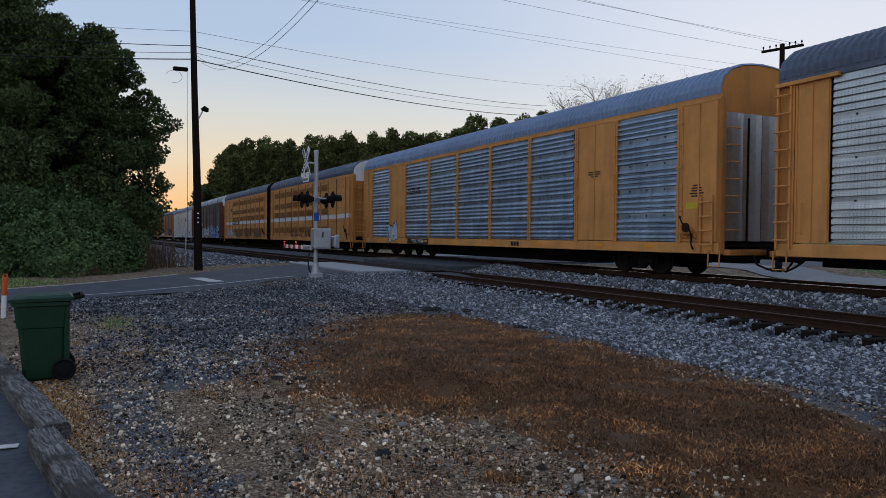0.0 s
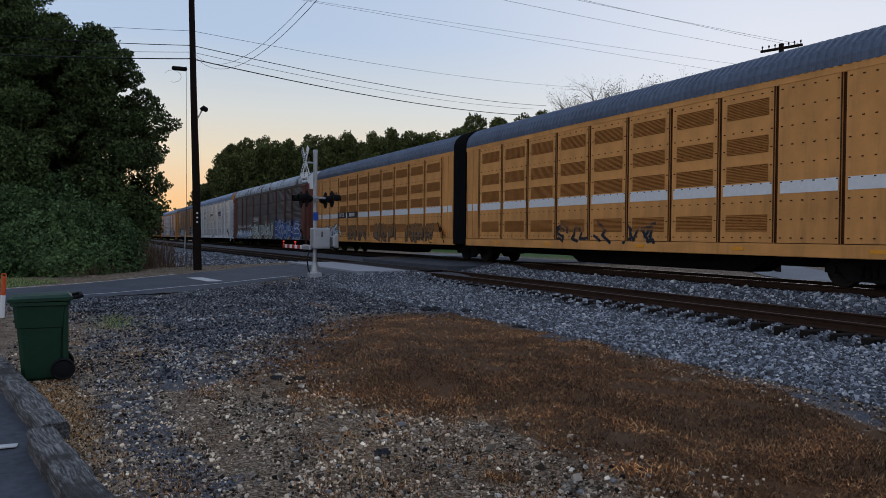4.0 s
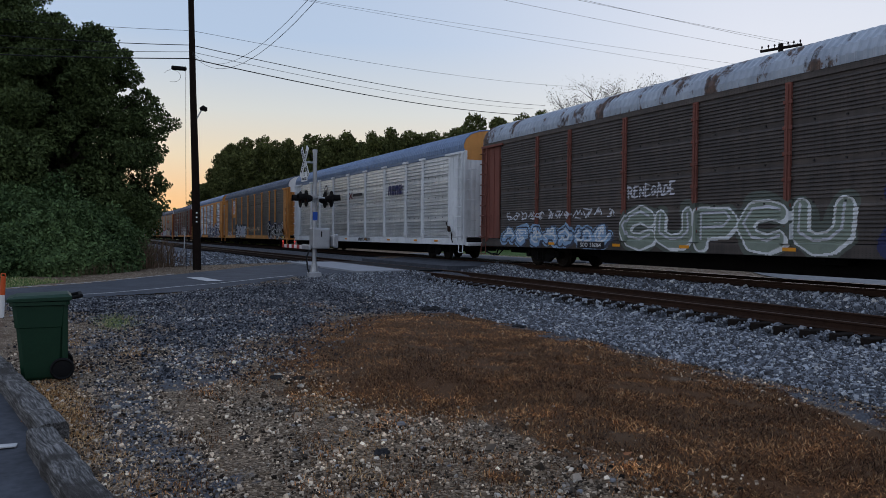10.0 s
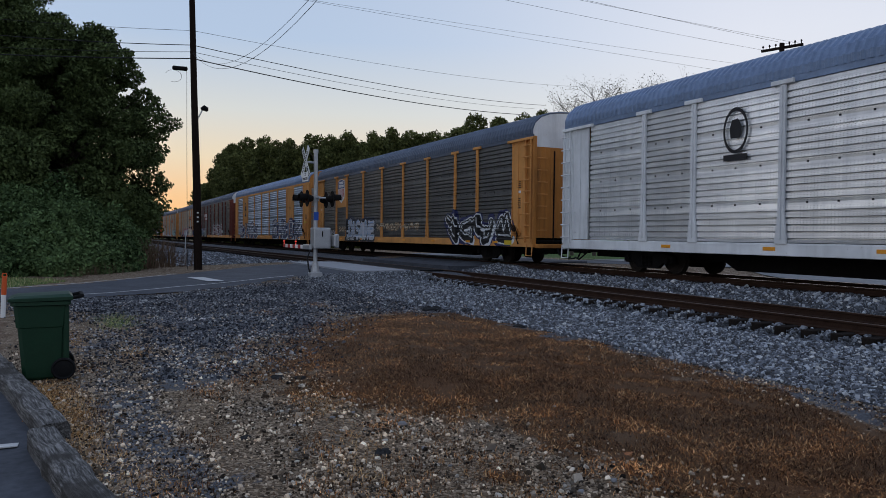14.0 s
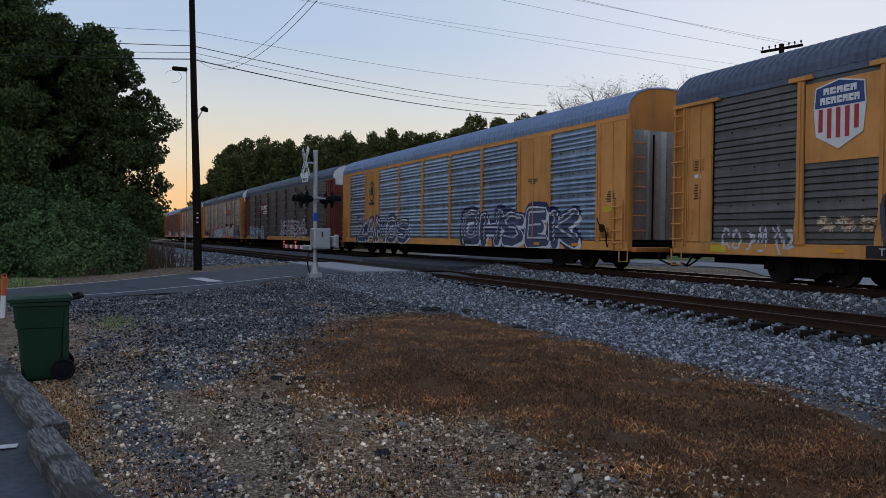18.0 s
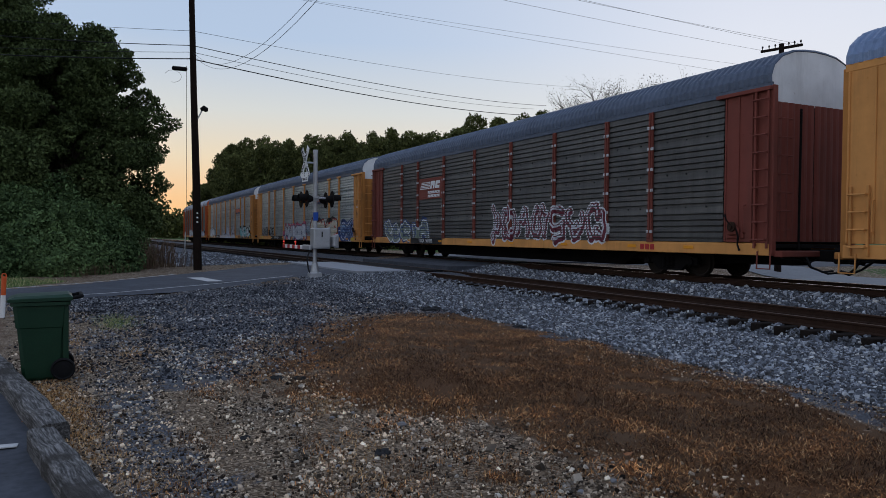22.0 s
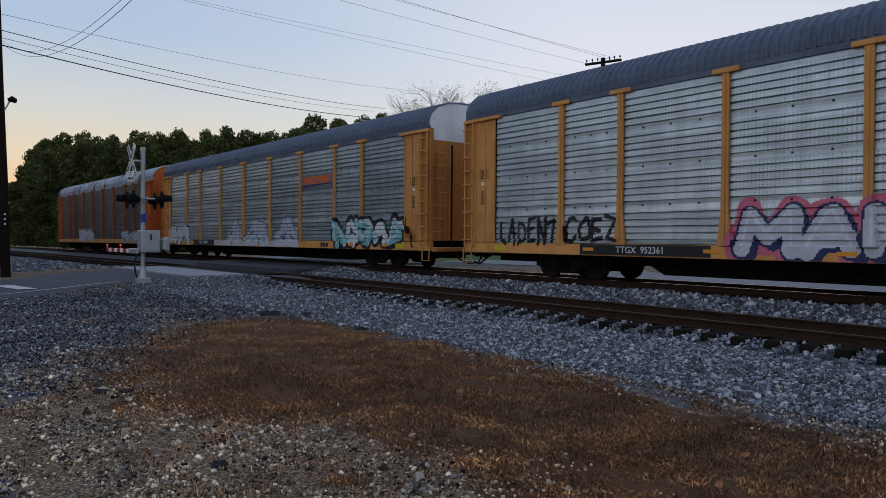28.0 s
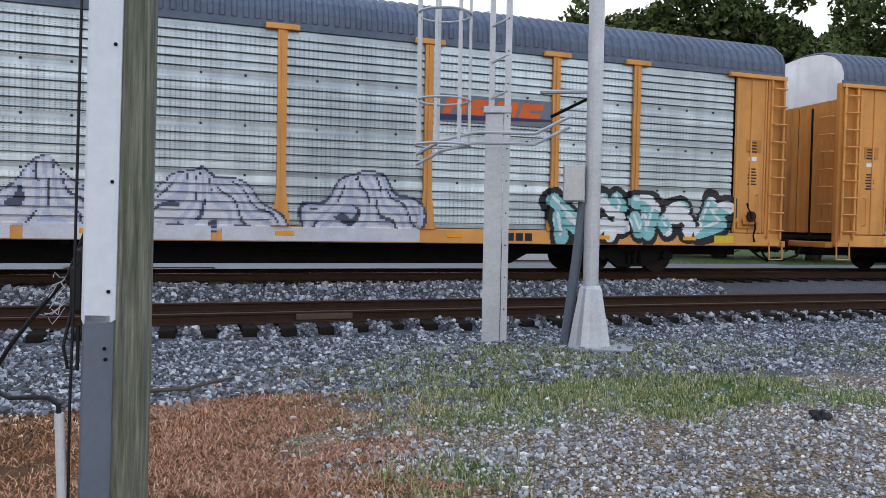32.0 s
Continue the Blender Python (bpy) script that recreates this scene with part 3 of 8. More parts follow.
def slab(name, outline, step, lift, material, label, category):
    """A paved sheet that follows the ground inside an outline."""
    xs = np.arange(min(p[0] for p in outline), max(p[0] for p in outline) + step, step)
    ys = np.arange(min(p[1] for p in outline), max(p[1] for p in outline) + step, step)
    A, B = np.meshgrid(xs, ys, indexing="ij")
    keep = in_poly(A, B, outline) > -step * 0.4
    Z = ground_z(A, B) + lift + 0.004 * fuzz(A, B, 1.7)
    g, ids = Geo(), {}
    for i in range(len(xs) - 1):
        for j in range(len(ys) - 1):
            if keep[i, j] and keep[i + 1, j] and keep[i, j + 1] and keep[i + 1, j + 1]:
                f = []
                for a, b in ((i, j), (i + 1, j), (i + 1, j + 1), (i, j + 1)):
                    if (a, b) not in ids:
                        ids[a, b] = len(g.v)
                        g.v.append((A[a, b], B[a, b], Z[a, b]))
                    f.append(ids[a, b])
                g.f.append(tuple(f))
                g.k.append(0)
    return thing(name, label, category, kind="structure", geo=g, material=material, smooth=True)


slab("road", ROAD, 0.25, 0.012, M["asphalt"], "worn grey asphalt road leading over the tracks", "road")


def strip(name, pts, half, z, material, label, parent=None):
    g = Geo()
    rings = []
    q = np.linspace(0, len(pts) - 1, 30)
    pts = list(zip(np.interp(q, range(len(pts)), [p[0] for p in pts]).tolist(), np.interp(q, range(len(pts)), [p[1] for p in pts]).tolist()))
    for i, p in enumerate(pts):
        a, b = Vector(pts[max(i - 1, 0)]), Vector(pts[min(i + 1, len(pts) - 1)])
        d = (b - a).normalized()
        n2 = Vector((-d.y, d.x)) * half
        zz = float(ground_z(np.array(p[0]), np.array(p[1]))) + z
        rings.append([(p[0] + n2.x, p[1] + n2.y, zz), (p[0] - n2.x, p[1] - n2.y, zz)])
    g.loft(rings, closed=False)
    return thing(name, label, "road marking", kind="structure", geo=g, material=material)


strip("stop_line", [(-28.9, 2.65), (-27.6, 2.85), (-26.3, 3.1)], 0.28, 0.03, M["white_paint"], "worn white stop line on the asphalt")
strip("edge_line", [(-21.9, -2.2), (-23.0, -0.2), (-24.9, 1.7), (-26.2, 4.1), (-27.4, 6.0)], 0.05, 0.026, M["white_paint"], "thin worn white edge line")
strip("edge_line", [(-25.2, -3.6), (-27.4, -1.4), (-30.1, 0.8), (-31.8, 2.2)], 0.05, 0.026, M["white_paint"], "thin worn white edge line")


# ---- tracks ----
def rail_run(name, off, z, head, label):
    prof = [(-0.07, -0.17), (0.07, -0.17), (0.07, -0.155), (0.012, -0.135), (0.012, -0.045), (0.036, -0.035), (0.036, -0.006), (0.028, 0.0), (-0.028, 0.0), (-0.036, -0.006), (-0.036, -0.035), (-0.012, -0.045), (-0.012, -0.135), (-0.07, -0.155)]
    us = np.concatenate([np.arange(-420, -60, 6.0), np.arange(-60, 40, 1.0), np.arange(40, 320, 8.0)])
    g, nn = Geo(), len(prof)
    rings = []
    for u in us:
        c = np.stack([on_track(u, off + a, z + b) for a, b in prof])
        rings.append(c.tolist())
    g.loft(rings, True, True)
    g.k = [1 if i < (len(us) - 1) * nn and i % nn in (6, 7, 8) else 0 for i in range(len(g.f))]
    return thing(name, label, "rail", kind="structure", geo=g, material=[M["rust_steel"], head])


rail_run("rail", -4.164, RAIL_Z, M["rail_worn"], "rusty steel rail with a dull worn head")
rail_run("rail", -4.164 + 2 * HALF, RAIL_Z, M["rail_worn"], "rusty steel rail with a dull worn head")
rail_run("rail", 0.0, 0.0, M["rail_head"], "steel rail with a bright polished head")
rail_run("rail", 2 * HALF, 0.0, M["rail_head"], "steel rail with a bright polished head")

rng = np.random.default_rng(5)
tie_mesh = Geo().box(-1.3, 1.3, -0.115, 0.115, -0.18, 0, 0.012).mesh("railway_tie", M["tie"])
for nm, off, z, u0, u1 in (("near", NEAR_OFF, RAIL_Z, -27.6, 14), ("far", FAR_OFF, 0.0, -27.6, 14)):
    bed = tagged(new("track_bed_" + nm, None), "row of dark creosoted wooden ties under the rails", "railway ties", kind="structure")
    u = u0
    while u < u1:
        th = float(np.interp(u, _u, _th))
        o = new("railway_tie", tie_mesh)
        o.parent = bed
        x, y, zz = on_track(u, off + rng.uniform(-0.05, 0.05), z - 0.172)
        o.matrix_basis = Matrix.Translation((x, y, zz)) @ Euler((0, 0, th + math.pi / 2 + rng.uniform(-0.02, 0.02))).to_matrix().to_4x4()
        u += 0.57
    g = Geo()
    for u in list(np.arange(-170, -40, 0.6)) + list(np.arange(14, 60, 0.6)):
        th = float(np.interp(u, _u, _th))
        g.box(-1.3, 1.3, -0.115, 0.115, -0.18, 0, 0, Matrix.Translation(on_track(u, off, z - 0.172)) @ Euler((0, 0, th + math.pi / 2)).to_matrix().to_4x4())
    tagged(part("railway_ties_beyond", g, M["tie"], bed), kind="stuff")


# ---- crossing panels between and beside the rails ----
def crossing_panel(o0, o1, z, material, label):
    g = Geo()
    us = np.linspace(-38.5, -28.3, 18)
    g.loft([[tuple(on_track(u, o0, z - 0.2)), tuple(on_track(u, o0, z)), tuple(on_track(u, o1, z)), tuple(on_track(u, o1, z - 0.2))] for u in us], True, True)
    return thing("crossing_panel", label, "crossing panel", kind="structure", geo=g, material=material, group="panels of the level crossing")


for o0, o1, z, mt, lb in ((-6.6, -4.27, -0.315, "concrete", "pale concrete slab of the level crossing"), (-4.06, -2.76, -0.318, "rubber", "dark crossing panel between the rails"),
                      (-2.55, -0.11, -0.16, "asphalt", "asphalt between the two tracks of the crossing"), (0.1, 1.41, -0.008, "rubber", "dark crossing panel between the rails"), (1.62, 4.6, -0.012, "asphalt", "asphalt beyond the crossing")):
    crossing_panel(o0, o1, z, M[mt], lb)


# ---- the train ----
SILL0, SILL1, EAVE, PEAK, HALFW = 0.69, 1.0, 5.02, 5.93, 1.6


def roof_section(y0=0.0):
    """Roof with rounded shoulders in y and z, from eave to eave."""
    half = [(-1.6, 0.0), (-1.6, 0.2), (-1.5, 0.45), (-1.22, 0.69), (-0.8, 0.84), (-0.4, 0.89)]
    return [(y, EAVE + z) for y, z in half] + [(0.0, PEAK)] + [(-y, EAVE + z) for y, z in half[::-1]]


def rib_profile(z0, z1, tiers=4, depth=0.045, pitch=0.17, groove=False):
    """Depth against height of a sheet with ribs that run along it and a flat strip at each tier."""
    prof = [(0.0, z0)]
    tier = (z1 - z0) / tiers
    for k in range(tiers):
        zt = z0 + k * tier
        m = max(1, int((tier - 0.13) / pitch))
        for j in range(m):
            a = zt + 0.065 + j * (tier - 0.13) / m
            p = (tier - 0.13) / m
            if groove:
                prof += [(-0.006, a + 0.004), (depth, a + 0.014), (depth, a + 0.032), (-0.014, a + 0.05)]
                continue
            prof += [(0.0, a + p * 0.08), (-depth, a + p * 0.2), (-depth * 0.92, a + p * 0.42), (0.0, a + p * 0.9)]
        prof.append((0.0, zt + tier - 0.004))
    return prof


def corrugated(width, z0, z1, tiers=4, depth=0.045, groove=False, pitch=0.14):
    """Upright ribbed sheet that faces -y."""
    prof = rib_profile(z0, z1, tiers, depth, 0.15 if groove else pitch, groove)
    g = Geo()
    g.loft([[(0, y, z) for y, z in prof], [(width, y, z) for y, z in prof]], False)
    for k in range(1, tiers):            # bolts along the plain strips
        for f in (0.22, 0.5, 0.78):
            z = z0 + k * (z1 - z0) / tiers
            g.box(f * width - 0.022, f * width + 0.022, -0.02, 0.002, z - 0.022, z + 0.022, 0, None, 1)
    return g


def louvre_strip(width, height):
    """One louvred opening: a pleated strip of slats."""
    prof, nn = [], 11
    for j in range(nn):
        z = height * j / nn
        prof += [(-0.002, z), (-0.022, z + 0.016), (-0.02, z + 0.022), (-0.002, z + 0.034)]
    return Geo().loft([[(0, y, z) for y, z in prof], [(width, y, z) for y, z in prof]], False)


_cache = {}


def cached(key, make):
    if key not in _cache:
        _cache[key] = make()
    return _cache[key]


def wheelset_mesh():
    g = Geo()
    for s in (-1, 1):
        y = s * HALF
        ring = [(0.42, -0.06), (0.42, 0.03), (0.455, 0.045), (0.455, 0.07), (0.39, 0.07), (0.36, 0.03), (0.14, 0.02), (0.12, 0.06), (0.0, 0.06), (0.0, -0.08), (0.13, -0.08), (0.15, -0.03), (0.36, -0.03), (0.39, -0.06)]
        rings = []
        for q in range(24):
            a = 2 * math.pi * q / 24
            rings.append([(r * math.cos(a), y - s * w, r * math.sin(a)) for r, w in ring])
        g.loft(rings + [rings[0]], True, False, 0)
    g.tube([(0, -HALF - 0.2, 0), (0, HALF + 0.2, 0)], 0.075, 10)
    return g.mesh("wheelset", [M["wheel"]])


def truck_frame_mesh():
    g = Geo()
    for s in (-1, 1):
        y0, y1 = sorted((s * 1.0, s * 1.14))
        arch = [(-1.12, 0.34), (-1.12, 0.52), (-0.8, 0.6), (-0.35, 0.68), (0.35, 0.68), (0.8, 0.6), (1.12, 0.52), (1.12, 0.34), (0.72, 0.36), (0.45, 0.16), (-0.45, 0.16), (-0.72, 0.36)]
        g.prism([(x, z) for x, z in arch], 0.14, Matrix.Translation((0, y0, 0)))
        for x in (-0.17, 0.0, 0.17):
            g.tube([(x, s * 1.17, 0.24 + 0.02 * i) for i in range(16)], [0.062 if i % 2 else 0.045 for i in range(16)], 8)
        for x in (-0.89, 0.89):
            g.disc((x, s * 1.17, 0.43), (0, 1, 0), 0.11, 0.1, 12)
            g.box(x - 0.13, x + 0.13, y0 - 0.01, y1 + 0.01, 0.33, 0.56, 0.02)
    g.box(-0.22, 0.22, -1.1, 1.1, 0.4, 0.66, 0.03)
    return g.mesh("side_frames", M["black"])


M["wheel"] = plain("worn_wheel_steel", (0.022, 0.017, 0.014), 0.7, 0.15, 6.0, 0.35, gloss=0.15)
wheels, cars = [], []


def truck(car, x):
    t = part("truck", cached("truck", truck_frame_mesh), None, car, "", pose(x, 0, 0))
    for dx in (-0.89, 0.89):
        w = part("wheelset", cached("wheelset", wheelset_mesh), None, t, "", pose(dx, 0, 0.42))
        wheels.append(w)
    return t


def roof_mesh(length, mat):
    """Sheet roof with standing ribs across it."""
    sec = roof_section()
    g = Geo()
    rings = []
    x = -length / 2
    n = int(length / 0.22)
    p = length / n
    for i in range(n):
        for f, h in ((0.0, 0.0), (0.42, 0.0), (0.56, 0.055), (0.84, 0.055)):
            rings.append([(x + (i + f) * p, y * (1 + h * 0.4), z + h * math.sin(math.pi * j / 12)) for j, (y, z) in enumerate(sec)])
    rings.append([(length / 2, y, z) for y, z in sec])
    g.loft(rings, False)
    return g.mesh("roof", mat)


def ladder(car, x, w, z0, z1, n, mat, y=-HALFW - 0.06):
    g = Geo()
    for dx in (0, w):
        g.box(x + dx - 0.03, x + dx + 0.03, y - 0.02, y + 0.02, z0, z1, 0.006)
    l = part("ladder", g, mat, car)
    rung = cached(("rung", w, mat.name), lambda: Geo().tube([(0, 0, 0), (0, -0.09, 0), (w, -0.09, 0), (w, 0, 0)], 0.022, 6).mesh("rung", mat))
    for i in range(n):
        part("rung", rung, mat, l, "", pose(x, y, z0 + (i + 0.5) * (z1 - z0) / n))
    return l


def end_wall(car, s, length, mat, top_mat, door_mat=None):
    """End of the car: two door leaves, posts and the arched sheet above."""
    x = s * (length / 2 - 0.02)
    for y0, y1 in ((-HALFW + 0.16, -0.01), (0.01, HALFW - 0.16)):
        g = Geo()
        nfold = 6 if door_mat is None else 2
        w = (y1 - y0) / nfold
        prof = []
        for i in range(nfold):
            prof += [(y0 + i * w, 0.0), (y0 + (i + 0.35) * w, 0.03 * s), (y0 + (i + 0.65) * w, 0.03 * s)]
        prof.append((y1, 0.0))
        g.loft([[(x + d, y, z) for y, d in prof] for z in (SILL1 + 0.05, 4.55)], False)
        part("end_door", g, door_mat or mat, car)
    g = Geo()
    sec = [(y * 0.985, z - 0.01) for y, z in roof_section()]
    g.poly([(x, y, z) for y, z in sec] + [(x, 1.58, 4.5), (x, -1.58, 4.5)])
    part("end_arch", g, top_mat, car)
    for y in (-HALFW + 0.08, HALFW - 0.08):
        part("end_post", Geo().box(x - 0.09, x + 0.09, y - 0.08, y + 0.08, SILL0, 4.95, 0.02), mat, car)


def coupler(car, s, half):
    g = Geo()
    g.box(s * (half - 1.2), s * (half - 0.2), -0.12, 0.12, 0.55, 0.85, 0.03)
    g.box(min(s * (half - 0.25), s * (half + 0.02)), max(s * (half - 0.25), s * (half + 0.02)), -0.2, 0.2, 0.5, 0.9, 0.05)
    c = part("coupler", g, M["black"], car)
    part("brake_hose", Geo().tube([(s * (half - 0.9), -0.45, 0.62), (s * (half - 0.6), -0.5, 0.4), (s * (half - 0.2), -0.4, 0.26), (s * (half + 0.05), -0.3, 0.3)], 0.028, 6), M["rubber"], c)
    return c


def autorack(label, style, length=27.85, half_gap=0.75, bays=None, front="end", rear="end"):
    """A covered car carrier; x is forward, z = 0 the rail top, its near side -y."""
    car = thing("autorack_railcar", label, "railcar", group="cars of the freight train")
    frame_m, sheet_m, roof_m, end_m, arch_m = (M[k] for k in style["mats"])
    L = length / 2
    for s in (-1, 1):
        y0, y1 = sorted((s * (HALFW - 0.12), s * (HALFW + 0.005)))
        part("side_sill", Geo().box(-L, L, y0, y1, SILL0, SILL1, 0.015), M[style.get("sill", style["mats"][0])], car)
    part("floor", Geo().box(-L, L, -HALFW + 0.13, HALFW - 0.13, SILL1 - 0.12, SILL1 - 0.02), M["black"], car)
    g = Geo()
    g.box(-L + 0.3, L - 0.3, -0.35, 0.35, 0.42, 0.9, 0.02)
    e = L - 5.6                          # the frame hangs low between the trucks
    g.prism([(-e, 0.9), (-e + 1.3, 0.2), (e - 1.3, 0.2), (e, 0.9)], 0.9, Matrix.Translation((0, -0.45, 0)))
    for x in np.linspace(-L + 4.5, L - 4.5, 9):
        g.box(x - 0.09, x + 0.09, -HALFW + 0.15, HALFW - 0.15, 0.62, 0.88, 0.01)
    g.tube([(-5, 0.55, 0.5), (-3, 0.55, 0.5)], 0.2, 10)
    g.box(1.5, 2.6, -0.9, -0.5, 0.5, 0.85, 0.03)
    part("underframe", g, M["black"], car)
    part("roof", cached(("roof", length, roof_m.name), lambda: roof_mesh(length, roof_m)), None, car)
    for s in (-1, 1):
        y0, y1 = sorted((s * (HALFW - 0.07), s * (HALFW + 0.01)))
        part("top_rail", Geo().box(-L, L, y0, y1, EAVE - 0.16, EAVE + 0.01, 0.01), M[style.get("rail", style["mats"][2])], car)
    # decks that hide the inside
    for z in (2.35, 3.6):
        part("inner_deck", Geo().box(-L + 0.2, L - 0.2, -HALFW + 0.1, HALFW - 0.1, z, z + 0.07), M["black"], car)
    # far side: one plain sheet of panels
    me = cached(("farside", length, sheet_m.name), lambda: corrugated(length - 0.4, SILL1, EAVE - 0.1).mesh("far_side_panel", [sheet_m, M["ink"]]))
    part("far_side_panel", me, None, car, "", Matrix.Translation((L - 0.2, HALFW - 0.05, 0)) @ Matrix.Rotation(math.pi, 4, "Z"))
    return car


POSTS = [-12.45, -9.62, -7.53, -4.55, -1.52, 1.52, 4.55, 7.53, 9.62, 12.45]
Z0, Z1 = SILL1 + 0.02, EAVE - 0.15


def post_mesh(mat, flare, cap, clip=None):
    """Side post with a flared foot and, on some cars, a T-shaped cap."""
    w = 0.09
    outline = [(-w, Z1), (-w, 1.75), (-w * (1 + flare), 1.05), (-w * (1 + flare), SILL1 - 0.01), (w * (1 + flare), SILL1 - 0.01), (w * (1 + flare), 1.05), (w, 1.75), (w, Z1)]
    g = Geo().prism(outline, 0.06, Matrix.Translation((0, -HALFW - 0.045, 0)))
    g.box(-0.02, 0.02, -HALFW - 0.075, -HALFW - 0.045, 1.1, Z1 - 0.05)
    if cap:
        g.box(-0.33, 0.33, -HALFW - 0.08, -HALFW + 0.02, Z1 - 0.02, Z1 + 0.09, 0.01)
    else:
        for z in np.arange(1.3, Z1, 0.62):
            g.box(-w - 0.045, w + 0.045, -HALFW - 0.06, -HALFW - 0.03, z - 0.045, z + 0.045, 0.008, None, 1 if clip else 0)
    return g.mesh("side_post", [mat, clip] if clip else mat)


def plate_mesh(w, mat, ribs=True):
    g = Geo()
    g.box(0, w, -0.0, 0.035, Z0, Z1, 0.008)
    if ribs and w > 0.8:
        for f in (0.0, 0.5, 1.0):
            x = 0.04 + f * (w - 0.08)
            g.box(x - 0.025, x + 0.025, -0.03, 0.0, Z0 + 0.02, Z1 - 0.02, 0.008)
        for f in (0.25, 0.75):
            for z in np.arange(Z0 + 0.25, Z1, 0.42):
                g.box(f * w - 0.12, f * w - 0.095, -0.008, 0.0, z, z + 0.025)
                g.box(f * w + 0.1, f * w + 0.125, -0.008, 0.0, z, z + 0.025)
    return g.mesh("plate", mat)


def riveted(w):
    """Flat panel with rows of rivets."""
    g = Geo().box(0, w, 0, 0.03, Z0, Z1)
    for z in np.linspace(Z0 + 0.12, Z1 - 0.12, 9):
        for x in np.linspace(0.1, w - 0.1, 6):
            g.box(x - 0.028, x + 0.028, -0.012, 0.0, z - 0.014, z + 0.014, 0, None, 1)
    return g


def reflectors(car, xs, z=0.86):
    me = cached("reflector", lambda: Geo().box(-0.19, 0.19, -0.012, 0.0, -0.045, 0.045, 0.004).mesh("reflector", M["amber"]))
    for x in xs:
        part("reflector", me, None, car, "", pose(x, -HALFW - 0.006, z))


def side_layout(car, style, bays, posts):
    frame_m, sheet_m = M[style["mats"][0]], M[style["mats"][1]]
    for x0, x1, kind in bays:
        w = round(x1 - x0 - 0.1, 2)
        m = pose(x0 + 0.05, -HALFW + 0.03, 0)
        if kind == "sheet":
            part("side_panel", cached(("sheet", w, sheet_m.name), lambda: corrugated(w, Z0, Z1, style.get("tiers", 4), style.get("depth", 0.045), style.get("groove", False), style.get("pitch", 0.14)).mesh("side_panel", [sheet_m, M["ink"]])), None, car, "", m)
        elif kind in ("louvre", "flat"):
            pan = part("side_panel", cached(("flat", w, frame_m.name), lambda: riveted(w).mesh("side_panel", [frame_m, M["channel"]])), None, car, "", pose(x0 + 0.05, -HALFW, 0))
            for z in (1.3, 2.56, 3.28, 4.2) if kind == "louvre" else ():
                part("louvre", cached(("louvre", w), lambda: louvre_strip(w * 0.78, 0.44).mesh("louvre", M["louvre"])), None, pan, "", pose(0.11 * w, -0.001, z))
        else:
            part("plate", cached(("plate", w, frame_m.name), lambda: plate_mesh(w, frame_m)), None, car, "", pose(x0 + 0.05, -HALFW + 0.0, 0))
    pm = cached(("post", frame_m.name, style["flare"], style["cap"]), lambda: post_mesh(M[style.get("post", style["mats"][0])], style["flare"], style["cap"], M[style["clips"]] if "clips" in style else None))
    for x in posts:
        part("side_post", pm, None, car, "", pose(x, 0, 0))


M["galv_clip"] = plain("pale_steel_clip", (0.5, 0.51, 0.53), 0.5, 0.3, 9, 0.2, 0.05)
M["zinc_blue"] = galvanised("bluish_galvanised_sheet", (0.34, 0.43, 0.54), (0.12, 0.155, 0.21), 0.8, 0.4, 0.3)
M["door_steel"] = plain("smooth_galvanised_door", (0.34, 0.36, 0.37), 0.3, 0.75, 1.2, 0.2, 0.03)
M["louvre"] = plain("orange_brown_louvre", (0.36, 0.15, 0.035), 0.8, 0, 5, 0.25)
# recess shade of the side channels put into their colour; rivets use it too
M["channel"] = plain("dark_brown_channel", (0.07, 0.028, 0.012), 0.85, 0, 5, 0.35, 0.2, 0.1)
STY = {
    "ttx": dict(mats=("yellow", "zinc", "roof_dark", "yellow_dark", "white_car"), flare=0.9, cap=True, ends="cage", groove=True, depth=0.05),
    "boxb": dict(rail="yellow", mats=("yellow", "zinc_blue", "roof", "yellow_dark", "yellow_dark"), flare=0.0, cap=False, ends="plate", depth=0.065, door="door_steel", tiers=5),
    "ttx_dull": dict(mats=("yellow", "zinc_dull", "roof_dark", "yellow_dark", "white_car"), flare=0.9, cap=True, ends="cage", groove=True, depth=0.05),
    "box": dict(rail="yellow", mats=("yellow", "zinc", "roof", "yellow_dark", "yellow_dark"), flare=0.0, cap=False, ends="plate"),
    "brown": dict(rail="brown_sheet", mats=("salmon", "brown_sheet", "roof_pale", "salmon", "white_car"), flare=0.3, cap=False, ends="cage", sill="brown_sheet", pitch=0.085, depth=0.03),
    "oxide": dict(mats=("oxide", "zinc_dull", "roof_dark", "oxide", "white_car"), flare=0.3, cap=False, ends="cage", sill="yellow", pitch=0.085, depth=0.03, clips="galv_clip"),
    "white": dict(mats=("white_car", "white_sheet", "roof", "white_car", "yellow"), flare=0.9, cap=True, ends="cage", depth=0.05, groove=True),
    "last": dict(mats=("orange_red", "zinc_dull", "roof_pale", "orange_red", "orange_red"), flare=0.9, cap=True, ends="cage", sill="yellow", groove=True, depth=0.05),
}
STY["brown"]["post"] = "salmon"


CAR_BAYS = {}


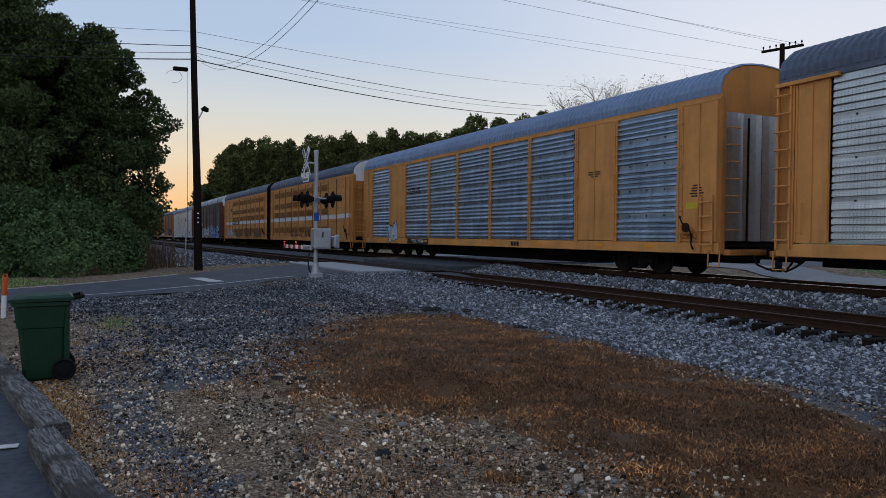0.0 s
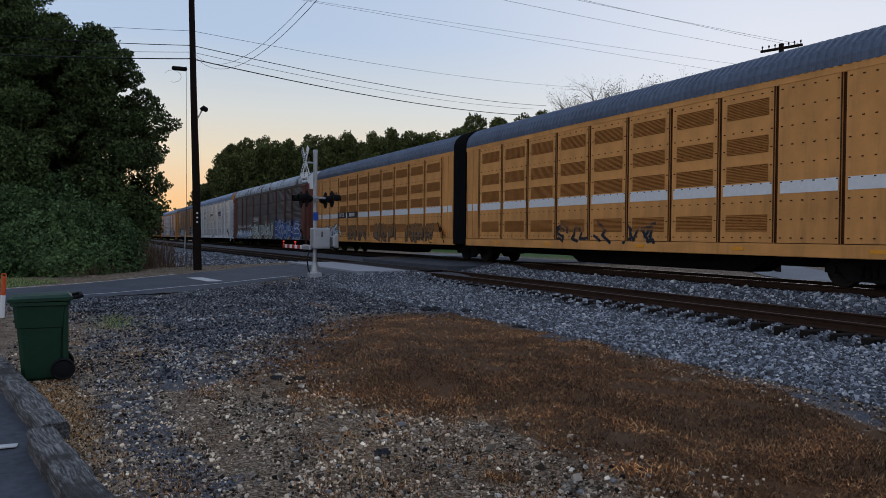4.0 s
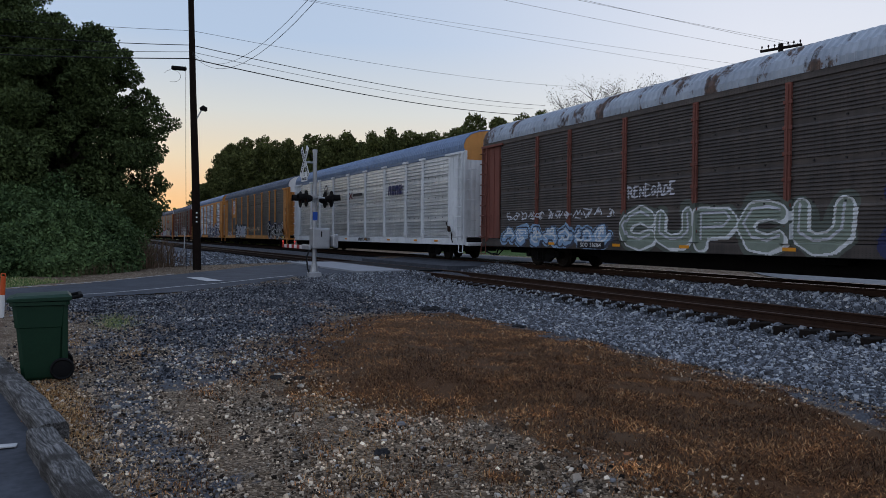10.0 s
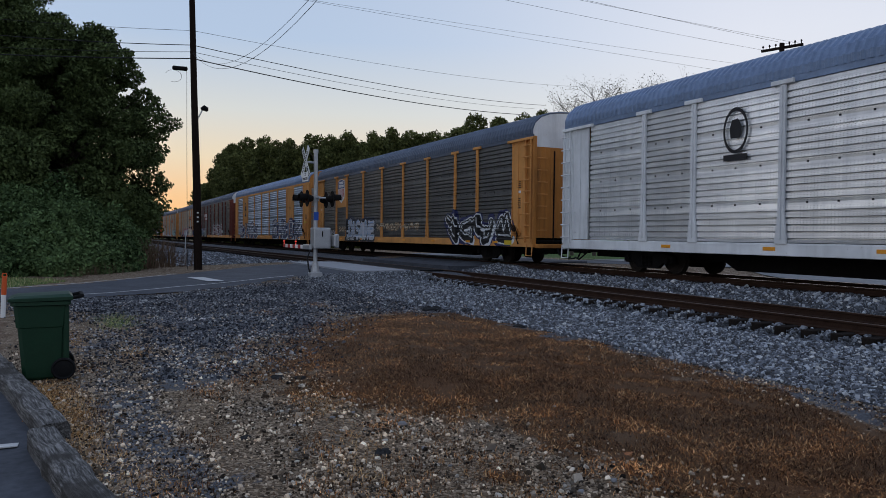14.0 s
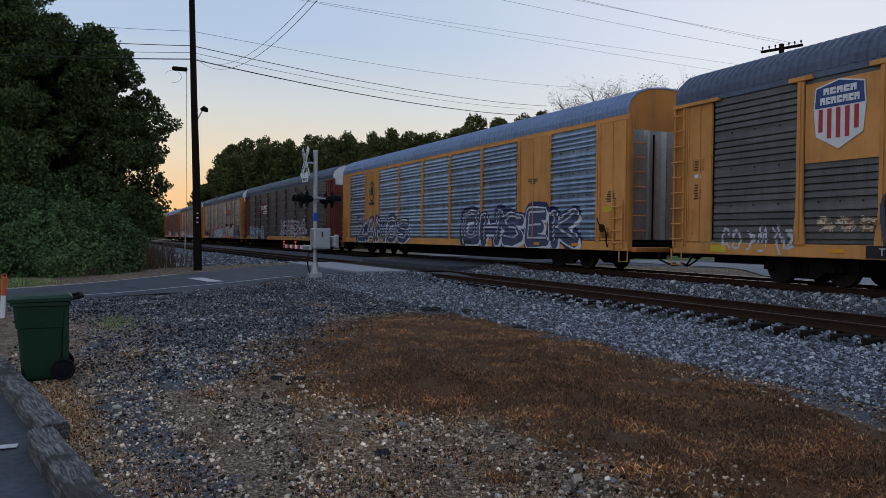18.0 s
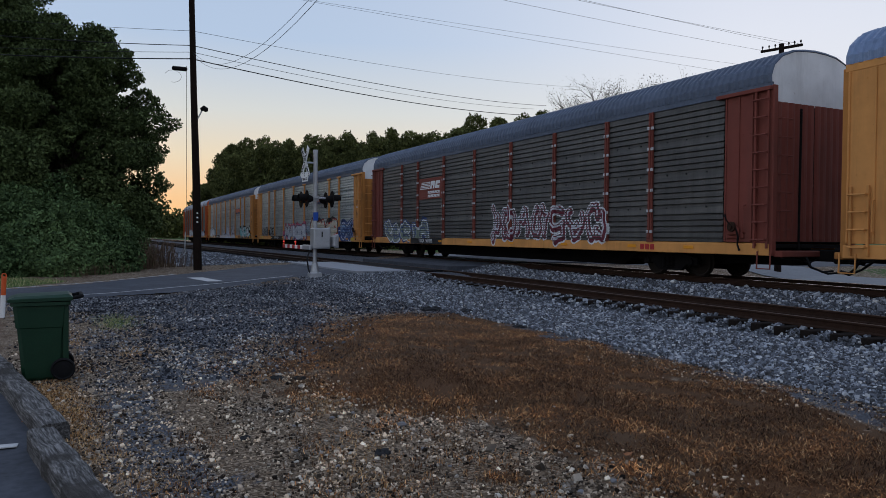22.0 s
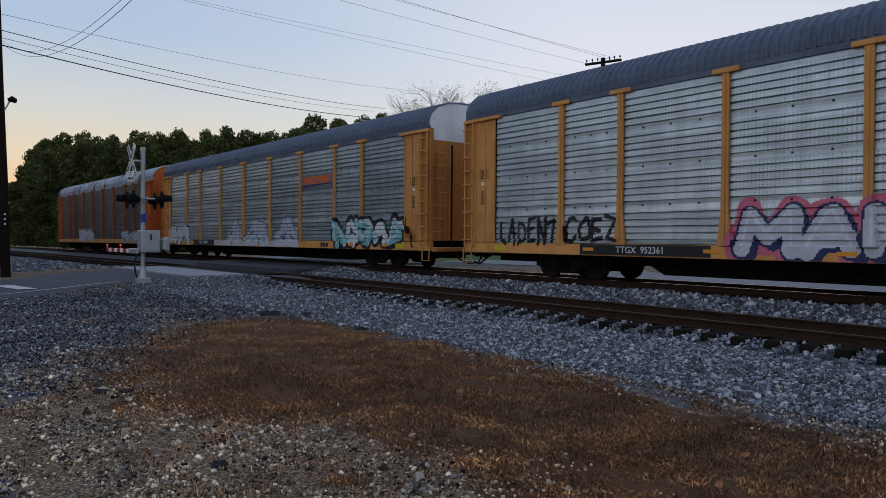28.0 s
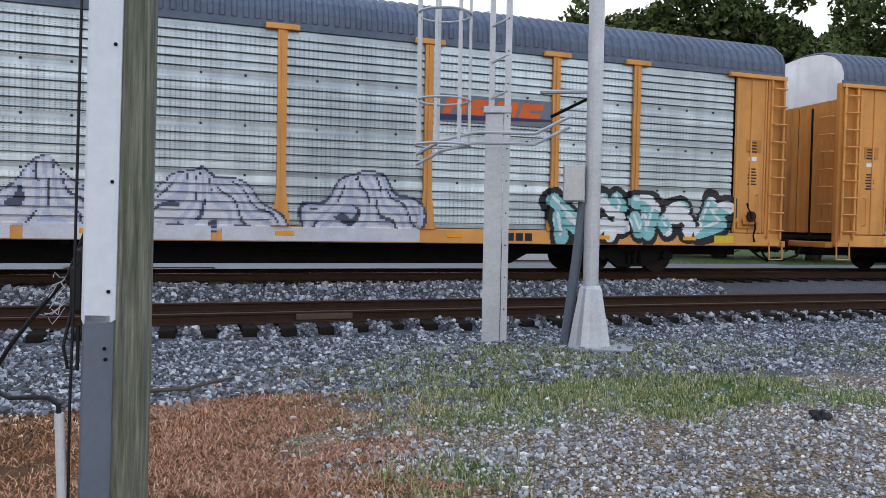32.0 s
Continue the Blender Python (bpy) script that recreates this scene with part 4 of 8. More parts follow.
def standard_car(label, sty):
    st = STY[sty]
    car = autorack(label, st)
    CAR_BAYS[car] = (st, [], [])
    if st["ends"] == "cage":
        bays = [(a, b, "sheet") for a, b in zip(POSTS, POSTS[1:])] + [(12.41, 13.45, "plate"), (-13.45, -12.41, "plate")]
        side_layout(car, st, bays, POSTS[1:-1])
        CAR_BAYS[car] = (st, bays, POSTS[1:-1])
        for s in (-1, 1):
            g = Geo()
            x0, x1 = sorted((s * 12.2, s * 13.95))
            g.box(x0, x1, -HALFW - 0.09, -HALFW + 0.06, EAVE - 0.2, EAVE - 0.1, 0.01)
            part("cap_rail", g, M[st["mats"][0]], car)
            part("corner_post", Geo().box(min(s * 13.42, s * 13.52), max(s * 13.42, s * 13.52), -HALFW - 0.03, -HALFW + 0.1, Z0 - 0.1, Z1, 0.012), M[st["mats"][0]], car)
            # yellow cars: darker yellow puts the shade behind the ladder into the colour
            part("corner_panel", Geo().box(min(s * 13.5, s * 13.9), max(s * 13.5, s * 13.9), -HALFW + 0.02, -HALFW + 0.06, Z0 - 0.1, Z1, 0.008), M[st["mats"][3]], car)
            ladder(car, min(s * 13.5, s * 13.88), 0.38, Z0 - 0.15, Z1 - 0.05, 9, M[st["mats"][0]])
    else:
        bays = [(-13.9, -12.45, "plate"), (-12.45, -9.62, "sheet"), (-9.62, -7.53, "plate"), (-7.53, -4.55, "sheet"), (-4.55, -1.52, "sheet"), (-1.52, 1.52, "sheet"),
                (1.52, 4.55, "sheet"), (4.55, 7.4, "sheet"), (7.4, 9.62, "plate"), (9.62, 12.45, "sheet"), (12.45, 13.9, "plate")]
        side_layout(car, st, bays, POSTS)
        CAR_BAYS[car] = (st, bays, POSTS)
        ladder(car, 13.3, 0.42, 0.75, 2.3, 4, M[st["mats"][0]])
        ladder(car, -13.7, 0.42, 0.75, 2.3, 4, M[st["mats"][0]])
    for s in (-1, 1):
        end_wall(car, s, 27.85, M[st["mats"][3]], M[st["mats"][4]], M[st["door"]] if "door" in st else None)
        truck(car, s * 9.95)
        coupler(car, s, 14.87)
    reflectors(car, (-8.6, -4.9, -1.9, 1.6, 5.2, 8.8, 11.2))
    end_fittings(car, 14.0, M[st["mats"][0]], M[st["mats"][3]])
    return car


def hand_brake(car, x, material):
    """Lumpy brake gear low on the side: case, quadrant, lever and hanging chain."""
    y = -HALFW - 0.02
    g = Geo().box(x - 0.3, x + 0.3, y - 0.03, y, 1.12, 1.3, 0.02).box(x - 0.16, x + 0.2, y - 0.12, y - 0.03, 1.2, 1.42, 0.04)
    hb_ = part("hand_brake", g, material, car, "rusty hand brake gear")
    part("quadrant", Geo().disc((x + 0.02, y - 0.15, 1.42), (0, 1, 0), 0.13, 0.05, 14).disc((x + 0.02, y - 0.19, 1.42), (0, 1, 0), 0.05, 0.05, 10), M["rust_steel"], hb_)
    part("lever", Geo().tube([(x + 0.02, y - 0.18, 1.42), (x - 0.12, y - 0.2, 1.62), (x - 0.16, y - 0.2, 1.74)], [0.022, 0.018, 0.03], 6), M["black"], hb_)
    part("chain", Geo().tube([(x + 0.14, y - 0.12, 1.38), (x + 0.2, y - 0.1, 1.15), (x + 0.16, y - 0.08, 0.95), (x + 0.22, y - 0.06, 0.8)], [0.02, 0.03, 0.02, 0.03], 6), M["black"], hb_)


def end_fittings(car, half, frame_m, end_m, ends=(-1, 1)):
    """Steps, grab irons, end sill, uncoupling lever and brake gear at the ends of a car."""
    hand_brake(car, half - 1.15, end_m)
    for s in ends:
        x = s * (half - 0.22)
        part("corner_step", Geo().tube([(x - 0.2, -HALFW - 0.02, 0.8), (x - 0.2, -HALFW - 0.04, 0.36), (x + 0.2, -HALFW - 0.04, 0.36), (x + 0.2, -HALFW - 0.02, 0.8)], 0.022, 6), frame_m, car)
        part("grab_iron", Geo().tube([(x - 0.62 * s, -HALFW - 0.0, 1.25), (x - 0.62 * s, -HALFW - 0.09, 1.28), (x - 0.62 * s, -HALFW - 0.09, 1.95), (x - 0.62 * s, -HALFW - 0.0, 1.98)], 0.016, 6), frame_m, car)
        e0, e1 = sorted((s * (half - 0.05), s * (half + 0.22)))
        part("end_sill", Geo().box(e0, e1, -1.5, 1.5, 0.66, 0.82, 0.02), end_m, car)
        xx = s * (half + 0.18)
        part("uncoupling_lever", Geo().tube([(xx, -1.5, 0.62), (xx, -0.9, 0.6), (xx, -0.5, 0.5), (xx, -0.1, 0.62)], 0.018, 6), M["black"], car)
        for q in range(7):
            z = 1.35 + q * 0.46
            part("end_rung", Geo().tube([(s * half, -1.42, z), (s * (half + 0.09), -1.42, z), (s * (half + 0.09), -1.02, z), (s * half, -1.02, z)], 0.018, 5), frame_m, car)
        part("end_pipe", Geo().tube([(s * (half + 0.05), -0.7, 0.85), (s * (half + 0.05), -0.68, 4.4)], 0.03, 6), M["black"], car)
        part("air_hose", Geo().tube([(s * (half + 0.2), -0.6, 0.66), (s * (half + 0.35), -0.62, 0.42), (s * (half + 0.6), -0.5, 0.3), (s * (half + 0.85), -0.45, 0.34)], 0.03, 6), M["rubber"], car)


def articulated_half(label, s):
    """One unit of the two-unit car; s is the end (-1 or 1) that has the bellows."""
    st = dict(mats=("yellow", "yellow", "roof_dark", "yellow_dark", "white_car"), flare=0.0, cap=False, ends="plate", rail="yellow", channels=True)
    car = autorack(label, st, length=21.6)
    xs = [-10.75, -9.35, -7.55, -5.75, -3.95, -2.1, -0.2, 1.75, 3.7, 5.65, 7.6, 9.55, 10.75]
    if s < 0:
        xs = [-x for x in xs[::-1]]
    outer = xs[1:3] if s > 0 else xs[-4:-2]
    bays = [(a, b, "plate" if b - a < 1.5 else "flat" if a in outer else "louvre") for a, b in zip(xs, xs[1:])]
    side_layout(car, st, bays, [])
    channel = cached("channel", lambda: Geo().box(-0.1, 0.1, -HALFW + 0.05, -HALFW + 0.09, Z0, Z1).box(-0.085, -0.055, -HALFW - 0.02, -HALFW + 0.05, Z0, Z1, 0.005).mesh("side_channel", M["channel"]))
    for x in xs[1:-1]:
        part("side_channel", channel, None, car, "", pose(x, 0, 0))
    CAR_BAYS[car] = (st, bays, xs[1:-1])
    band = M["white_ink"]
    for a, b in zip(xs, xs[1:]):
        part("white_stripe", cached(("stripe", round(b - a, 2)), lambda: Geo().box(0.12, b - a - 0.12, -0.006, 0.0, 0, 0.3).mesh("white_stripe", band)), None, car, "", pose(a, -HALFW - 0.002, 2.22))
    end_wall(car, -s, 21.6, M["yellow_dark"], M["white_car"])
    g = Geo()
    sec = roof_section()
    ring = [(y, z) for y, z in sec] + [(HALFW, 0.75), (-HALFW, 0.75)]
    rings = []
    for i in range(13):
        k = 0.97 if i % 2 else 1.03
        rings.append([(s * (10.8 + i * 0.048), y * k, 0.7 + (z - 0.7) * (1.0 if i % 2 else 1.012)) for y, z in ring])
    part("bellows", g.loft(rings, True), M["bellows"], car, "black pleated rubber bellows")
    truck(car, -s * 7.9)
    if s > 0:
        truck(car, s * 11.4)
    coupler(car, -s, 11.6)
    end_fittings(car, 10.85, M["yellow"], M["yellow_dark"], (-s,))
    ladder(car, -s * 10.6 - (0.42 if s < 0 else 0), 0.42, 0.75, 4.6, 9, M["yellow"])
    reflectors(car, (-8, -4.2, 0.8, 4.6, 8.4))
    return car


# ---- spray paint that lies on the ribbed sides ----
def bow(cx, cz, rx, rz, a0, a1, n_=9):
    return [(cx + rx * math.cos(radians(a)), cz + rz * math.sin(radians(a))) for a in np.linspace(a0, a1, n_)]


# strokes of no alphabet: hooks, loops, bolts and waves
GLYPHS = [[bow(0.5, 0.55, 0.42, 0.4, 20, 330) + [(1.05, 0.1)]], [bow(0.45, 0.7, 0.4, 0.26, 60, 250) + bow(0.55, 0.28, 0.42, 0.26, 110, -120)], [[(0.05, 1.0), (0.55, 0.62), (0.25, 0.5), (0.95, 0.0)], [(0.6, 1.0), (0.95, 0.55)]],
          [bow(0.3, 0.5, 0.3, 0.45, 100, 320), bow(0.72, 0.5, 0.28, 0.42, -60, 170)], [bow(0.5, 0.35, 0.48, 0.32, 200, -20), bow(0.5, 0.8, 0.2, 0.16, 0, 330)], [[(0.0, 0.15), (0.35, 0.95), (0.5, 0.3), (0.75, 0.9), (1.05, 0.35)], [(0.2, 0.05), (0.85, 0.0)]],
          [bow(0.2, 0.55, 0.55, 0.5, 70, -70), bow(0.8, 0.5, 0.22, 0.3, 120, 400)], [bow(0.5, 0.5, 0.45, 0.45, 0, 300) + bow(0.5, 0.5, 0.2, 0.2, 300, 60)]]
# strokes of painted capitals in a unit box
CAPITALS = {
    "A": [[(0.0, 0.0), (0.45, 1.0), (0.6, 1.0), (1.0, 0.0)], [(0.2, 0.36), (0.82, 0.36)]],
    "B": [[(0.05, 0.0), (0.05, 1.0), (0.7, 0.95), (0.8, 0.75), (0.6, 0.54), (0.1, 0.52)], [(0.6, 0.54), (0.95, 0.35), (0.85, 0.05), (0.05, 0.0)]],
    "C": [[(0.95, 0.85), (0.6, 1.0), (0.2, 0.9), (0.0, 0.5), (0.2, 0.08), (0.6, 0.0), (0.95, 0.15)]],
    "D": [[(0.05, 0.0), (0.05, 1.0), (0.6, 0.95), (0.95, 0.6), (0.9, 0.25), (0.55, 0.02), (0.05, 0.0)]],
    "E": [[(0.95, 1.0), (0.1, 0.95), (0.05, 0.0), (0.95, 0.03)], [(0.08, 0.5), (0.75, 0.52)]],
    "G": [[(0.95, 0.9), (0.4, 1.0), (0.03, 0.6), (0.15, 0.1), (0.6, 0.0), (0.95, 0.2), (0.92, 0.45), (0.55, 0.45)]],
    "H": [[(0.05, 0.0), (0.08, 1.0)], [(0.92, 0.0), (0.95, 1.0)], [(0.08, 0.5), (0.92, 0.52)]],
    "I": [[(0.5, 0.0), (0.5, 1.0)]],
    "K": [[(0.08, 0.0), (0.05, 1.0)], [(0.95, 1.0), (0.12, 0.48), (1.0, 0.0)]],
    "L": [[(0.08, 1.0), (0.05, 0.03), (0.9, 0.0)]],
    "M": [[(0.0, 0.0), (0.12, 1.0), (0.5, 0.35), (0.88, 1.0), (1.0, 0.0)]],
    "N": [[(0.05, 0.0), (0.1, 1.0), (0.88, 0.02), (0.95, 1.0)]],
    "O": [[(0.5, 1.0), (0.12, 0.9), (0.02, 0.5), (0.12, 0.08), (0.5, 0.0), (0.88, 0.08), (0.98, 0.5), (0.88, 0.9), (0.5, 1.0)]],
    "P": [[(0.05, 0.0), (0.08, 1.0), (0.75, 0.97), (0.95, 0.72), (0.7, 0.45), (0.1, 0.42)]],
    "R": [[(0.05, 0.0), (0.08, 1.0), (0.75, 0.97), (0.92, 0.75), (0.7, 0.5), (0.1, 0.48)], [(0.45, 0.48), (1.0, 0.0)]],
    "S": [[(0.95, 0.92), (0.4, 1.0), (0.05, 0.78), (0.3, 0.55), (0.75, 0.45), (0.97, 0.22), (0.6, 0.0), (0.05, 0.08)]],
    "T": [[(0.0, 0.95), (1.0, 1.0)], [(0.5, 0.97), (0.45, 0.0)]],
    "U": [[(0.05, 1.0), (0.05, 0.25), (0.35, 0.0), (0.7, 0.02), (0.95, 0.3), (0.95, 1.0)]],
    "V": [[(0.0, 1.0), (0.5, 0.0), (1.0, 1.0)]],
    "Z": [[(0.05, 0.97), (0.95, 1.0), (0.05, 0.03), (0.98, 0.0)]],
    "7": [[(0.05, 0.95), (0.95, 1.0), (0.4, 0.0)]],
}
_spray = {}


def spray(name, color, gloss=0.5):
    if name not in _spray:
        _spray[name] = plain(name, color, gloss, 0, 4.0, 0.22, 0.03)
    return _spray[name]


def seg_dist(X, Z, a, b):
    dx, dz = b[0] - a[0], b[1] - a[1]
    t = np.clip(((X - a[0]) * dx + (Z - a[1]) * dz) / (dx * dx + dz * dz + 1e-9), 0, 1)
    return np.hypot(X - a[0] - t * dx, Z - a[1] - t * dz)


def graffiti(car, style, bays, posts, x0, x1, z0, z1, n, inks, seed, fat=0.13, label="", step=0.05, shape="letters", cloud=None, two=False, word="", drop=0.0):
    """Letter-like strokes in up to four inks: cloud behind, outline, filling, highlight."""
    r = np.random.default_rng(seed)
    n = len(word) or n
    behind = None
    xs = np.arange(x0 - 0.25, x1 + 0.25, step)
    prof = rib_profile(Z0, Z1, style.get("tiers", 4), style.get("depth", 0.045), 0.15 if style.get("groove") else style.get("pitch", 0.14), style.get("groove", False))
    zs = np.array(sorted({round(z, 3) for _, z in prof if z0 - 0.2 < z < z1 + 0.2} | {round(z, 3) for z in np.arange(SILL0 + 0.01, Z1, min(0.05, step)) if z0 - 0.2 < z < z1 + 0.2} | {Z0}))
    zs = zs[zs >= SILL0]
    X, Z = np.meshgrid((xs[1:] + xs[:-1]) / 2, (zs[1:] + zs[:-1]) / 2, indexing="ij")
    d = np.full(X.shape, 9.0)
    top = np.full(X.shape, 9.0)
    wide = np.array([0.5 if c == "I" else 1.2 if c == "M" else 1.0 for c in word] or [1.0] * n)
    wide = wide / wide.sum() * (x1 - x0)
    left = x0 + np.concatenate([[0], np.cumsum(wide)])
    folds = np.zeros(X.shape)
    for i in range(n):
        w = wide[i]
        hz = (z1 - z0) * r.uniform(0.82, 1.0)
        lean = r.uniform(-0.15, 0.25)
        if shape == "peaks":
            cx, hw = x0 + (i + 0.5) * w, w * 0.42
            dd = np.maximum(np.abs(X - cx) / hw * 0.35 + np.maximum(0, (Z - z0) / hz) ** 1.6 * 0.45 - 0.42, z0 - Z)
            d = np.minimum(d, dd + fat + 0.07 * np.sin(X * 5 + i + seed) * np.sin(Z * 4 + seed))
            fold = (X - cx) / (z0 + hz + 0.25 - Z) * 3.6 + 0.5 * np.sin(Z * 3.3 + X * 2.1) + 0.35 * np.sin(X * 7.3 - Z * 4.1)
            top = np.where(np.mod(fold, 1.0) < 0.5, 0.0, 1.0)
            folds = np.where((np.mod(fold + 0.25, 1.0) < 0.22) & (np.sin(Z * 6 + X * 3 + np.floor(fold + 0.25) * 2.1) > 0.1), 1, folds)
            continue
        fa, fb = r.integers(0, 2, 2)
        loose = 0.12 if not word or fat < 0.05 else 0.05
        if word:
            fa, fb = 0, 0
        for line in CAPITALS[word[i]] if word else GLYPHS[r.integers(len(GLYPHS))]:
            line = [(abs(fa - a) + r.uniform(-loose, loose), abs(fb - b) + r.uniform(-loose, loose)) for a, b in line]
            pts = [(left[i] + (0.12 + 0.76 * a) * w + lean * b * hz * 0.3, z0 + fat + b * (hz - 2 * fat)) for a, b in line]
            for a, b in zip(pts, pts[1:]):
                d = np.minimum(d, seg_dist(X, Z, a, b) * (1 + 0.12 * np.sin(X * 3 + seed)))
                if drop:
                    sd = seg_dist(X, Z, (a[0] + drop, a[1] - drop * 0.7), (b[0] + drop, b[1] - drop * 0.7))
                    behind = sd if behind is None else np.minimum(behind, sd)
                top = np.minimum(top, seg_dist(X, Z, (a[0] - 0.03, a[1] + fat * 0.45), (b[0] - 0.03, b[1] + fat * 0.45)))
    k = np.full(X.shape, -1)
    if cloud is not None:
        k[d < fat * (1.9 + 0.5 * np.sin(X * 2.1 + seed) * np.sin(Z * 5))] = 0
    if behind is not None:
        k[behind < fat] = 1
    k[d < fat + (0.02 if shape == "peaks" else 0.055 if fat > 0.06 else 0.008)] = 1
    k[d < fat] = 2
    k[(d < fat - 0.02) & (top < 0.035)] = 3
    k[(d < fat - 0.02) & (folds > 0)] = 1
    if two:
        k[(d < fat) & (np.sin(X * 3.1 + 1.5 * np.sin(Z * 4)) > 0.15)] = 3
    # depth of the side at each corner
    A, B = np.meshgrid(xs, zs, indexing="ij")
    pz, py = np.array([z for _, z in prof]), np.array([y for y, _ in prof])
    Y = np.where(B < Z0 - 0.005, -HALFW - 0.005, -HALFW + 0.03 + np.interp(B, pz, py))
    for a, b, kind in bays:
        if kind != "sheet":
            Y = np.where((A > a + 0.04) & (A < b - 0.04) & (B > Z0), -HALFW - 0.002 if kind == "plate" else -HALFW - 0.006, Y)
    for p in posts if not style.get("channels") else []:
        wd = 0.09 * (1 + style["flare"] * np.clip((1.75 - B) / 0.7, 0, 1))
        Y = np.where((np.abs(A - p) < wd + 0.03) & (B > SILL1 - 0.02), np.minimum(Y, -HALFW - 0.078), Y)
    Y = Y - 0.004
    if style.get("channels"):
        for p in posts:                  # nothing lies across the open channels
            k[np.abs(X - p) < 0.07] = -1
        Y = np.where(B > Z0, -HALFW - 0.016, Y)
    ii, jj = np.nonzero(k >= (0 if cloud is not None else 1))
    nz = len(zs)
    q = np.stack([ii * nz + jj, (ii + 1) * nz + jj, (ii + 1) * nz + jj + 1, ii * nz + jj + 1], -1)
    used, inv = np.unique(q, return_inverse=True)
    P = np.stack([A, Y, B], -1).reshape(-1, 3)[used]
    me = bpy.data.meshes.new("spray_paint")
    me.from_pydata(P.tolist(), [], inv.reshape(-1, 4).tolist())
    for ink in (cloud or inks[0], *inks):
        me.materials.append(ink)
    me.polygons.foreach_set("material_index", k[ii, jj].astype(np.int32))
    return part("spray_paint", me, None, car, label)


INK = dict(black=spray("black_spray", (0.012, 0.012, 0.014)), white=spray("white_spray", (0.62, 0.64, 0.66)), blue=spray("blue_spray", (0.025, 0.06, 0.19)),
           sky=spray("pale_blue_spray", (0.25, 0.38, 0.55)), teal=spray("teal_spray", (0.2, 0.44, 0.45)), lav=spray("lavender_spray", (0.36, 0.39, 0.5)), pink=spray("pink_spray", (0.55, 0.13, 0.19)),
           cream=spray("cream_spray", (0.55, 0.48, 0.36)), red=spray("red_spray", (0.42, 0.03, 0.03)), maroon=spray("maroon_spray", (0.13, 0.02, 0.035)), sage=spray("sage_spray", (0.2, 0.24, 0.2)),
           smoke=spray("smoky_spray", (0.13, 0.075, 0.035)), blue_mid=spray("mid_blue_spray", (0.03, 0.1, 0.32)), sage_dark=spray("dark_sage_spray", (0.09, 0.105, 0.09)),
           grey=spray("grey_spray", (0.2, 0.2, 0.22)), violet=spray("violet_spray", (0.06, 0.072, 0.13)), silver=spray("silver_spray", (0.5, 0.51, 0.56)), orange=spray("orange_spray", (0.6, 0.1, 0.02)), umber=spray("umber_spray", (0.2, 0.11, 0.05)), steel=spray("slate_spray", (0.05, 0.06, 0.09)), navy=spray("navy_spray", (0.02, 0.025, 0.09)))


def plaque(car, x0, x1, z0, z1, material, label="", y=-HALFW - 0.01, name="sign"):
    return part(name, Geo().box(x0, x1, y - 0.006, y, z0, z1, 0.002), material, car, label)


def number(car, text, x0, x1, z, size, plate=True):
    y = -HALFW - 0.012
    if plate:
        plaque(car, x0, x1, z - size * 0.55, z + size * 0.6, M["ink"], "black board with the white reporting mark", y + 0.002, "mark_board")
    letters("lettering", text, size, M["white_ink" if plate else "ink"], car, Matrix.Translation(((x0 + x1) / 2, y - 0.012, z)) @ Matrix.Rotation(math.pi / 2, 4, "X"))


def stencils(car, x, z, n=4, w=0.35, material=None):
    """Small lines of lettering too fine to read."""
    r = np.random.default_rng(int(abs(x * 10) + z * 7))
    for i in range(n):
        ww = w * r.uniform(0.5, 1.0)
        part("stencil_line", cached(("stencil", round(ww, 1)), lambda: Geo().box(-ww / 2, ww / 2, -0.003, 0, -0.018, 0.018).mesh("stencil_line", M["ink"])), None, car, "", pose(x, -HALFW - 0.006, z - i * 0.075))


def warning_boxes(car, s=1):
    for x in (13.0 * s,):
        plaque(car, x - 0.2, x + 0.25, 3.0, 3.32, M["yellow_dark"], "", -HALFW - 0.002, "stencil_box")
        stencils(car, x, 3.25, 4)
        plaque(car, x - 0.12, x + 0.12, 2.8, 2.9, M["white_ink"], "", -HALFW - 0.002, "label_plate")
        stencils(car, x, 2.6, 6, 0.3)
    plaque(car, 12.2 * s - 0.28, 12.2 * s + 0.28, 0.76, 0.94, M["placard"], "yellow warning placard", -HALFW - 0.008, "placard")


M["placard"] = plain("yellow_placard", (0.6, 0.42, 0.03), 0.5, 0, 9, 0.15, 0.02)
TRAIN = [(0.45, standard_car("yellow auto-carrier railcar with bright galvanised side panels", "ttx")),
         (-29.25, standard_car("faded yellow auto-carrier railcar with galvanised panels and a small black logo", "boxb")),
         (-55.8, articulated_half("yellow louvred unit of a two-unit auto-carrier with a white stripe", -1)),
         (-78.55, articulated_half("yellow louvred unit with white stripe, number and dark spray paint", 1)),
         (-105.5, standard_car("sooty brown auto-carrier railcar with salmon posts and large blue spray paint", "brown")),
         (-135.1, standard_car("clean white corrugated auto-carrier railcar", "white")),
         (-165.0, standard_car("yellow-framed auto-carrier railcar with sooty grey panels and a shield sign", "ttx_dull")),
         (-194.9, standard_car("yellow auto-carrier railcar with bluish panels and blue-white spray paint", "boxb")),
         (-224.75, standard_car("oxide red auto-carrier railcar with grimy panels and white spray paint", "oxide")),
         (-254.4, standard_car("yellow-posted auto-carrier railcar with galvanised panels and pink spray paint", "ttx")),
         (-284.2, standard_car("yellow-posted auto-carrier railcar with galvanised panels and teal spray paint", "ttx")),
         (-313.9, standard_car("last auto-carrier railcar with orange-red frame and dull panels", "last"))]
(car_a, car_b, car_c, car_d, car_e, car_f, car_g, car_h, car_i, car_j, car_k, car_l) = [c for _, c in TRAIN]


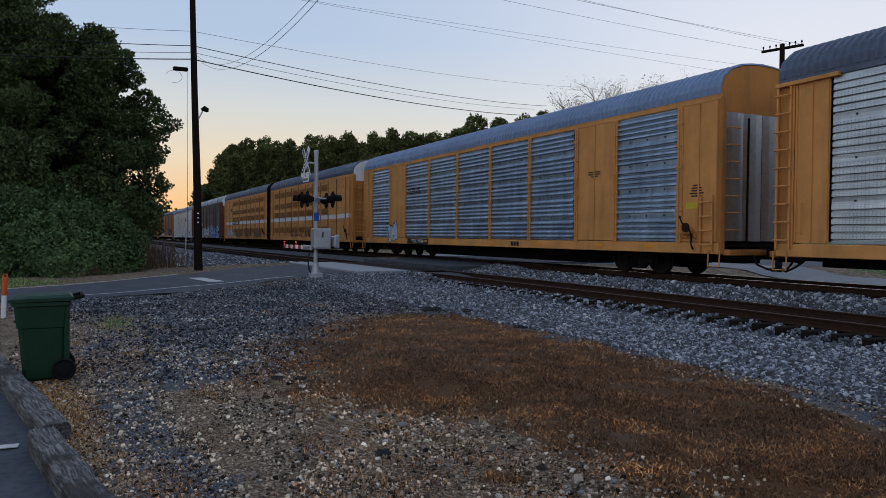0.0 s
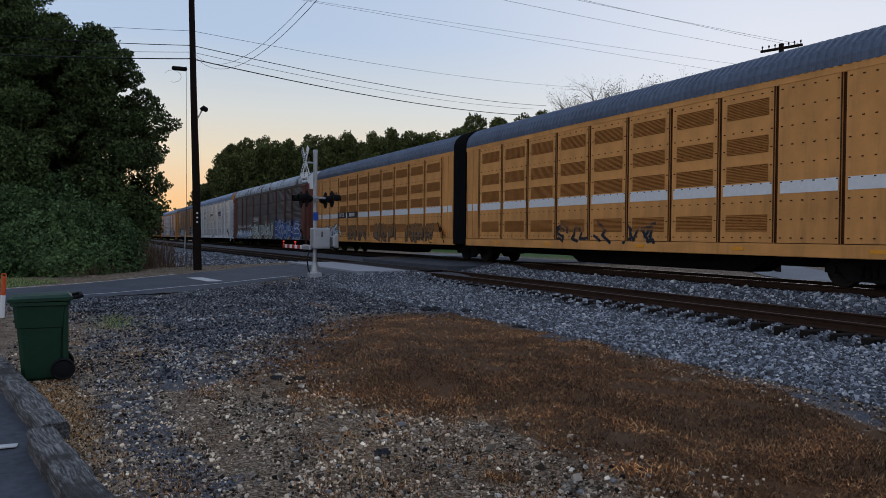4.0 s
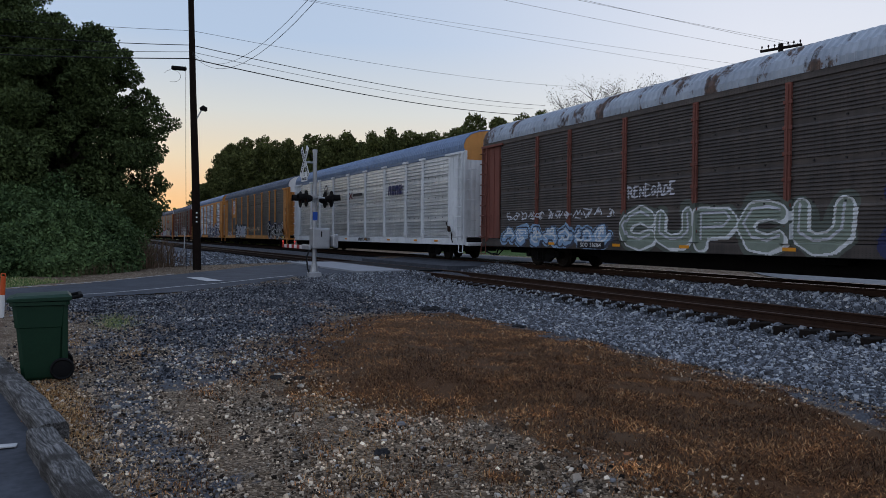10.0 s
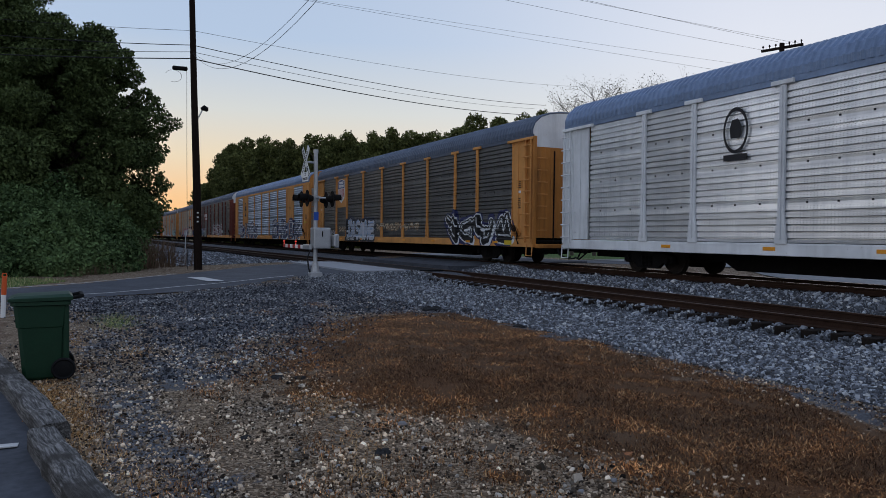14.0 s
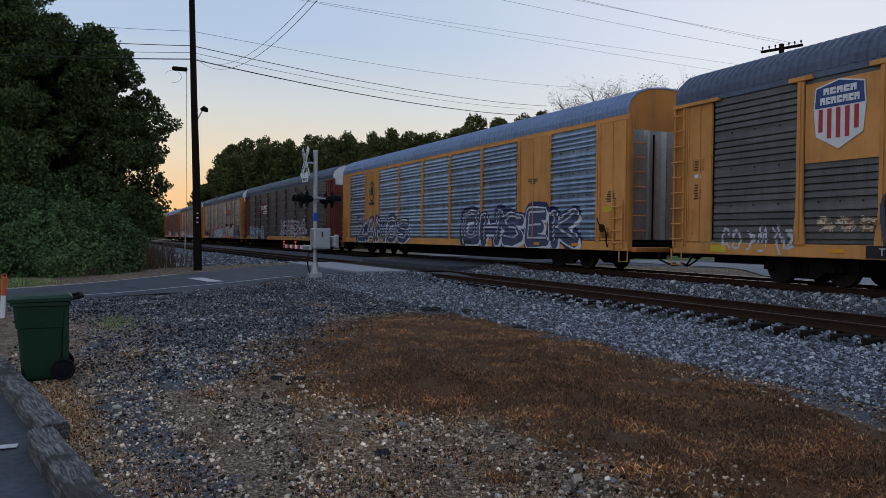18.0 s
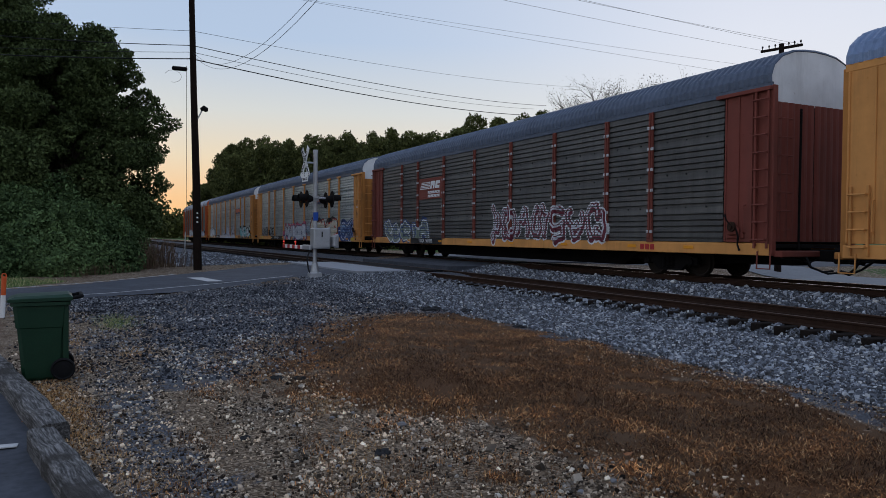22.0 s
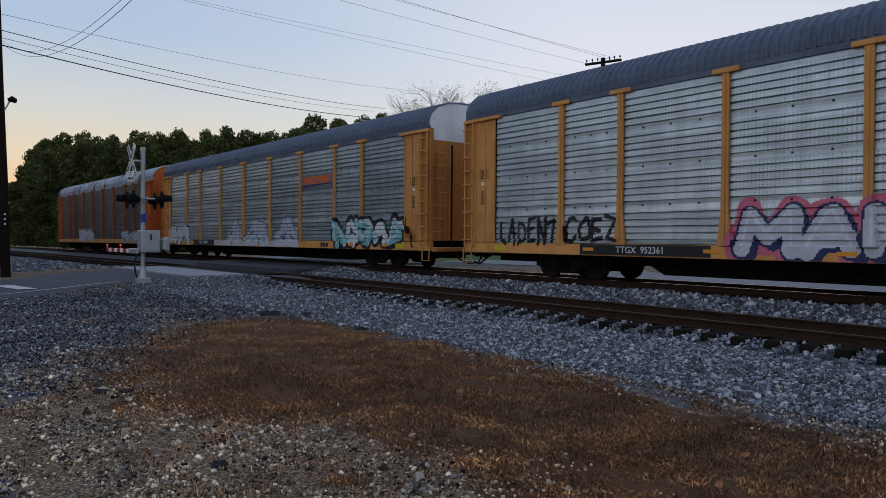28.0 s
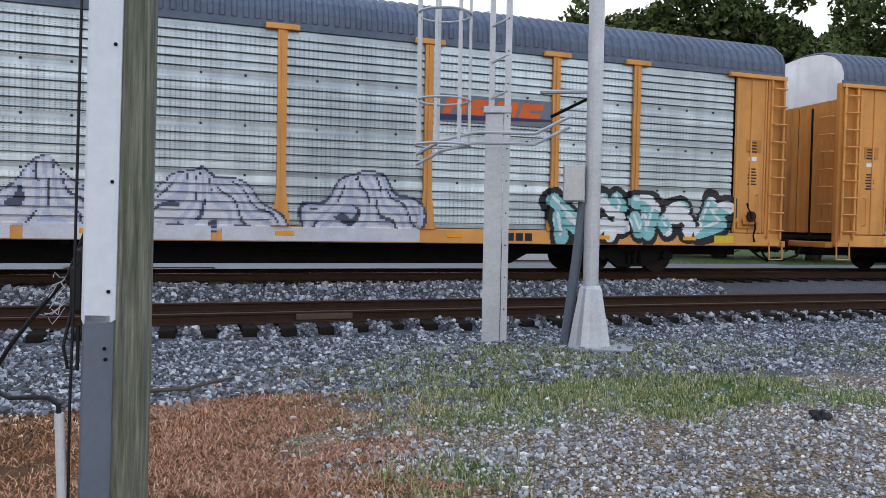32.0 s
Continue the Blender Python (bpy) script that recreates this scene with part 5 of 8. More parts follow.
def tag_paint(car, *a, **kw):
    st, bays, posts = CAR_BAYS[car]
    return graffiti(car, st, bays, posts, *a, **kw)


I_ = INK
tag_paint(car_b, -9.9, -8.7, 0.8, 1.9, 2, (I_["black"], I_["white"], I_["sky"]), 3, 0.12, "white and pale blue spray paint", step=0.025)
for i in range(4):
    tag_paint(car_d, -8.6 + i * 4.6, -5.2 + i * 4.6, 0.82, 1.8, 5 + i % 2, (I_["black"], I_["smoke"], I_["umber"]) if i else (I_["black"], I_["white"], I_["sky"]), 11 + i, 0.085, "dark spray paint lettering", step=0.025, drop=0.06 if i else 0.03)
tag_paint(car_c, -4, 2, 0.9, 1.7, 5, (I_["grey"], I_["black"], I_["black"]), 19, 0.05, "dark spray paint scrawl", step=0.025)
tag_paint(car_e, 4.0, 12.2, 0.8, 2.35, 4, (I_["sky"], I_["blue_mid"], I_["silver"]), 21, 0.26, "large blue spray paint lettering", cloud=I_["navy"], word="KNAB", step=0.025, drop=0.14)
tag_paint(car_e, -4.7, 3.2, 0.8, 2.15, 5, (I_["white"], I_["sage"], I_["silver"]), 22, 0.2, "sage green spray paint lettering", cloud=I_["sage_dark"], word="CUPCU", step=0.025, drop=0.1)
tag_paint(car_e, -12.2, -5.2, 0.74, 1.55, 7, (I_["steel"], I_["sky"], I_["white"]), 23, 0.12, "pale blue spray paint lettering", cloud=I_["sky"], step=0.025, drop=0.1)
tag_paint(car_e, -12.0, -5.0, 1.75, 2.1, 12, (I_["silver"], I_["silver"], I_["silver"]), 24, 0.018, "thin pale scrawl", step=0.03)
tag_paint(car_e, -4.4, -2.3, 2.35, 2.75, 8, (I_["silver"], I_["silver"], I_["silver"]), 25, 0.02, "thin pale scrawled writing", word="RENEGADE", step=0.025)
tag_paint(car_g, -7.3, -2.75, 0.8, 2.15, 6, (I_["black"], I_["silver"], I_["sky"]), 31, 0.17, "silver block letters with black shadows", word="DISONE", step=0.03, drop=0.15, cloud=I_["steel"])
tag_paint(car_g, -12.2, -9.7, 0.8, 1.5, 6, (I_["silver"], I_["silver"], I_["silver"]), 34, 0.02, "thin white outlined letters", step=0.03)
tag_paint(car_g, 6.4, 12.6, 0.78, 2.2, 4, (I_["white"], I_["black"], I_["white"]), 32, 0.2, "black and white angular spray paint", cloud=I_["navy"], step=0.025, drop=0.12)
tag_paint(car_g, -2.4, 3.6, 1.35, 1.85, 9, (I_["cream"], I_["umber"], I_["cream"]), 33, 0.05, "thin tan flames of spray paint", step=0.03)
tag_paint(car_g, -9.2, -7.6, 1.3, 1.7, 3, (I_["cream"], I_["umber"], I_["cream"]), 35, 0.05, "thin tan flames of spray paint", step=0.03)
tag_paint(car_h, -11.2, -3.2, 0.75, 2.15, 5, (I_["white"], I_["violet"], I_["silver"]), 41, 0.19, "violet letters with white edges", cloud=I_["navy"], word="ZANOS", step=0.025, drop=0.12)
tag_paint(car_h, 2.7, 11.4, 0.72, 2.3, 5, (I_["white"], I_["violet"], I_["silver"]), 42, 0.23, "large violet letters with white edges", cloud=I_["navy"], word="OHSEK", step=0.025, drop=0.14)
tag_paint(car_i, -12.2, -6.2, 0.75, 1.9, 5, (I_["white"], I_["sage"], I_["blue"]), 51, 0.15, "sage and blue spray paint lettering", cloud=I_["blue"], step=0.025, drop=0.08)
tag_paint(car_i, -0.4, 7.6, 0.85, 2.55, 7, (I_["white"], I_["maroon"], I_["silver"]), 52, 0.13, "maroon letters with white edges", step=0.025)
tag_paint(car_j, -12.3, -9.8, 0.98, 1.75, 6, (I_["black"], I_["black"], I_["black"]), 61, 0.045, "black scrawled letters", step=0.022, word="LADEN7")
tag_paint(car_j, -9.5, -7.6, 1.05, 1.8, 4, (I_["black"], I_["black"], I_["black"]), 62, 0.045, "black scrawled letters", step=0.022, word="COEZ")
tag_paint(car_j, -4.3, 2.0, 0.76, 1.95, 5, (I_["navy"], I_["silver"], I_["white"]), 63, 0.2, "silver letters with navy shadows on a pink cloud", cloud=I_["pink"], word="MAKER", step=0.03, drop=0.15)
tag_paint(car_j, 1.75, 2.85, 1.3, 1.8, 3, (I_["navy"], I_["sky"], I_["white"]), 66, 0.055, "small pale blue letters", word="KPG", step=0.022)
tag_paint(car_j, 3.1, 9.3, 0.74, 2.2, 5, (I_["red"], I_["cream"], I_["white"]), 64, 0.23, "cream bubble letters with red and black edges", cloud=I_["black"], word="STAMP", step=0.03, drop=0.14)
tag_paint(car_j, 9.9, 12.2, 0.8, 2.3, 2, (I_["white"], I_["blue"], I_["sky"]), 65, 0.24, "blue and white spray paint", cloud=I_["blue"], step=0.025)
tag_paint(car_k, -12.9, -9.3, 0.74, 2.0, 4, (I_["black"], I_["white"], I_["silver"]), 71, 0.2, "white bubble letters with black edges", step=0.03, drop=0.06)
tag_paint(car_k, -3.6, -1.6, 0.95, 2.25, 1, (I_["steel"], I_["lav"], I_["silver"]), 72, 0.16, "pale lavender peaks of spray paint", shape="peaks", step=0.04)
tag_paint(car_k, -1.4, 1.5, 0.95, 2.3, 1, (I_["steel"], I_["lav"], I_["silver"]), 73, 0.16, "pale lavender peaks of spray paint", shape="peaks", step=0.04)
tag_paint(car_k, 1.9, 4.5, 0.95, 2.35, 1, (I_["steel"], I_["lav"], I_["silver"]), 74, 0.16, "pale lavender peaks of spray paint", shape="peaks", step=0.04)
tag_paint(car_k, 7.4, 12.35, 0.75, 1.95, 5, (I_["black"], I_["teal"], I_["white"]), 75, 0.16, "teal and white spray paint lettering", step=0.025, two=True, cloud=I_["black"], drop=0.08)
tag_paint(car_l, -6.0, -1.2, 0.78, 2.0, 4, (I_["grey"], I_["silver"], I_["white"]), 81, 0.28, "grey block letters")
tag_paint(car_l, 6.5, 11.5, 0.78, 1.7, 5, (I_["grey"], I_["lav"], I_["white"]), 82, 0.16, "pale spray paint lettering")

for x0, x1 in ((-7.0, -3.2), (-3.0, 0.2), (0.4, 4.4)):
    plaque(car_k, x0, x1, 0.71, 0.985, INK["silver"], "silver spray paint on the sill", -HALFW - 0.008, "sprayed_sill")
# signs, numbers and stencils
number(car_d, "BTTX", -5.9, -4.25, 2.38, 0.34)
number(car_d, "880048", -4.05, -2.2, 2.38, 0.34)
number(car_e, "SOO  516364", -7.0, -5.5, 0.84, 0.2)
number(car_b, "TTGX  997384", -7.2, -4.6, 0.84, 0.24)
for q in range(3):
    plaque(car_d, -7.1 + q * 0.38, -6.82 + q * 0.38, 3.62, 3.95, M["salmon"], "", -HALFW - 0.014, "sign_bar")
number(car_j, "TTGX  952361", -8.9, -4.9, 0.85, 0.24)
number(car_k, "TTGX  974711", -8.6, -5.4, 0.85, 0.24)
number(car_i, "TTGX  981015", -8.4, -4.7, 0.85, 0.26)
number(car_g, "TTGX  985807", -7.9, -5.8, 0.85, 0.24)
number(car_f, "WRWK 410039", 0.0, 2.7, 0.85, 0.3, plate=False)
for c in (car_g, car_j, car_k, car_l):
    warning_boxes(c, 1), warning_boxes(c, -1)
for c in (car_a, car_b, car_h):
    stencils(c, 13.1, 2.6, 5, 0.6)
    stencils(c, 8.5, 3.3, 3, 0.7)
    plaque(c, 12.7, 13.3, 1.95, 2.12, M["placard"], "", -HALFW - 0.004, "placard")
def sign_blocks(car, x0, x1, z0, z1, n_, slant, material, y):
    """A row of leaning blocks, each with a slit and a bite, standing for a maker's mark."""
    w_ = (x1 - x0) / n_
    for q in range(n_):
        a, b, h_ = x0 + q * w_, x0 + (q + 0.86) * w_, z1 - z0
        up_ = [(0, 0), (1, 0), (1, 0.38), (0.45, 0.38), (0.45, 0.58), (1, 0.58), (1, 1), (0, 1)] if q % 2 else [(0, 0), (0.36, 0), (0.36, 0.42), (0.64, 0.42), (0.64, 0), (1, 0), (1, 1), (0, 1)]
        part("sign_bar", Geo().prism([(a + f * (b - a) + slant * g_ * h_, z0 + g_ * h_) for f, g_ in up_], 0.005, pose(0, y, 0)), material, car)


for c in (car_j, car_k):
    plaque(c, 4.68, 7.42, 3.28, 3.86, spray("slate_band", (0.13, 0.145, 0.17)), "grey painted band behind a railway's sign", -HALFW - 0.012, "sign_band")
    sign_blocks(c, 4.85, 7.2, 3.45, 3.78, 4, 0.35, INK["orange"], -HALFW - 0.02)
    part("sign_wedge", Geo().prism([(4.7, 3.3), (7.42, 3.41), (7.42, 3.46), (4.8, 3.43)], 0.004, pose(0, -HALFW - 0.022, 0)), INK["navy"], c)
plaque(car_i, -7.4, -4.7, 2.92, 3.95, M["oxide"], "red railway sign with white bars", -HALFW - 0.012, "sign")
for q in range(5):
    part("sign_bar", Geo().prism([(-7.25 + 0.05 * q, 3.42 + q * 0.075), (-6.1 + 0.02 * q, 3.42 + q * 0.075), (-6.1 + 0.02 * q, 3.46 + q * 0.075), (-7.23 + 0.05 * q, 3.46 + q * 0.075)], 0.005, pose(0, -HALFW - 0.02, 0)), M["white_ink"], car_i)
sign_blocks(car_i, -6.05, -4.95, 3.42, 3.78, 2, 0.3, M["white_ink"], -HALFW - 0.02)
sign_blocks(car_i, -6.3, -4.95, 3.18, 3.31, 7, 0.0, M["white_ink"], -HALFW - 0.02)
sign_blocks(car_i, -6.3, -4.95, 3.0, 3.13, 8, 0.0, M["white_ink"], -HALFW - 0.02)
for x in (-9.55,):
    plaque(car_g, x + 0.05, x + 1.97, 2.9, 4.75, M["yellow"], "yellow plate that carries a shield sign", -HALFW - 0.004, "sign_plate")
part("shield", Geo().prism([(-0.52, 0.6), (0, 0.72), (0.52, 0.6), (0.56, 0.15), (0.5, -0.45), (0, -0.75), (-0.5, -0.45), (-0.56, 0.15)], 0.01, pose(-8.6, -HALFW - 0.035, 3.97) @ Matrix.Diagonal((1.18, 1, 1.07, 1))), M["white_ink"], car_g, "white shield with blue head and red stripes")
part("shield_head", Geo().prism([(-0.5, 0.57), (0, 0.69), (0.5, 0.57), (0.53, 0.15), (-0.53, 0.15)], 0.004, pose(-8.6, -HALFW - 0.04, 3.97) @ Matrix.Diagonal((1.18, 1, 1.07, 1))), INK["blue"], car_g)
sign_blocks(car_g, -9.0, -8.15, 4.42, 4.57, 5, 0.0, M["white_ink"], -HALFW - 0.046)
sign_blocks(car_g, -9.08, -8.08, 4.2, 4.36, 7, 0.0, M["white_ink"], -HALFW - 0.046)
for q in range(5):
    plaque(car_g, -9.12 + q * 0.225, -9.01 + q * 0.225, 3.42 if 0 < q < 4 else 3.58, 4.1, INK["red"], "", -HALFW - 0.038, "shield_stripe")
for c, x, zc, mt in ((car_h, -8.57, 3.68, "ink"), (car_f, -6.0, 3.92, "ink")):
    part("emblem_ring", Geo().loft([[(x + 0.42 * k1 * math.cos(a), -HALFW - 0.045, zc + 0.6 * k1 * math.sin(a)) for a in np.linspace(0, 2 * math.pi, 32, endpoint=False)] for k1 in (0.84, 1.0)], True), M[mt], c, "dark oval emblem")
    part("emblem_shape", Geo().prism([(-0.16, -0.2), (0.16, -0.2), (0.2, 0.1), (0.08, 0.3), (-0.12, 0.28), (-0.2, 0.05)], 0.004, pose(x, -HALFW - 0.047, zc)), M[mt], c)
    plaque(c, x - 0.4, x + 0.4, zc - 0.78, zc - 0.62, M[mt], "", -HALFW - 0.042, "emblem_bar")
sign_blocks(car_f, 5.2, 7.1, 3.3, 3.82, 4, 0.12, INK["navy"], -HALFW - 0.05)
for sgn in (1, -1):
    part("sign_bar", Geo().box(-0.35, 0.35, -0.006, 0, -0.05, 0.05, 0, pose(-0.95, -HALFW - 0.045, 3.55, 0, 33 * sgn, 0)), INK["maroon"], car_f)
plaque(car_f, -0.55, 1.1, 3.5, 3.66, M["ink"], "", -HALFW - 0.045, "sign_bar")
for q in range(3):
    plaque(car_b, -7.2 + q * 0.55, -6.75 + q * 0.55, 3.4, 3.62, M["ink"], "", -HALFW - 0.014, "sign_bar")
plaque(car_b, -7.25, -5.6, 3.3, 3.34, M["ink"], "", -HALFW - 0.014, "sign_bar")
for c, x in ((car_b, 3.2), (car_h, 3.0), (car_j, 9.0), (car_k, 6.4), (car_i, 9.2)):
    for q in range(3):
        plaque(c, x + q * 0.22, x + 0.17 + q * 0.22, 0.76, 0.93, M["ink"] if c is not car_i else INK["red"], "", -HALFW - 0.012, "sign_bar")
SPEED = ([0, 3, 6, 9, 12, 15, 18, 21, 24, 27, 29, 30, 31, 32], [9.17, 9.17, 9.08, 9.0, 8.84, 8.86, 8.87, 8.79, 8.73, 8.56, 8.85, 8.95, 8.82, 8.45])


def gone(t):
    """Metres that the train has run by t seconds."""
    g = np.linspace(0, t, 200)
    s = np.interp(g, *SPEED)
    return float(((s[1:] + s[:-1]) / 2 * np.diff(g)).sum())


def car_pose(u):
    a, b = Vector(on_track(u - 9.95, FAR_OFF)), Vector(on_track(u + 9.95, FAR_OFF))
    d = b - a
    return Matrix.Translation((a + b) / 2) @ Euler((0, -math.atan2(d.z, math.hypot(d.x, d.y)), math.atan2(d.y, d.x))).to_matrix().to_4x4()


MOVES = []
for u0, car in TRAIN:
    car.matrix_basis = car_pose(u0)
    MOVES.append((car, [(t, car_pose(u0 + gone(t))) for t in range(0, 33)]))
ROLL = [(k / 15, gone(k / 15) / 0.42) for k in range(0, 481)]
for w in wheels:
    at_ = Matrix.Translation(w.matrix_basis.translation)
    MOVES.append((w, [(t, at_ @ Matrix.Rotation(a, 4, "Y")) for t, a in ROLL]))


# ---- things that stand about ----
def gz1(x, y):
    return float(local_z(np.array(float(x)), np.array(float(y))))


M["pole_wood"] = plain("dark_pole_wood", (0.016, 0.011, 0.009), 0.95, 0, 6, 0.4, 0.5, 0.05)
n = Nodes("weathered_green_wood")
grain = n.noise(5.0, 6, 0.7, stretch=(9, 9, 0.35))
c = n.ramp(grain, [(0.28, (0.03, 0.032, 0.024)), (0.5, (0.12, 0.125, 0.095)), (0.74, (0.3, 0.29, 0.23))])
c = n.mix(n.ramp(n.noise(1.2, 4), [(0.45, (0, 0, 0)), (0.7, (0.5, 0.5, 0.5))]), c, (0.05, 0.07, 0.035))
n.bump(grain, 0.8, 0.01)
M["green_wood"] = n.set(c, 0.9)
n = Nodes("old_grey_timber")
grain = n.noise(9.0, 8, 0.72, stretch=(0.45, 6, 6))
n.bump(grain, 0.9, 0.02)
c = n.ramp(grain, [(0.38, (0.008, 0.007, 0.007)), (0.5, (0.085, 0.082, 0.08)), (0.66, (0.3, 0.29, 0.285))])
c = n.mix(n.ramp(n.noise(0.9, 5, 0.7), [(0.52, (0, 0, 0)), (0.6, (0.85, 0.85, 0.85))]), c, (0.022, 0.018, 0.015))
M["timber"] = n.set(c, 0.92)
M["alu"] = plain("dull_aluminium", (0.42, 0.43, 0.45), 0.45, 0.6, 4, 0.15, 0.08)
M["galv"] = plain("galvanised_steel", (0.45, 0.47, 0.5), 0.5, 0.5, 3, 0.18, 0.08)
M["grey_plastic"] = plain("grey_plastic_guard", (0.115, 0.135, 0.17), 0.5, 0, 3, 0.12, 0.05)
M["white_plastic"] = plain("white_plastic_guard", (0.62, 0.66, 0.71), 0.45, 0, 2.5, 0.08, 0.05)
M["pipe"] = plain("pale_grey_conduit", (0.5, 0.51, 0.52), 0.5, 0, 5, 0.12, 0.05)
M["sign_white"] = plain("reflective_white_sheet", (0.75, 0.75, 0.75), 0.5, 0, 8, 0.08, 0.0)
M["bin_green"] = plain("dark_green_plastic", (0.006, 0.036, 0.017), 0.5, 0, 5, 0.2, 0.05)
M["orange_plastic"] = plain("orange_plastic", (0.62, 0.1, 0.025), 0.5, 0, 5, 0.15, 0.05)
M["cable"] = plain("black_cable", (0.01, 0.01, 0.011), 0.6, 0, 5, 0.2, 0.0)
M["red_stripe"] = plain("red_reflective_tape", (0.4, 0.02, 0.02), 0.5, 0, 6, 0.15, 0.0)
M["blue_sign"] = plain("blue_sign_sheet", (0.02, 0.09, 0.42), 0.5, 0, 6, 0.1, 0.0)
n = Nodes("lit_red_lamp")
n.b.inputs["Emission Color"].default_value = (1.0, 0.08, 0.05, 1)
n.b.inputs["Emission Strength"].default_value = 0.5
M["red_lamp"] = n.set((0.3, 0.01, 0.01), 0.3)
n = Nodes("dark_lamp_glass")
M["lamp_glass"] = n.set((0.05, 0.008, 0.008), 0.15)

# utility pole with its lamp arm, splice box and down lead
UP = Vector((-35.16, 3.08, 0))
up = thing("utility_pole", "dark weathered wooden utility pole beside the road", "utility pole", pose(UP.x, UP.y, gz1(UP.x, UP.y) - 0.05))
part("shaft", Geo().tube([(0, 0.28, 0), (0.03, 0.2, 4), (0, 0.08, 8), (0, -0.02, 12), (0, -0.05, 15)], [0.19, 0.172, 0.145, 0.128, 0.12], 14), M["pole_wood"], up)
arm = part("lamp_arm", Geo().tube([(0, 0.15, 6.7), (0.1, 0.3, 7.0), (0.12, 0.42, 7.25)], 0.03, 8), M["alu"], up)
part("lamp_head", Geo().tube([(0.12, 0.36, 7.3), (0.14, 0.5, 7.36), (0.15, 0.6, 7.3), (0.15, 0.64, 7.22)], [0.06, 0.13, 0.12, 0.05], 10), M["black"], arm)
part("splice_box", Geo().box(-0.09, 0.09, -0.85, -0.2, 8.98, 9.16, 0.05), M["black"], up)
part("down_lead", Geo().tube([(0.02, -0.24, 9.2), (0.0, -0.22, 5), (0.0, -0.18, 0.1)], 0.01, 6), M["cable"], up)
for z in (3.1, 3.3, 3.5):
    part("pole_tag", Geo().box(0.17, 0.2, 0.2, 0.27, z - 0.9, z - 0.84), M["white_ink"], up)
part("loop_lead", Geo().tube([(0, -0.8 + 0.35 * math.sin(a), 8.98 - 0.3 * (1 - math.cos(a)) * 0.9) for a in np.linspace(-1.2, 3.4, 12)], 0.007, 5), M["cable"], up)


def aim(t_yaw, px_yaw, px_pitch, dist):
    """Place at a heading (degrees left of +y), an elevation and a level distance from the eye."""
    a = radians(px_yaw)
    return Vector((-math.sin(a) * dist, math.cos(a) * dist, EYE + math.tan(radians(px_pitch)) * dist))


def wire(a, b, sag, r=0.012, label="black cable strung between utility poles", n_=24):
    a, b = Vector(a), Vector(b)
    pts = [a.lerp(b, i / n_) - Vector((0, 0, sag * 4 * (i / n_) * (1 - i / n_))) for i in range(n_ + 1)]
    return thing("overhead_cable", label, "cable", geo=Geo().tube(pts, r, 5), material=M["cable"], group="overhead cables")


# cables of the road's pole: past the trees, and over the tracks to a far pole
P0 = UP
for zl, left, right, r, sag in ((10.25, (-42, -14, 11.55), (-60.0, 40.8, 15.6), 0.009, 0.25), (9.6, (-42, -14, 10.85), (-60, 36.7, 13.5), 0.018, 0.3),
                           (9.3, (-42, -14, 9.95), (-59, 35.0, 12.9), 0.011, 0.25), (9.0, (-42, -14, 9.5), (-57.5, 33.5, 12.0), 0.026, 0.2)):
    wire((UP.x, UP.y, zl), left, sag, r)
    wire((UP.x, UP.y, zl), right, 0.45, r)
wire((UP.x, UP.y, 9.25), (-11.48, 3.48, 5.61), 1.2, 0.0065, "thin black service cable from the pole")
wire((UP.x, UP.y, 9.35), (-11.48, 3.36, 5.61), 1.1, 0.0055, "thin black service cable from the pole")

# telegraph pole beyond the train
TP = Vector((-26.7, 29.8, 0))
tp = thing("telegraph_pole", "old telegraph pole with one crossarm of insulators", "utility pole", pose(TP.x, TP.y, gz1(TP.x, TP.y) - 0.05, 0, 0, 20))
part("shaft", Geo().tube([(0, 0, 0), (0, 0, 11.25)], [0.17, 0.12], 10), M["pole_wood"], tp)
ca = part("crossarm", Geo().box(-1.0, 1.0, -0.06, 0.06, 10.97, 11.09, 0.01), M["pole_wood"], tp)
for x in (-0.92, -0.6, -0.3, 0.35, 0.62, 0.92):
    part("insulator", Geo().tube([(x, 0, 11.1), (x, 0, 11.17), (x, 0, 11.2), (x, 0, 11.28)], [0.02, 0.02, 0.05, 0.03], 8), M["black"], ca)
for dx, yaw_, up_, dist in ((-0.9, 74.2, 19.8, 27.5), (0.55, 74.2, 21.3, 25.4), (0.9, 74.2, 20.9, 25.9)):
    wire((TP.x + dx * 0.94, TP.y + dx * 0.34, 10.55), aim(0, yaw_, up_, dist), 0.1, 0.006, "thin bare wire of the telegraph line")
for z, b in ((8.94, (86.5, 18.0, 29.7)), (9.44, (86.5, 17.9, 29.7))):
    wire((TP.x, TP.y, z), aim(0, *b), 0.1, 0.005, "thin bare wire of the telegraph line")

# crossing signal: mast, crossed boards, two pairs of lamps, gate drive and lowered arm
MX, MY = -26.6, 6.62
mz = gz1(MX, MY)
sig = thing("crossing_signal", "grey level-crossing signal with crossed boards, lamps and a lowered gate", "crossing signal", pose(MX, MY, mz))
part("mast", Geo().tube([(0, 0, 0), (0, 0, 4.55)], 0.075, 14).tube([(0, 0, 4.5), (0, 0, 4.62)], 0.09, 14), M["alu"], sig)
part("base", Geo().box(-0.22, 0.22, -0.22, 0.22, -0.1, 0.16, 0.03).tube([(0, 0, 0.1), (0, 0, 0.5)], [0.17, 0.1], 12), M["alu"], sig)
cb = part("crossed_boards", Geo().tube([(0, 0, 0), (0, 0.36, 0)], 0.035, 8), M["alu"], sig, "", pose(0.0, -0.38, 4.15, 0, 0, 7))
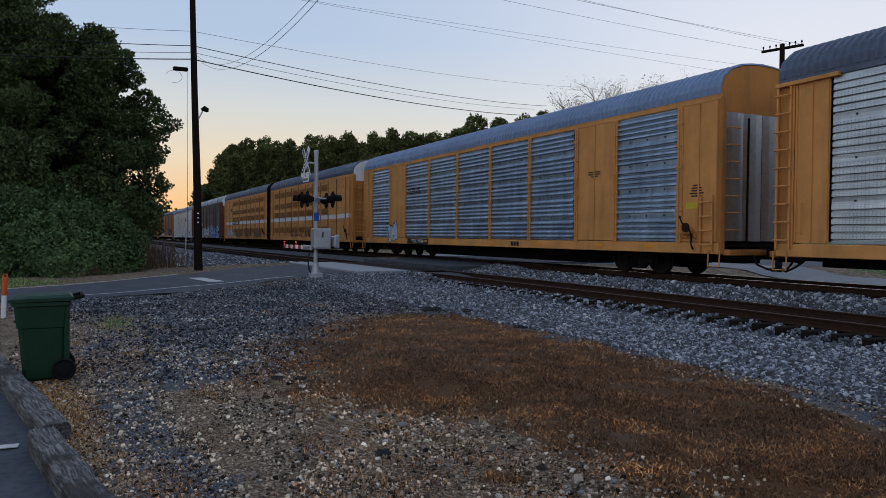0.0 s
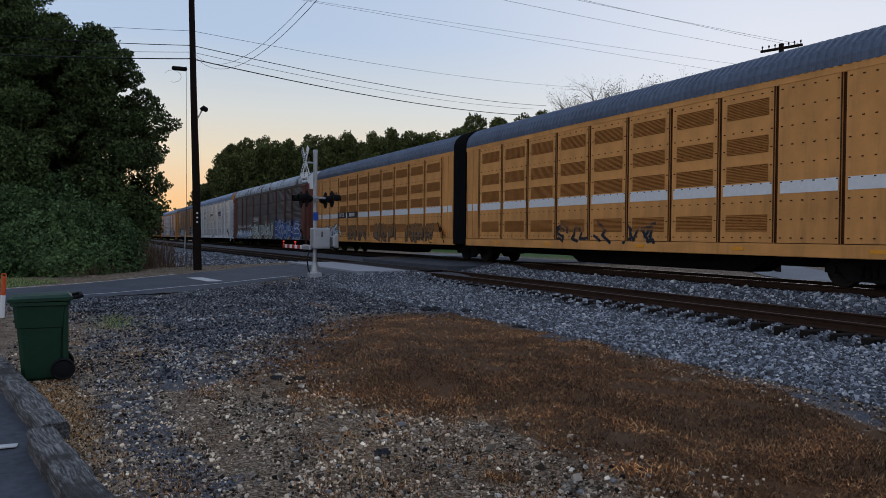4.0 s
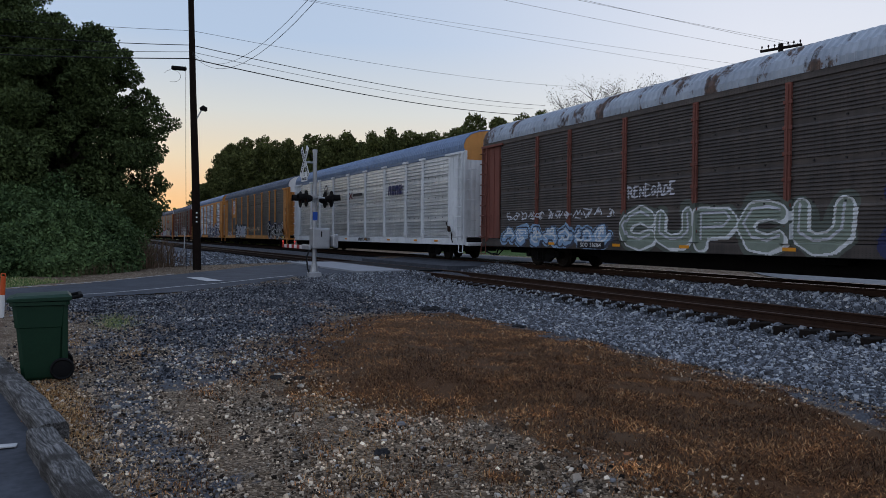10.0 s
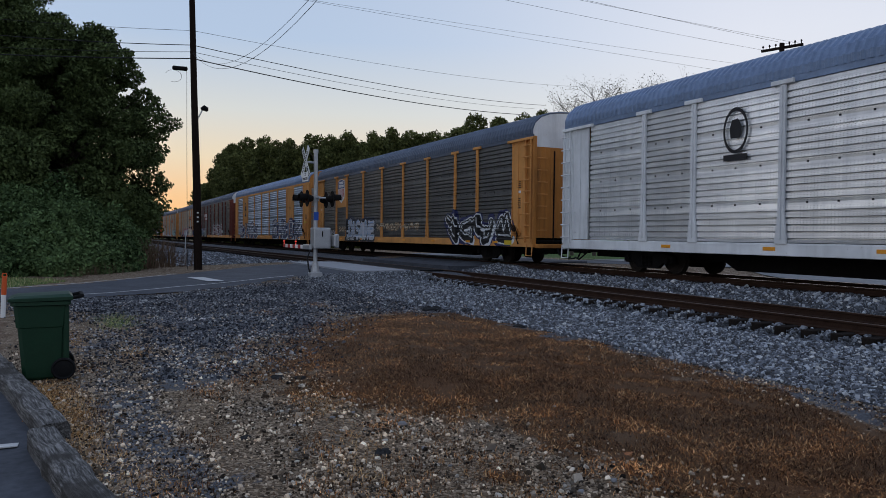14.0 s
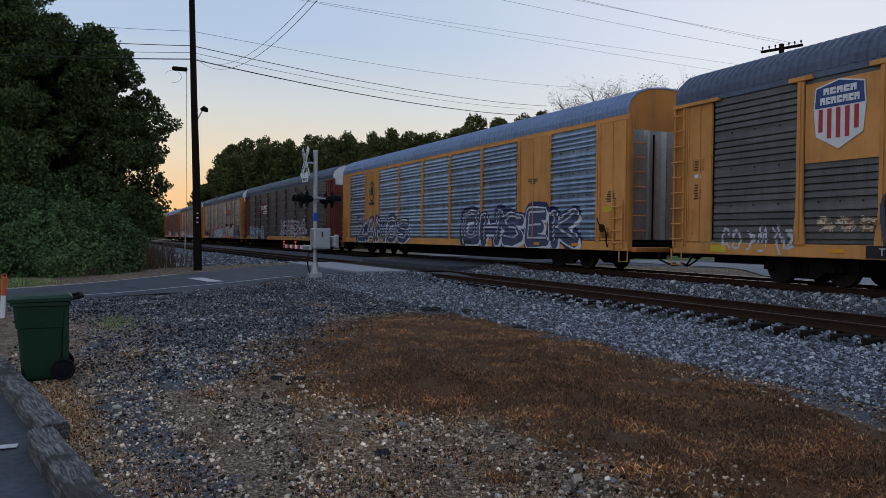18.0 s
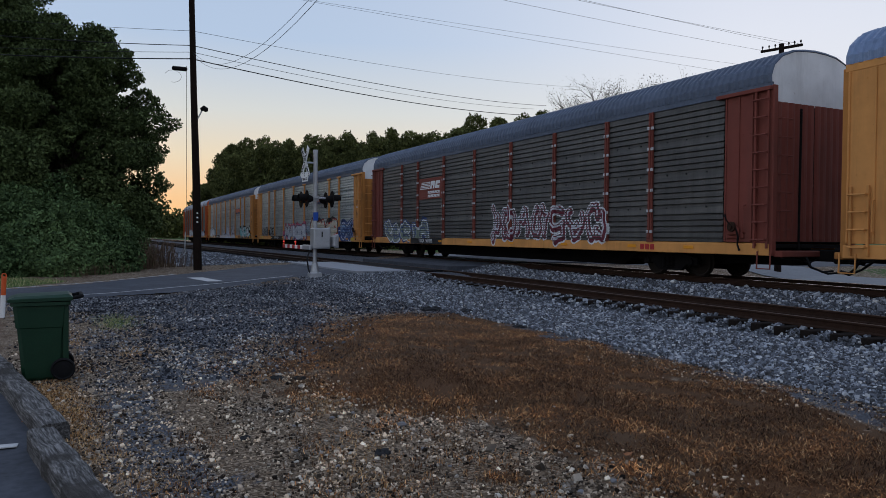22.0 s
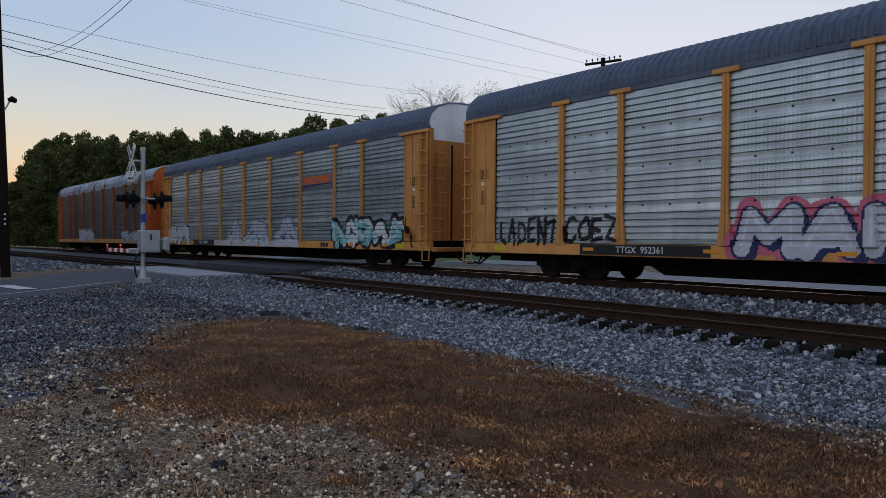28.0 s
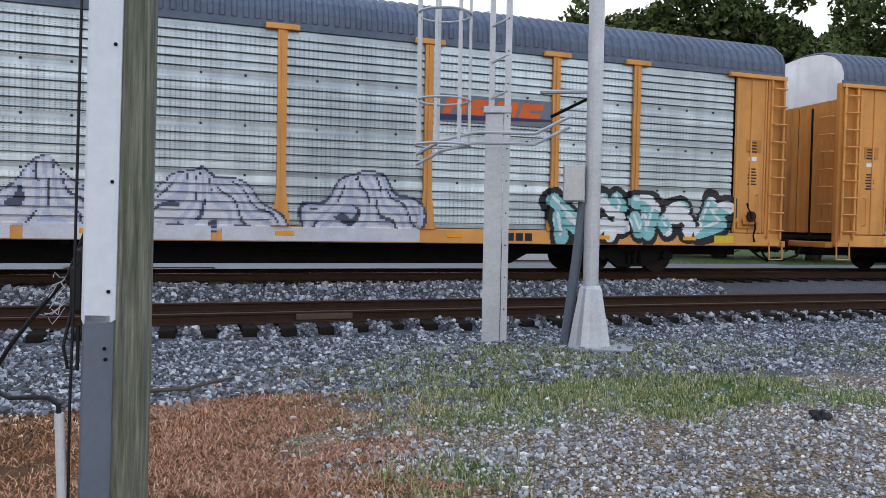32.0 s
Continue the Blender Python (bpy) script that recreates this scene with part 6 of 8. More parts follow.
for sgn, txt in ((1, "RAILROAD"), (-1, "CROSSING")):
    bl = part("board", Geo().box(-0.63, 0.63, -0.006 * (1 + sgn), 0.006, -0.115, 0.115, 0.003), M["sign_white"], cb, "white board with black letters", pose(0, -0.012 * sgn, 0, 0, -55 * sgn, 0))
    if sgn == 1:
        me_ = letters("lettering", txt, 0.19, M["ink"], cb, pose(0, -0.032, 0) @ Matrix.Rotation(radians(-55), 4, "Y") @ Matrix.Rotation(math.pi / 2, 4, "X"))
    else:
        for q, word in ((-0.42, "CROS"), (0.42, "SING")):
            letters("lettering", word, 0.19, M["ink"], cb, pose(0, 0.0, 0) @ Matrix.Rotation(radians(55), 4, "Y") @ Matrix.Translation((q, 0, 0)) @ Matrix.Rotation(math.pi / 2, 4, "X"))
tr = part("track_plate", Geo().box(-0.3, 0.3, -0.01, 0.0, -0.17, 0.17, 0.004), M["sign_white"], sig, "white plate with black letters", pose(0.0, -0.38, 3.62, 0, 0, 7))
letters("lettering", "2", 0.17, M["ink"], tr, pose(0, -0.016, 0.08) @ Matrix.Rotation(math.pi / 2, 4, "X"))
letters("lettering", "TRACKS", 0.13, M["ink"], tr, pose(0, -0.016, -0.08) @ Matrix.Rotation(math.pi / 2, 4, "X"))
part("lamp_crossarm", Geo().tube([(-0.62, 0, 2.85), (0.62, 0, 2.85)], 0.04, 8).tube([(0, -0.5, 2.87), (0, 0.55, 2.87)], 0.03, 8).tube([(0, 0, 2.75), (0, 0, 2.95)], 0.12, 12), M["alu"], sig)


def flasher(x, y, d):
    """Round dark lamp with a background disc and a hood, facing d along y."""
    g = Geo()
    g.disc((x, y, 2.82), (0, 1, 0), 0.3, 0.02, 24)
    l = part("flasher", g, M["black"], sig, "black round warning lamp with hood")
    part("housing", Geo().tube([(x, y - d * 0.22, 2.82), (x, y - d * 0.12, 2.82), (x, y, 2.82)], [0.08, 0.13, 0.16], 14), M["black"], l)
    part("lens", Geo().disc((x, y + d * 0.015, 2.82), (0, 1, 0), 0.155, 0.02, 18), M["lamp_glass"], l)
    hood = [[(x + 0.17 * math.cos(a), y + d * w, 2.82 + 0.17 * math.sin(a)) for a in np.linspace(-0.3, math.pi + 0.3, 14)] for w in (0.0, 0.3)]
    part("hood", Geo().loft(hood, False), M["black"], l)


for x in (-0.45, 0.45):
    flasher(x, -0.42, -1)
    flasher(x, 0.5, 1)
part("blue_notice", Geo().box(0.075, 0.09, -0.09, 0.09, 2.05, 2.35), M["blue_sign"], sig, "small blue notice")
drive = part("gate_drive", Geo().box(-0.3, 0.3, -0.12, 0.5, 1.02, 1.78, 0.03), M["alu"], sig, "grey metal gate drive box")
part("drive_door", Geo().box(0.3, 0.32, -0.06, 0.44, 1.08, 1.72, 0.008), M["alu"], drive)
part("door_latch", Geo().box(0.32, 0.345, 0.16, 0.2, 1.45, 1.65, 0.005), M["black"], drive)
part("counterweight", Geo().box(-0.05, 0.55, 0.55, 0.66, 1.1, 1.5, 0.03).box(0.1, 0.35, 0.66, 0.8, 1.05, 1.55, 0.03), M["alu"], sig)
part("drive_cable", Geo().tube([(0, -0.15, 1.05), (0.05, -0.3, 0.7), (0.02, -0.25, 0.3), (0, -0.15, 0.05)], 0.03, 6), M["cable"], sig)
ga = part("gate_arm", Geo().box(-1.0, 0.1, -0.24, -0.14, 1.12, 1.3, 0.02), M["alu"], sig, "red and white striped gate arm", pose(0, 0, -0.14))
for i in range(8):
    x1 = -1.0 - i * 0.46
    part("arm_stripe", cached(("stripe", i % 2), lambda: Geo().box(-0.46, 0, -0.03, 0.03, -0.07, 0.07, 0.006).mesh("arm_stripe", M["red_stripe"] if i % 2 else M["sign_white"])), None, ga, "", pose(x1, -0.19, 1.2))
for x in (-2.4, -4.6):
    part("arm_lamp", Geo().tube([(x, -0.19, 1.27), (x, -0.19, 1.33)], 0.02, 6).disc((x, -0.19, 1.39), (1, 0, 0), 0.035, 0.05, 12), M["red_lamp"], ga, "lit red gate lamp")

# green wheeled bin
bz = gz1(-9.95, -0.8)
wb = thing("wheeled_bin", "dark green plastic wheeled bin with closed lid, on gravel", "bin", pose(-9.93, -0.79, bz, 0, 0, 4) @ Matrix.Diagonal((1, 1, 0.98, 1)))
rings = []
for z, hw, y0, y1 in ((0.0, 0.2, -0.2, 0.19), (0.03, 0.22, -0.22, 0.2), (0.45, 0.24, -0.255, 0.22), (0.62, 0.25, -0.27, 0.225), (0.63, 0.262, -0.285, 0.235), (0.88, 0.275, -0.31, 0.25), (0.89, 0.3, -0.34, 0.28), (0.93, 0.3, -0.34, 0.28)):
    c_ = 0.04
    rings.append([(-hw + c_, y0, z), (hw - c_, y0, z), (hw, y0 + c_, z), (hw, y1 - c_, z), (hw - c_, y1, z), (-hw + c_, y1, z), (-hw, y1 - c_, z), (-hw, y0 + c_, z)])
part("tub", Geo().loft(rings, True, True), M["bin_green"], wb)
part("lid", Geo().loft([[(-0.31, -0.36, 0.935), (0.31, -0.36, 0.935), (0.31, 0.3, 0.945), (-0.31, 0.3, 0.945)], [(-0.31, -0.36, 0.97), (0.31, -0.36, 0.97), (0.31, 0.3, 0.985), (-0.31, 0.3, 0.985)],
                      [(-0.26, -0.28, 1.0), (0.26, -0.28, 1.0), (0.26, 0.26, 1.02), (-0.26, 0.26, 1.02)]], True, True), M["bin_green"], wb)
part("handle", Geo().tube([(-0.24, 0.27, 0.96), (-0.24, 0.4, 0.99), (0.24, 0.4, 0.99), (0.24, 0.27, 0.96)], 0.022, 8), M["rubber"], wb)
part("rib", Geo().box(0.23, 0.26, 0.2, 0.26, 0.1, 0.9, 0.01), M["bin_green"], wb)
part("axle", Geo().tube([(-0.31, 0.2, 0.13), (0.31, 0.2, 0.13)], 0.012, 8), M["rubber"], wb)
for x in (-0.3, 0.3):
    wh = part("wheel", Geo().loft([[(x + w_, 0.2 + r_ * math.cos(a), 0.13 + r_ * math.sin(a)) for a in np.linspace(0, 2 * math.pi, 22, endpoint=False)] for w_, r_ in ((-0.035, 0.05), (-0.035, 0.115), (-0.02, 0.13), (0.02, 0.13), (0.035, 0.115), (0.02, 0.1), (0.03, 0.05), (0.03, 0.01))], True, True), M["rubber"], wb)

# old timbers along the parking place
for (x0, y0), (x1, y1), tilt in (((-11.2, -1.52), (-6.78, -0.46), 0), ((-6.62, -0.54), (-3.9, 0.09), 2)):
    d = Vector((x1 - x0, y1 - y0))
    g = Geo()
    L_ = d.length
    rr = np.random.default_rng(int(L_ * 100))
    rings = []
    for i in range(15):
        x = L_ * i / 14
        w_, h_ = 0.115 + rr.uniform(-0.01, 0.008), 0.16 + rr.uniform(-0.018, 0.01)
        rings.append([(x, -w_, -0.05), (x, -w_, h_ - 0.02), (x, -w_ + 0.025, h_), (x, w_ - 0.025, h_ + rr.uniform(-0.01, 0.01)), (x, w_, h_ - 0.03), (x, w_, -0.05)])
    g.loft(rings, True, True)
    thing("kerb_timber", "old cracked grey railway timber laid as a kerb", "kerb", Matrix.Translation((x0, y0, gz1(x0, y0) + 0.0)) @ Matrix.Rotation(math.atan2(d.y, d.x), 4, "Z"), group="kerb timbers", geo=g, material=M["timber"])
slab("parking_place", [(-12.0, -1.66), (-6.75, -0.46), (-4.0, 0.12), (1.0, 1.2), (9.0, 1.6), (9.0, -9.0), (-12.0, -9.0)], 0.12, 0.008, M["asphalt"], "dark worn asphalt of a parking place", "parking place")
thing("parking_line", "worn white parking line", "road marking", kind="structure", geo=Geo().box(-6.78, -6.68, -4.2, -0.72, -0.582, -0.574), material=M["white_paint"])

# delineator post
dz = gz1(-16.9, -2.07)
dl = thing("marker_post", "orange and white plastic marker post beside the road", "marker post", pose(-16.9, -2.07, dz))
part("lower_tube", Geo().tube([(0, 0, 0), (0, 0.015, 0.45)], 0.045, 12), M["sign_white"], dl)
part("upper_tube", Geo().tube([(0, 0.015, 0.45), (0, 0.03, 0.8), (0, 0.03, 0.82)], [0.047, 0.045, 0.03], 12), M["orange_plastic"], dl)
part("grip", Geo().tube([(0, -0.01, 0.81), (0, 0.0, 0.87), (0, 0.06, 0.87), (0, 0.07, 0.81)], 0.013, 6), M["orange_plastic"], dl)
thing("thin_post", "thin pale post beside the ballast", "post", pose(-40.5, 3.2, gz1(-40.5, 3.2)), geo=Geo().tube([(0, 0, 0), (0, 0.05, 1.75)], 0.03, 6), material=M["galv"])

# near pole with its cable guard
NP = Vector((-0.295, 3.8, 0))
nz = gz1(NP.x, NP.y)
np_ = thing("wooden_pole", "weathered greenish wooden pole with a plastic cable guard", "utility pole", pose(NP.x, NP.y, nz, 0, 1.3, 0))
rings, rr = [], np.random.default_rng(3)
for i in range(40):
    z = -0.1 + 9.0 * (i / 39) ** 1.3
    rings.append([((0.115 - 0.003 * z + 0.003 * math.sin(q * 5 + z * 2) + rr.uniform(-0.0015, 0.0015)) * math.cos(2 * math.pi * q / 28), (0.115 - 0.003 * z + 0.003 * math.sin(q * 3)) * math.sin(2 * math.pi * q / 28), z) for q in range(28)])
part("shaft", Geo().loft(rings, True, True), M["green_wood"], np_)


def guard(z0, z1, w, top_jag, material, label):
    """U-shaped cable guard on the pole's front left side."""
    g = Geo()
    rr = np.random.default_rng(int(z1 * 10))
    sec = [(-w, 0.06), (-w, -0.012), (-w + 0.014, -0.026), (w - 0.014, -0.026), (w, -0.012), (w, 0.06)]
    zs = [z0, z1]
    rings = [[(x, y, z0 + (0.012 * math.sin(i * 2.1) if top_jag else 0)) for i, (x, y) in enumerate(sec)], [(x, y, z1) for x, y in sec]]
    g.loft(rings, False)
    return part("cable_guard", g, material, np_, label, pose(-0.11, -0.09, 0, 0, 0, -10))


guard(-0.1, 1.25, 0.068, False, M["grey_plastic"], "dark grey lower cable guard")
guard(1.22, 8.5, 0.073, True, M["white_plastic"], "white upper cable guard with a ragged lower edge")
for z, dx in ((0.25, 0.04), (1.05, 0.035), (1.1, 0.03), (1.36, 0.04), (1.86, 0.045), (2.48, 0.045), (3.1, 0.04)):
    part("bolt", cached("bolt", lambda: Geo().tube([(0, 0, 0), (0, -0.008, 0)], 0.009, 6).mesh("bolt", M["black"])), None, np_, "", pose(-0.11 + dx, -0.125, z))
jb = part("cable_joint", Geo().box(-0.24, -0.175, -0.06, 0.03, 1.25, 1.48, 0.02).box(-0.22, -0.17, -0.05, 0.03, 1.45, 1.56, 0.02), M["cable"], np_, "black cable joint with loose wires")
part("loose_cable", Geo().tube([(-0.23, -0.04, 1.27), (-0.26, -0.05, 1.1), (-0.24, -0.05, 1.0), (-0.2, -0.05, 0.99), (-0.2, -0.05, 1.2)], 0.008, 6), M["cable"], np_)
part("riser_cable", Geo().tube([(-0.22, -0.06, -0.05), (-0.225, -0.07, 0.8), (-0.22, -0.06, 1.3), (-0.215, -0.05, 4), (-0.21, -0.04, 8)], 0.007, 6), M["cable"], np_)
rr = np.random.default_rng(8)
for i in range(9):
    pts = [(-0.26, -0.03, 1.42 - i * 0.018)]
    for k in range(4):
        pts.append((pts[-1][0] - rr.uniform(0.0, 0.035), pts[-1][1] + rr.uniform(-0.02, 0.02), pts[-1][2] + rr.uniform(-0.045, 0.03)))
    part("loose_wire", Geo().tube(pts, 0.0022, 4), M["alu"], jb)
pz = gz1(-0.55, 3.78)
cp = thing("cable_conduit", "short pale conduit with a black cable curling out of it", "conduit", pose(-0.545, 3.74, pz))
part("conduit", Geo().tube([(0.02, 0, -0.05), (0.0, 0, 0.8)], 0.021, 12), M["pipe"], cp)
part("black_cable", Geo().tube([(0, 0, 0.78), (-0.005, 0.0, 0.84), (-0.05, 0.02, 0.87), (-0.13, 0.05, 0.87), (-0.22, 0.1, 0.86), (-0.3, 0.2, 0.88), (-0.33, 0.35, 0.95), (-0.25, 0.3, 1.08), (-0.12, 0.22, 1.25), (0.02, 0.14, 1.42), (0.1, 0.06, 1.62)], 0.011, 8), M["cable"], cp)

# signal bridge leg with ladder cage, and the mast beside it
CX, CY = 4.14, 9.67
cz = gz1(CX, CY)
yaw = 22.0
col = thing("signal_bridge_leg", "grey steel column with punched angle, ladder cage and platform", "signal structure", pose(CX, CY, cz, 0, 0, -yaw))
part("column", Geo().box(-0.17, 0.08, -0.09, -0.075, -0.1, 3.3).box(-0.17, 0.08, 0.075, 0.09, -0.1, 3.3).box(-0.055, -0.035, -0.075, 0.075, -0.1, 3.3), M["galv"], col)
ang = part("punched_angle", Geo().box(0.09, 0.18, -0.115, -0.1, -0.1, 6.5).box(0.165, 0.18, -0.1, 0.0, -0.1, 6.5), M["galv"], col)
for i in range(14):
    part("punched_hole", cached("hole", lambda: Geo().disc((0, 0, 0), (0, 1, 0), 0.012, 0.004, 8).mesh("punched_hole", M["black"])), None, ang, "", pose(0.135, -0.117, 0.05 + i * 0.45))
part("upper_post", Geo().box(-0.13, -0.05, -0.06, 0.02, 3.3, 6.5), M["galv"], col)
for i in range(6):
    part("step", Geo().tube([(-0.1, -0.06, 3.45 + i * 0.5), (0.13, -0.11, 3.55 + i * 0.5)], 0.018, 6), M["galv"], col)
part("cap", Geo().box(-0.2, 0.19, -0.13, 0.13, 3.24, 3.34, 0.01), M["galv"], col)
for z in (2.92, 2.78):
    part("platform_rail", Geo().tube([(-1.1, -0.5, z - 0.3), (-0.75, -0.62, z - 0.12), (-0.3, -0.55, z), (0.5, -0.45, z), (0.95, -0.55, z + 0.22)], 0.022, 6), M["galv"], col)
hoops = part("ladder_cage", Geo().tube([(-0.75 + 0.36 * math.cos(a), -0.45 + 0.36 * math.sin(a), 3.35) for a in np.linspace(0, 2 * math.pi, 19)], 0.018, 6), M["galv"], col, "grey steel ladder cage")
for a in np.linspace(0, 2 * math.pi, 8)[:-1]:
    part("cage_bar", Geo().box(-0.02, 0.02, -0.006, 0.006, 2.75, 6.5), M["galv"], hoops, "", pose(-0.75 + 0.36 * math.cos(a), -0.45 + 0.36 * math.sin(a), 0))
for z in (2.75, 4.5, 5.6):
    part("cage_hoop", Geo().tube([(-0.75 + 0.37 * math.cos(a), -0.45 + 0.37 * math.sin(a), z) for a in np.linspace(0, 2 * math.pi, 19)], 0.018, 6), M["galv"], hoops)
SX, SY = 5.24, 8.9
sz = gz1(SX, SY)
sm_ = thing("signal_mast", "pale grey steel mast with flared base, equipment box and inclined brace", "signal structure", pose(SX, SY, sz, 0, 0, -30))
part("mast", Geo().tube([(0, 0, 0.7), (0, 0, 7)], 0.105, 18), M["galv"], sm_)
part("flared_base", Geo().loft([[(r_ * math.cos(a) * (1 if i % 2 else 0.86), r_ * math.sin(a) * (1 if i % 2 else 0.86), z) for i, a in enumerate(np.linspace(0, 2 * math.pi, 16, endpoint=False))] for z, r_ in ((0.02, 0.31), (0.06, 0.3), (0.82, 0.16), (0.86, 0.12))], True, True), M["galv"], sm_)
part("equipment_box", Geo().box(-0.4, -0.11, -0.12, 0.14, 2.0, 2.5, 0.02), M["alu"], sm_, "weathered grey equipment box")
part("brace", Geo().tube([(-0.12, 0.05, 2.0), (-0.2, 0.1, 1.2), (-0.34, 0.2, 0.0)], 0.07, 10), M["grey_plastic"], sm_)
part("clamp_arm", Geo().tube([(0, 0, 3.45), (-0.6, 0.25, 3.2)], 0.022, 6), M["black"], sm_)
part("rail_tie", Geo().tube([(0, 0, 3.5), (-0.75, 0.3, 3.56)], 0.03, 6), M["galv"], sm_)
part("footing", Geo().loft([[(x, y, z) for x, y in ((-0.2, -0.42), (0.55, -0.38), (0.6, 0.2), (-0.2, 0.25))] for z in (-0.1, 0.045)], True, True), M["concrete"], sm_, "cracked concrete footing")

# beyond the train: pale road, long low building, street pole
slab("far_road", [(-70, 26.5), (-40, 27.5), (0, 28.5), (60, 22), (60, 27), (0, 34), (-40, 33), (-70, 31.5)], 1.0, 0.04, M["far_concrete"], "pale concrete road beyond the tracks", "road")
M["pale_wall"] = plain("pale_painted_wall", (0.55, 0.55, 0.56), 0.8, 0, 1.2, 0.12, 0.1)
M["red_roof"] = plain("faded_red_sheet_roof", (0.36, 0.15, 0.13), 0.6, 0, 2, 0.2, 0.1)
hb = thing("low_building", "long low pale building with a faded red roof", "building", pose(-3.0, 36.0, -0.7, 0, 0, -6))
part("wall", Geo().box(-4, 24, 0, 0.25, 0, 2.35).box(-4, 24, 7.75, 8, 0, 2.35).box(-4, -3.75, 0.25, 7.75, 0, 2.35).box(23.75, 24, 0.25, 7.75, 0, 2.35), M["pale_wall"], hb)
part("fascia", Geo().box(-4.3, 24.3, -0.35, -0.25, 2.3, 2.6), M["sign_white"], hb)
part("roof", Geo().loft([[(x, -0.3, 2.5), (x, 4, 4.3), (x, 8.3, 2.5), (x, 8.3, 2.4), (x, 4, 4.15), (x, -0.3, 2.4)] for x in (-4.3, 24.3)], True, True), M["red_roof"], hb)
for x in (1, 8, 15, 21):
    wn_ = part("window", Geo().box(x - 0.7, x + 0.7, -0.03, 0.0, 1.0, 2.0, 0.01), M["sign_white"], hb)
    part("pane", Geo().box(x - 0.6, x + 0.6, -0.04, -0.03, 1.08, 1.92), M["lamp_glass"], wn_)
sp = thing("street_pole", "tall slim grey metal pole with a collar", "pole", pose(-4.1, 29.7, -0.62))
part("shaft", Geo().tube([(0, 0, 0), (0, 0, 7.3)], 0.11, 10), M["galv"], sp)
part("upper_shaft", Geo().tube([(0, 0, 7.3), (0.05, 0, 13)], 0.08, 10).tube([(0, 0, 7.95), (0, 0, 8.1)], 0.13, 10), M["galv"], sp)


# ---- plants ----
def leaf_material(name, dark, light):
    n = Nodes(name)
    isl = n.t.nodes.new("ShaderNodeNewGeometry").outputs["Random Per Island"]
    n.b.inputs["Subsurface Weight"].default_value = 0.0
    c = n.mix(0.5, n.ramp(isl, [(0.0, shade(dark, 0.7)), (0.7, light), (1.0, shade(light, 1.7))]), n.ramp(n.noise(0.35, 4), [(0.35, dark), (0.7, light)]))
    return n.set(c, 0.75, 0.0, 0.08)


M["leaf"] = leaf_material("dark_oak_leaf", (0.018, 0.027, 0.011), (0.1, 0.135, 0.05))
M["vine"] = leaf_material("creeper_leaf", (0.018, 0.038, 0.016), (0.125, 0.19, 0.075))
M["wood_far"] = leaf_material("roadside_leaf", (0.022, 0.032, 0.011), (0.13, 0.14, 0.046))
M["autumn"] = leaf_material("thin_autumn_leaf", (0.05, 0.048, 0.03), (0.13, 0.115, 0.07))
M["bark"] = plain("grey_brown_bark", (0.075, 0.06, 0.048), 0.95, 0, 8, 0.35, 0.7)
M["twig"] = plain("dry_twig", (0.13, 0.085, 0.055), 0.95, 0, 8, 0.35, 0.3)


def leaves_mesh(name, centres, size, rnd, material, droop=0.0, normals=None):
    """Many small folded leaves, two triangles each side of a crease."""
    n_ = len(centres)
    a = rnd.normal(size=(n_, 3))
    a[:, 2] -= droop
    a /= np.linalg.norm(a, axis=1)[:, None]
    b = rnd.normal(size=(n_, 3))
    if normals is not None:
        b = np.cross(normals + 0.5 * b, a)
    b -= a * (a * b).sum(1)[:, None]
    b /= np.linalg.norm(b, axis=1)[:, None] + 1e-9
    c = np.cross(a, b)
    s = (size * rnd.uniform(0.6, 1.35, n_))[:, None]
    P = np.stack([centres - a * s, centres + b * s * 0.55 + c * s * 0.18, centres + a * s, centres - b * s * 0.55 + c * s * 0.18], 1).reshape(-1, 3)
    i = np.arange(n_)[:, None] * 4
    F = np.concatenate([i + [[0, 1, 2]], i + [[0, 2, 3]]]).tolist()
    me = bpy.data.meshes.new(name)
    me.from_pydata(P.tolist(), [], F)
    me.materials.append(material)
    return me


def crown_points(blobs, per, rnd, shell=0.55):
    """Points in the outer shell of many overlapping clumps."""
    out = []
    for (x, y, z, r, h) in blobs:
        m = int(per * r * r)
        d = rnd.normal(size=(m, 3))
        d /= np.linalg.norm(d, axis=1)[:, None]
        q = shell + (1.08 - shell) * rnd.random(m) ** 0.7
        q *= 1 + 0.28 * np.sin(d[:, 0] * 5 + x * 3) * np.sin(d[:, 2] * 4 + z)
        out.append(np.stack([x + d[:, 0] * r * q, y + d[:, 1] * r * q, z + d[:, 2] * h * q], 1))
    return np.concatenate(out)


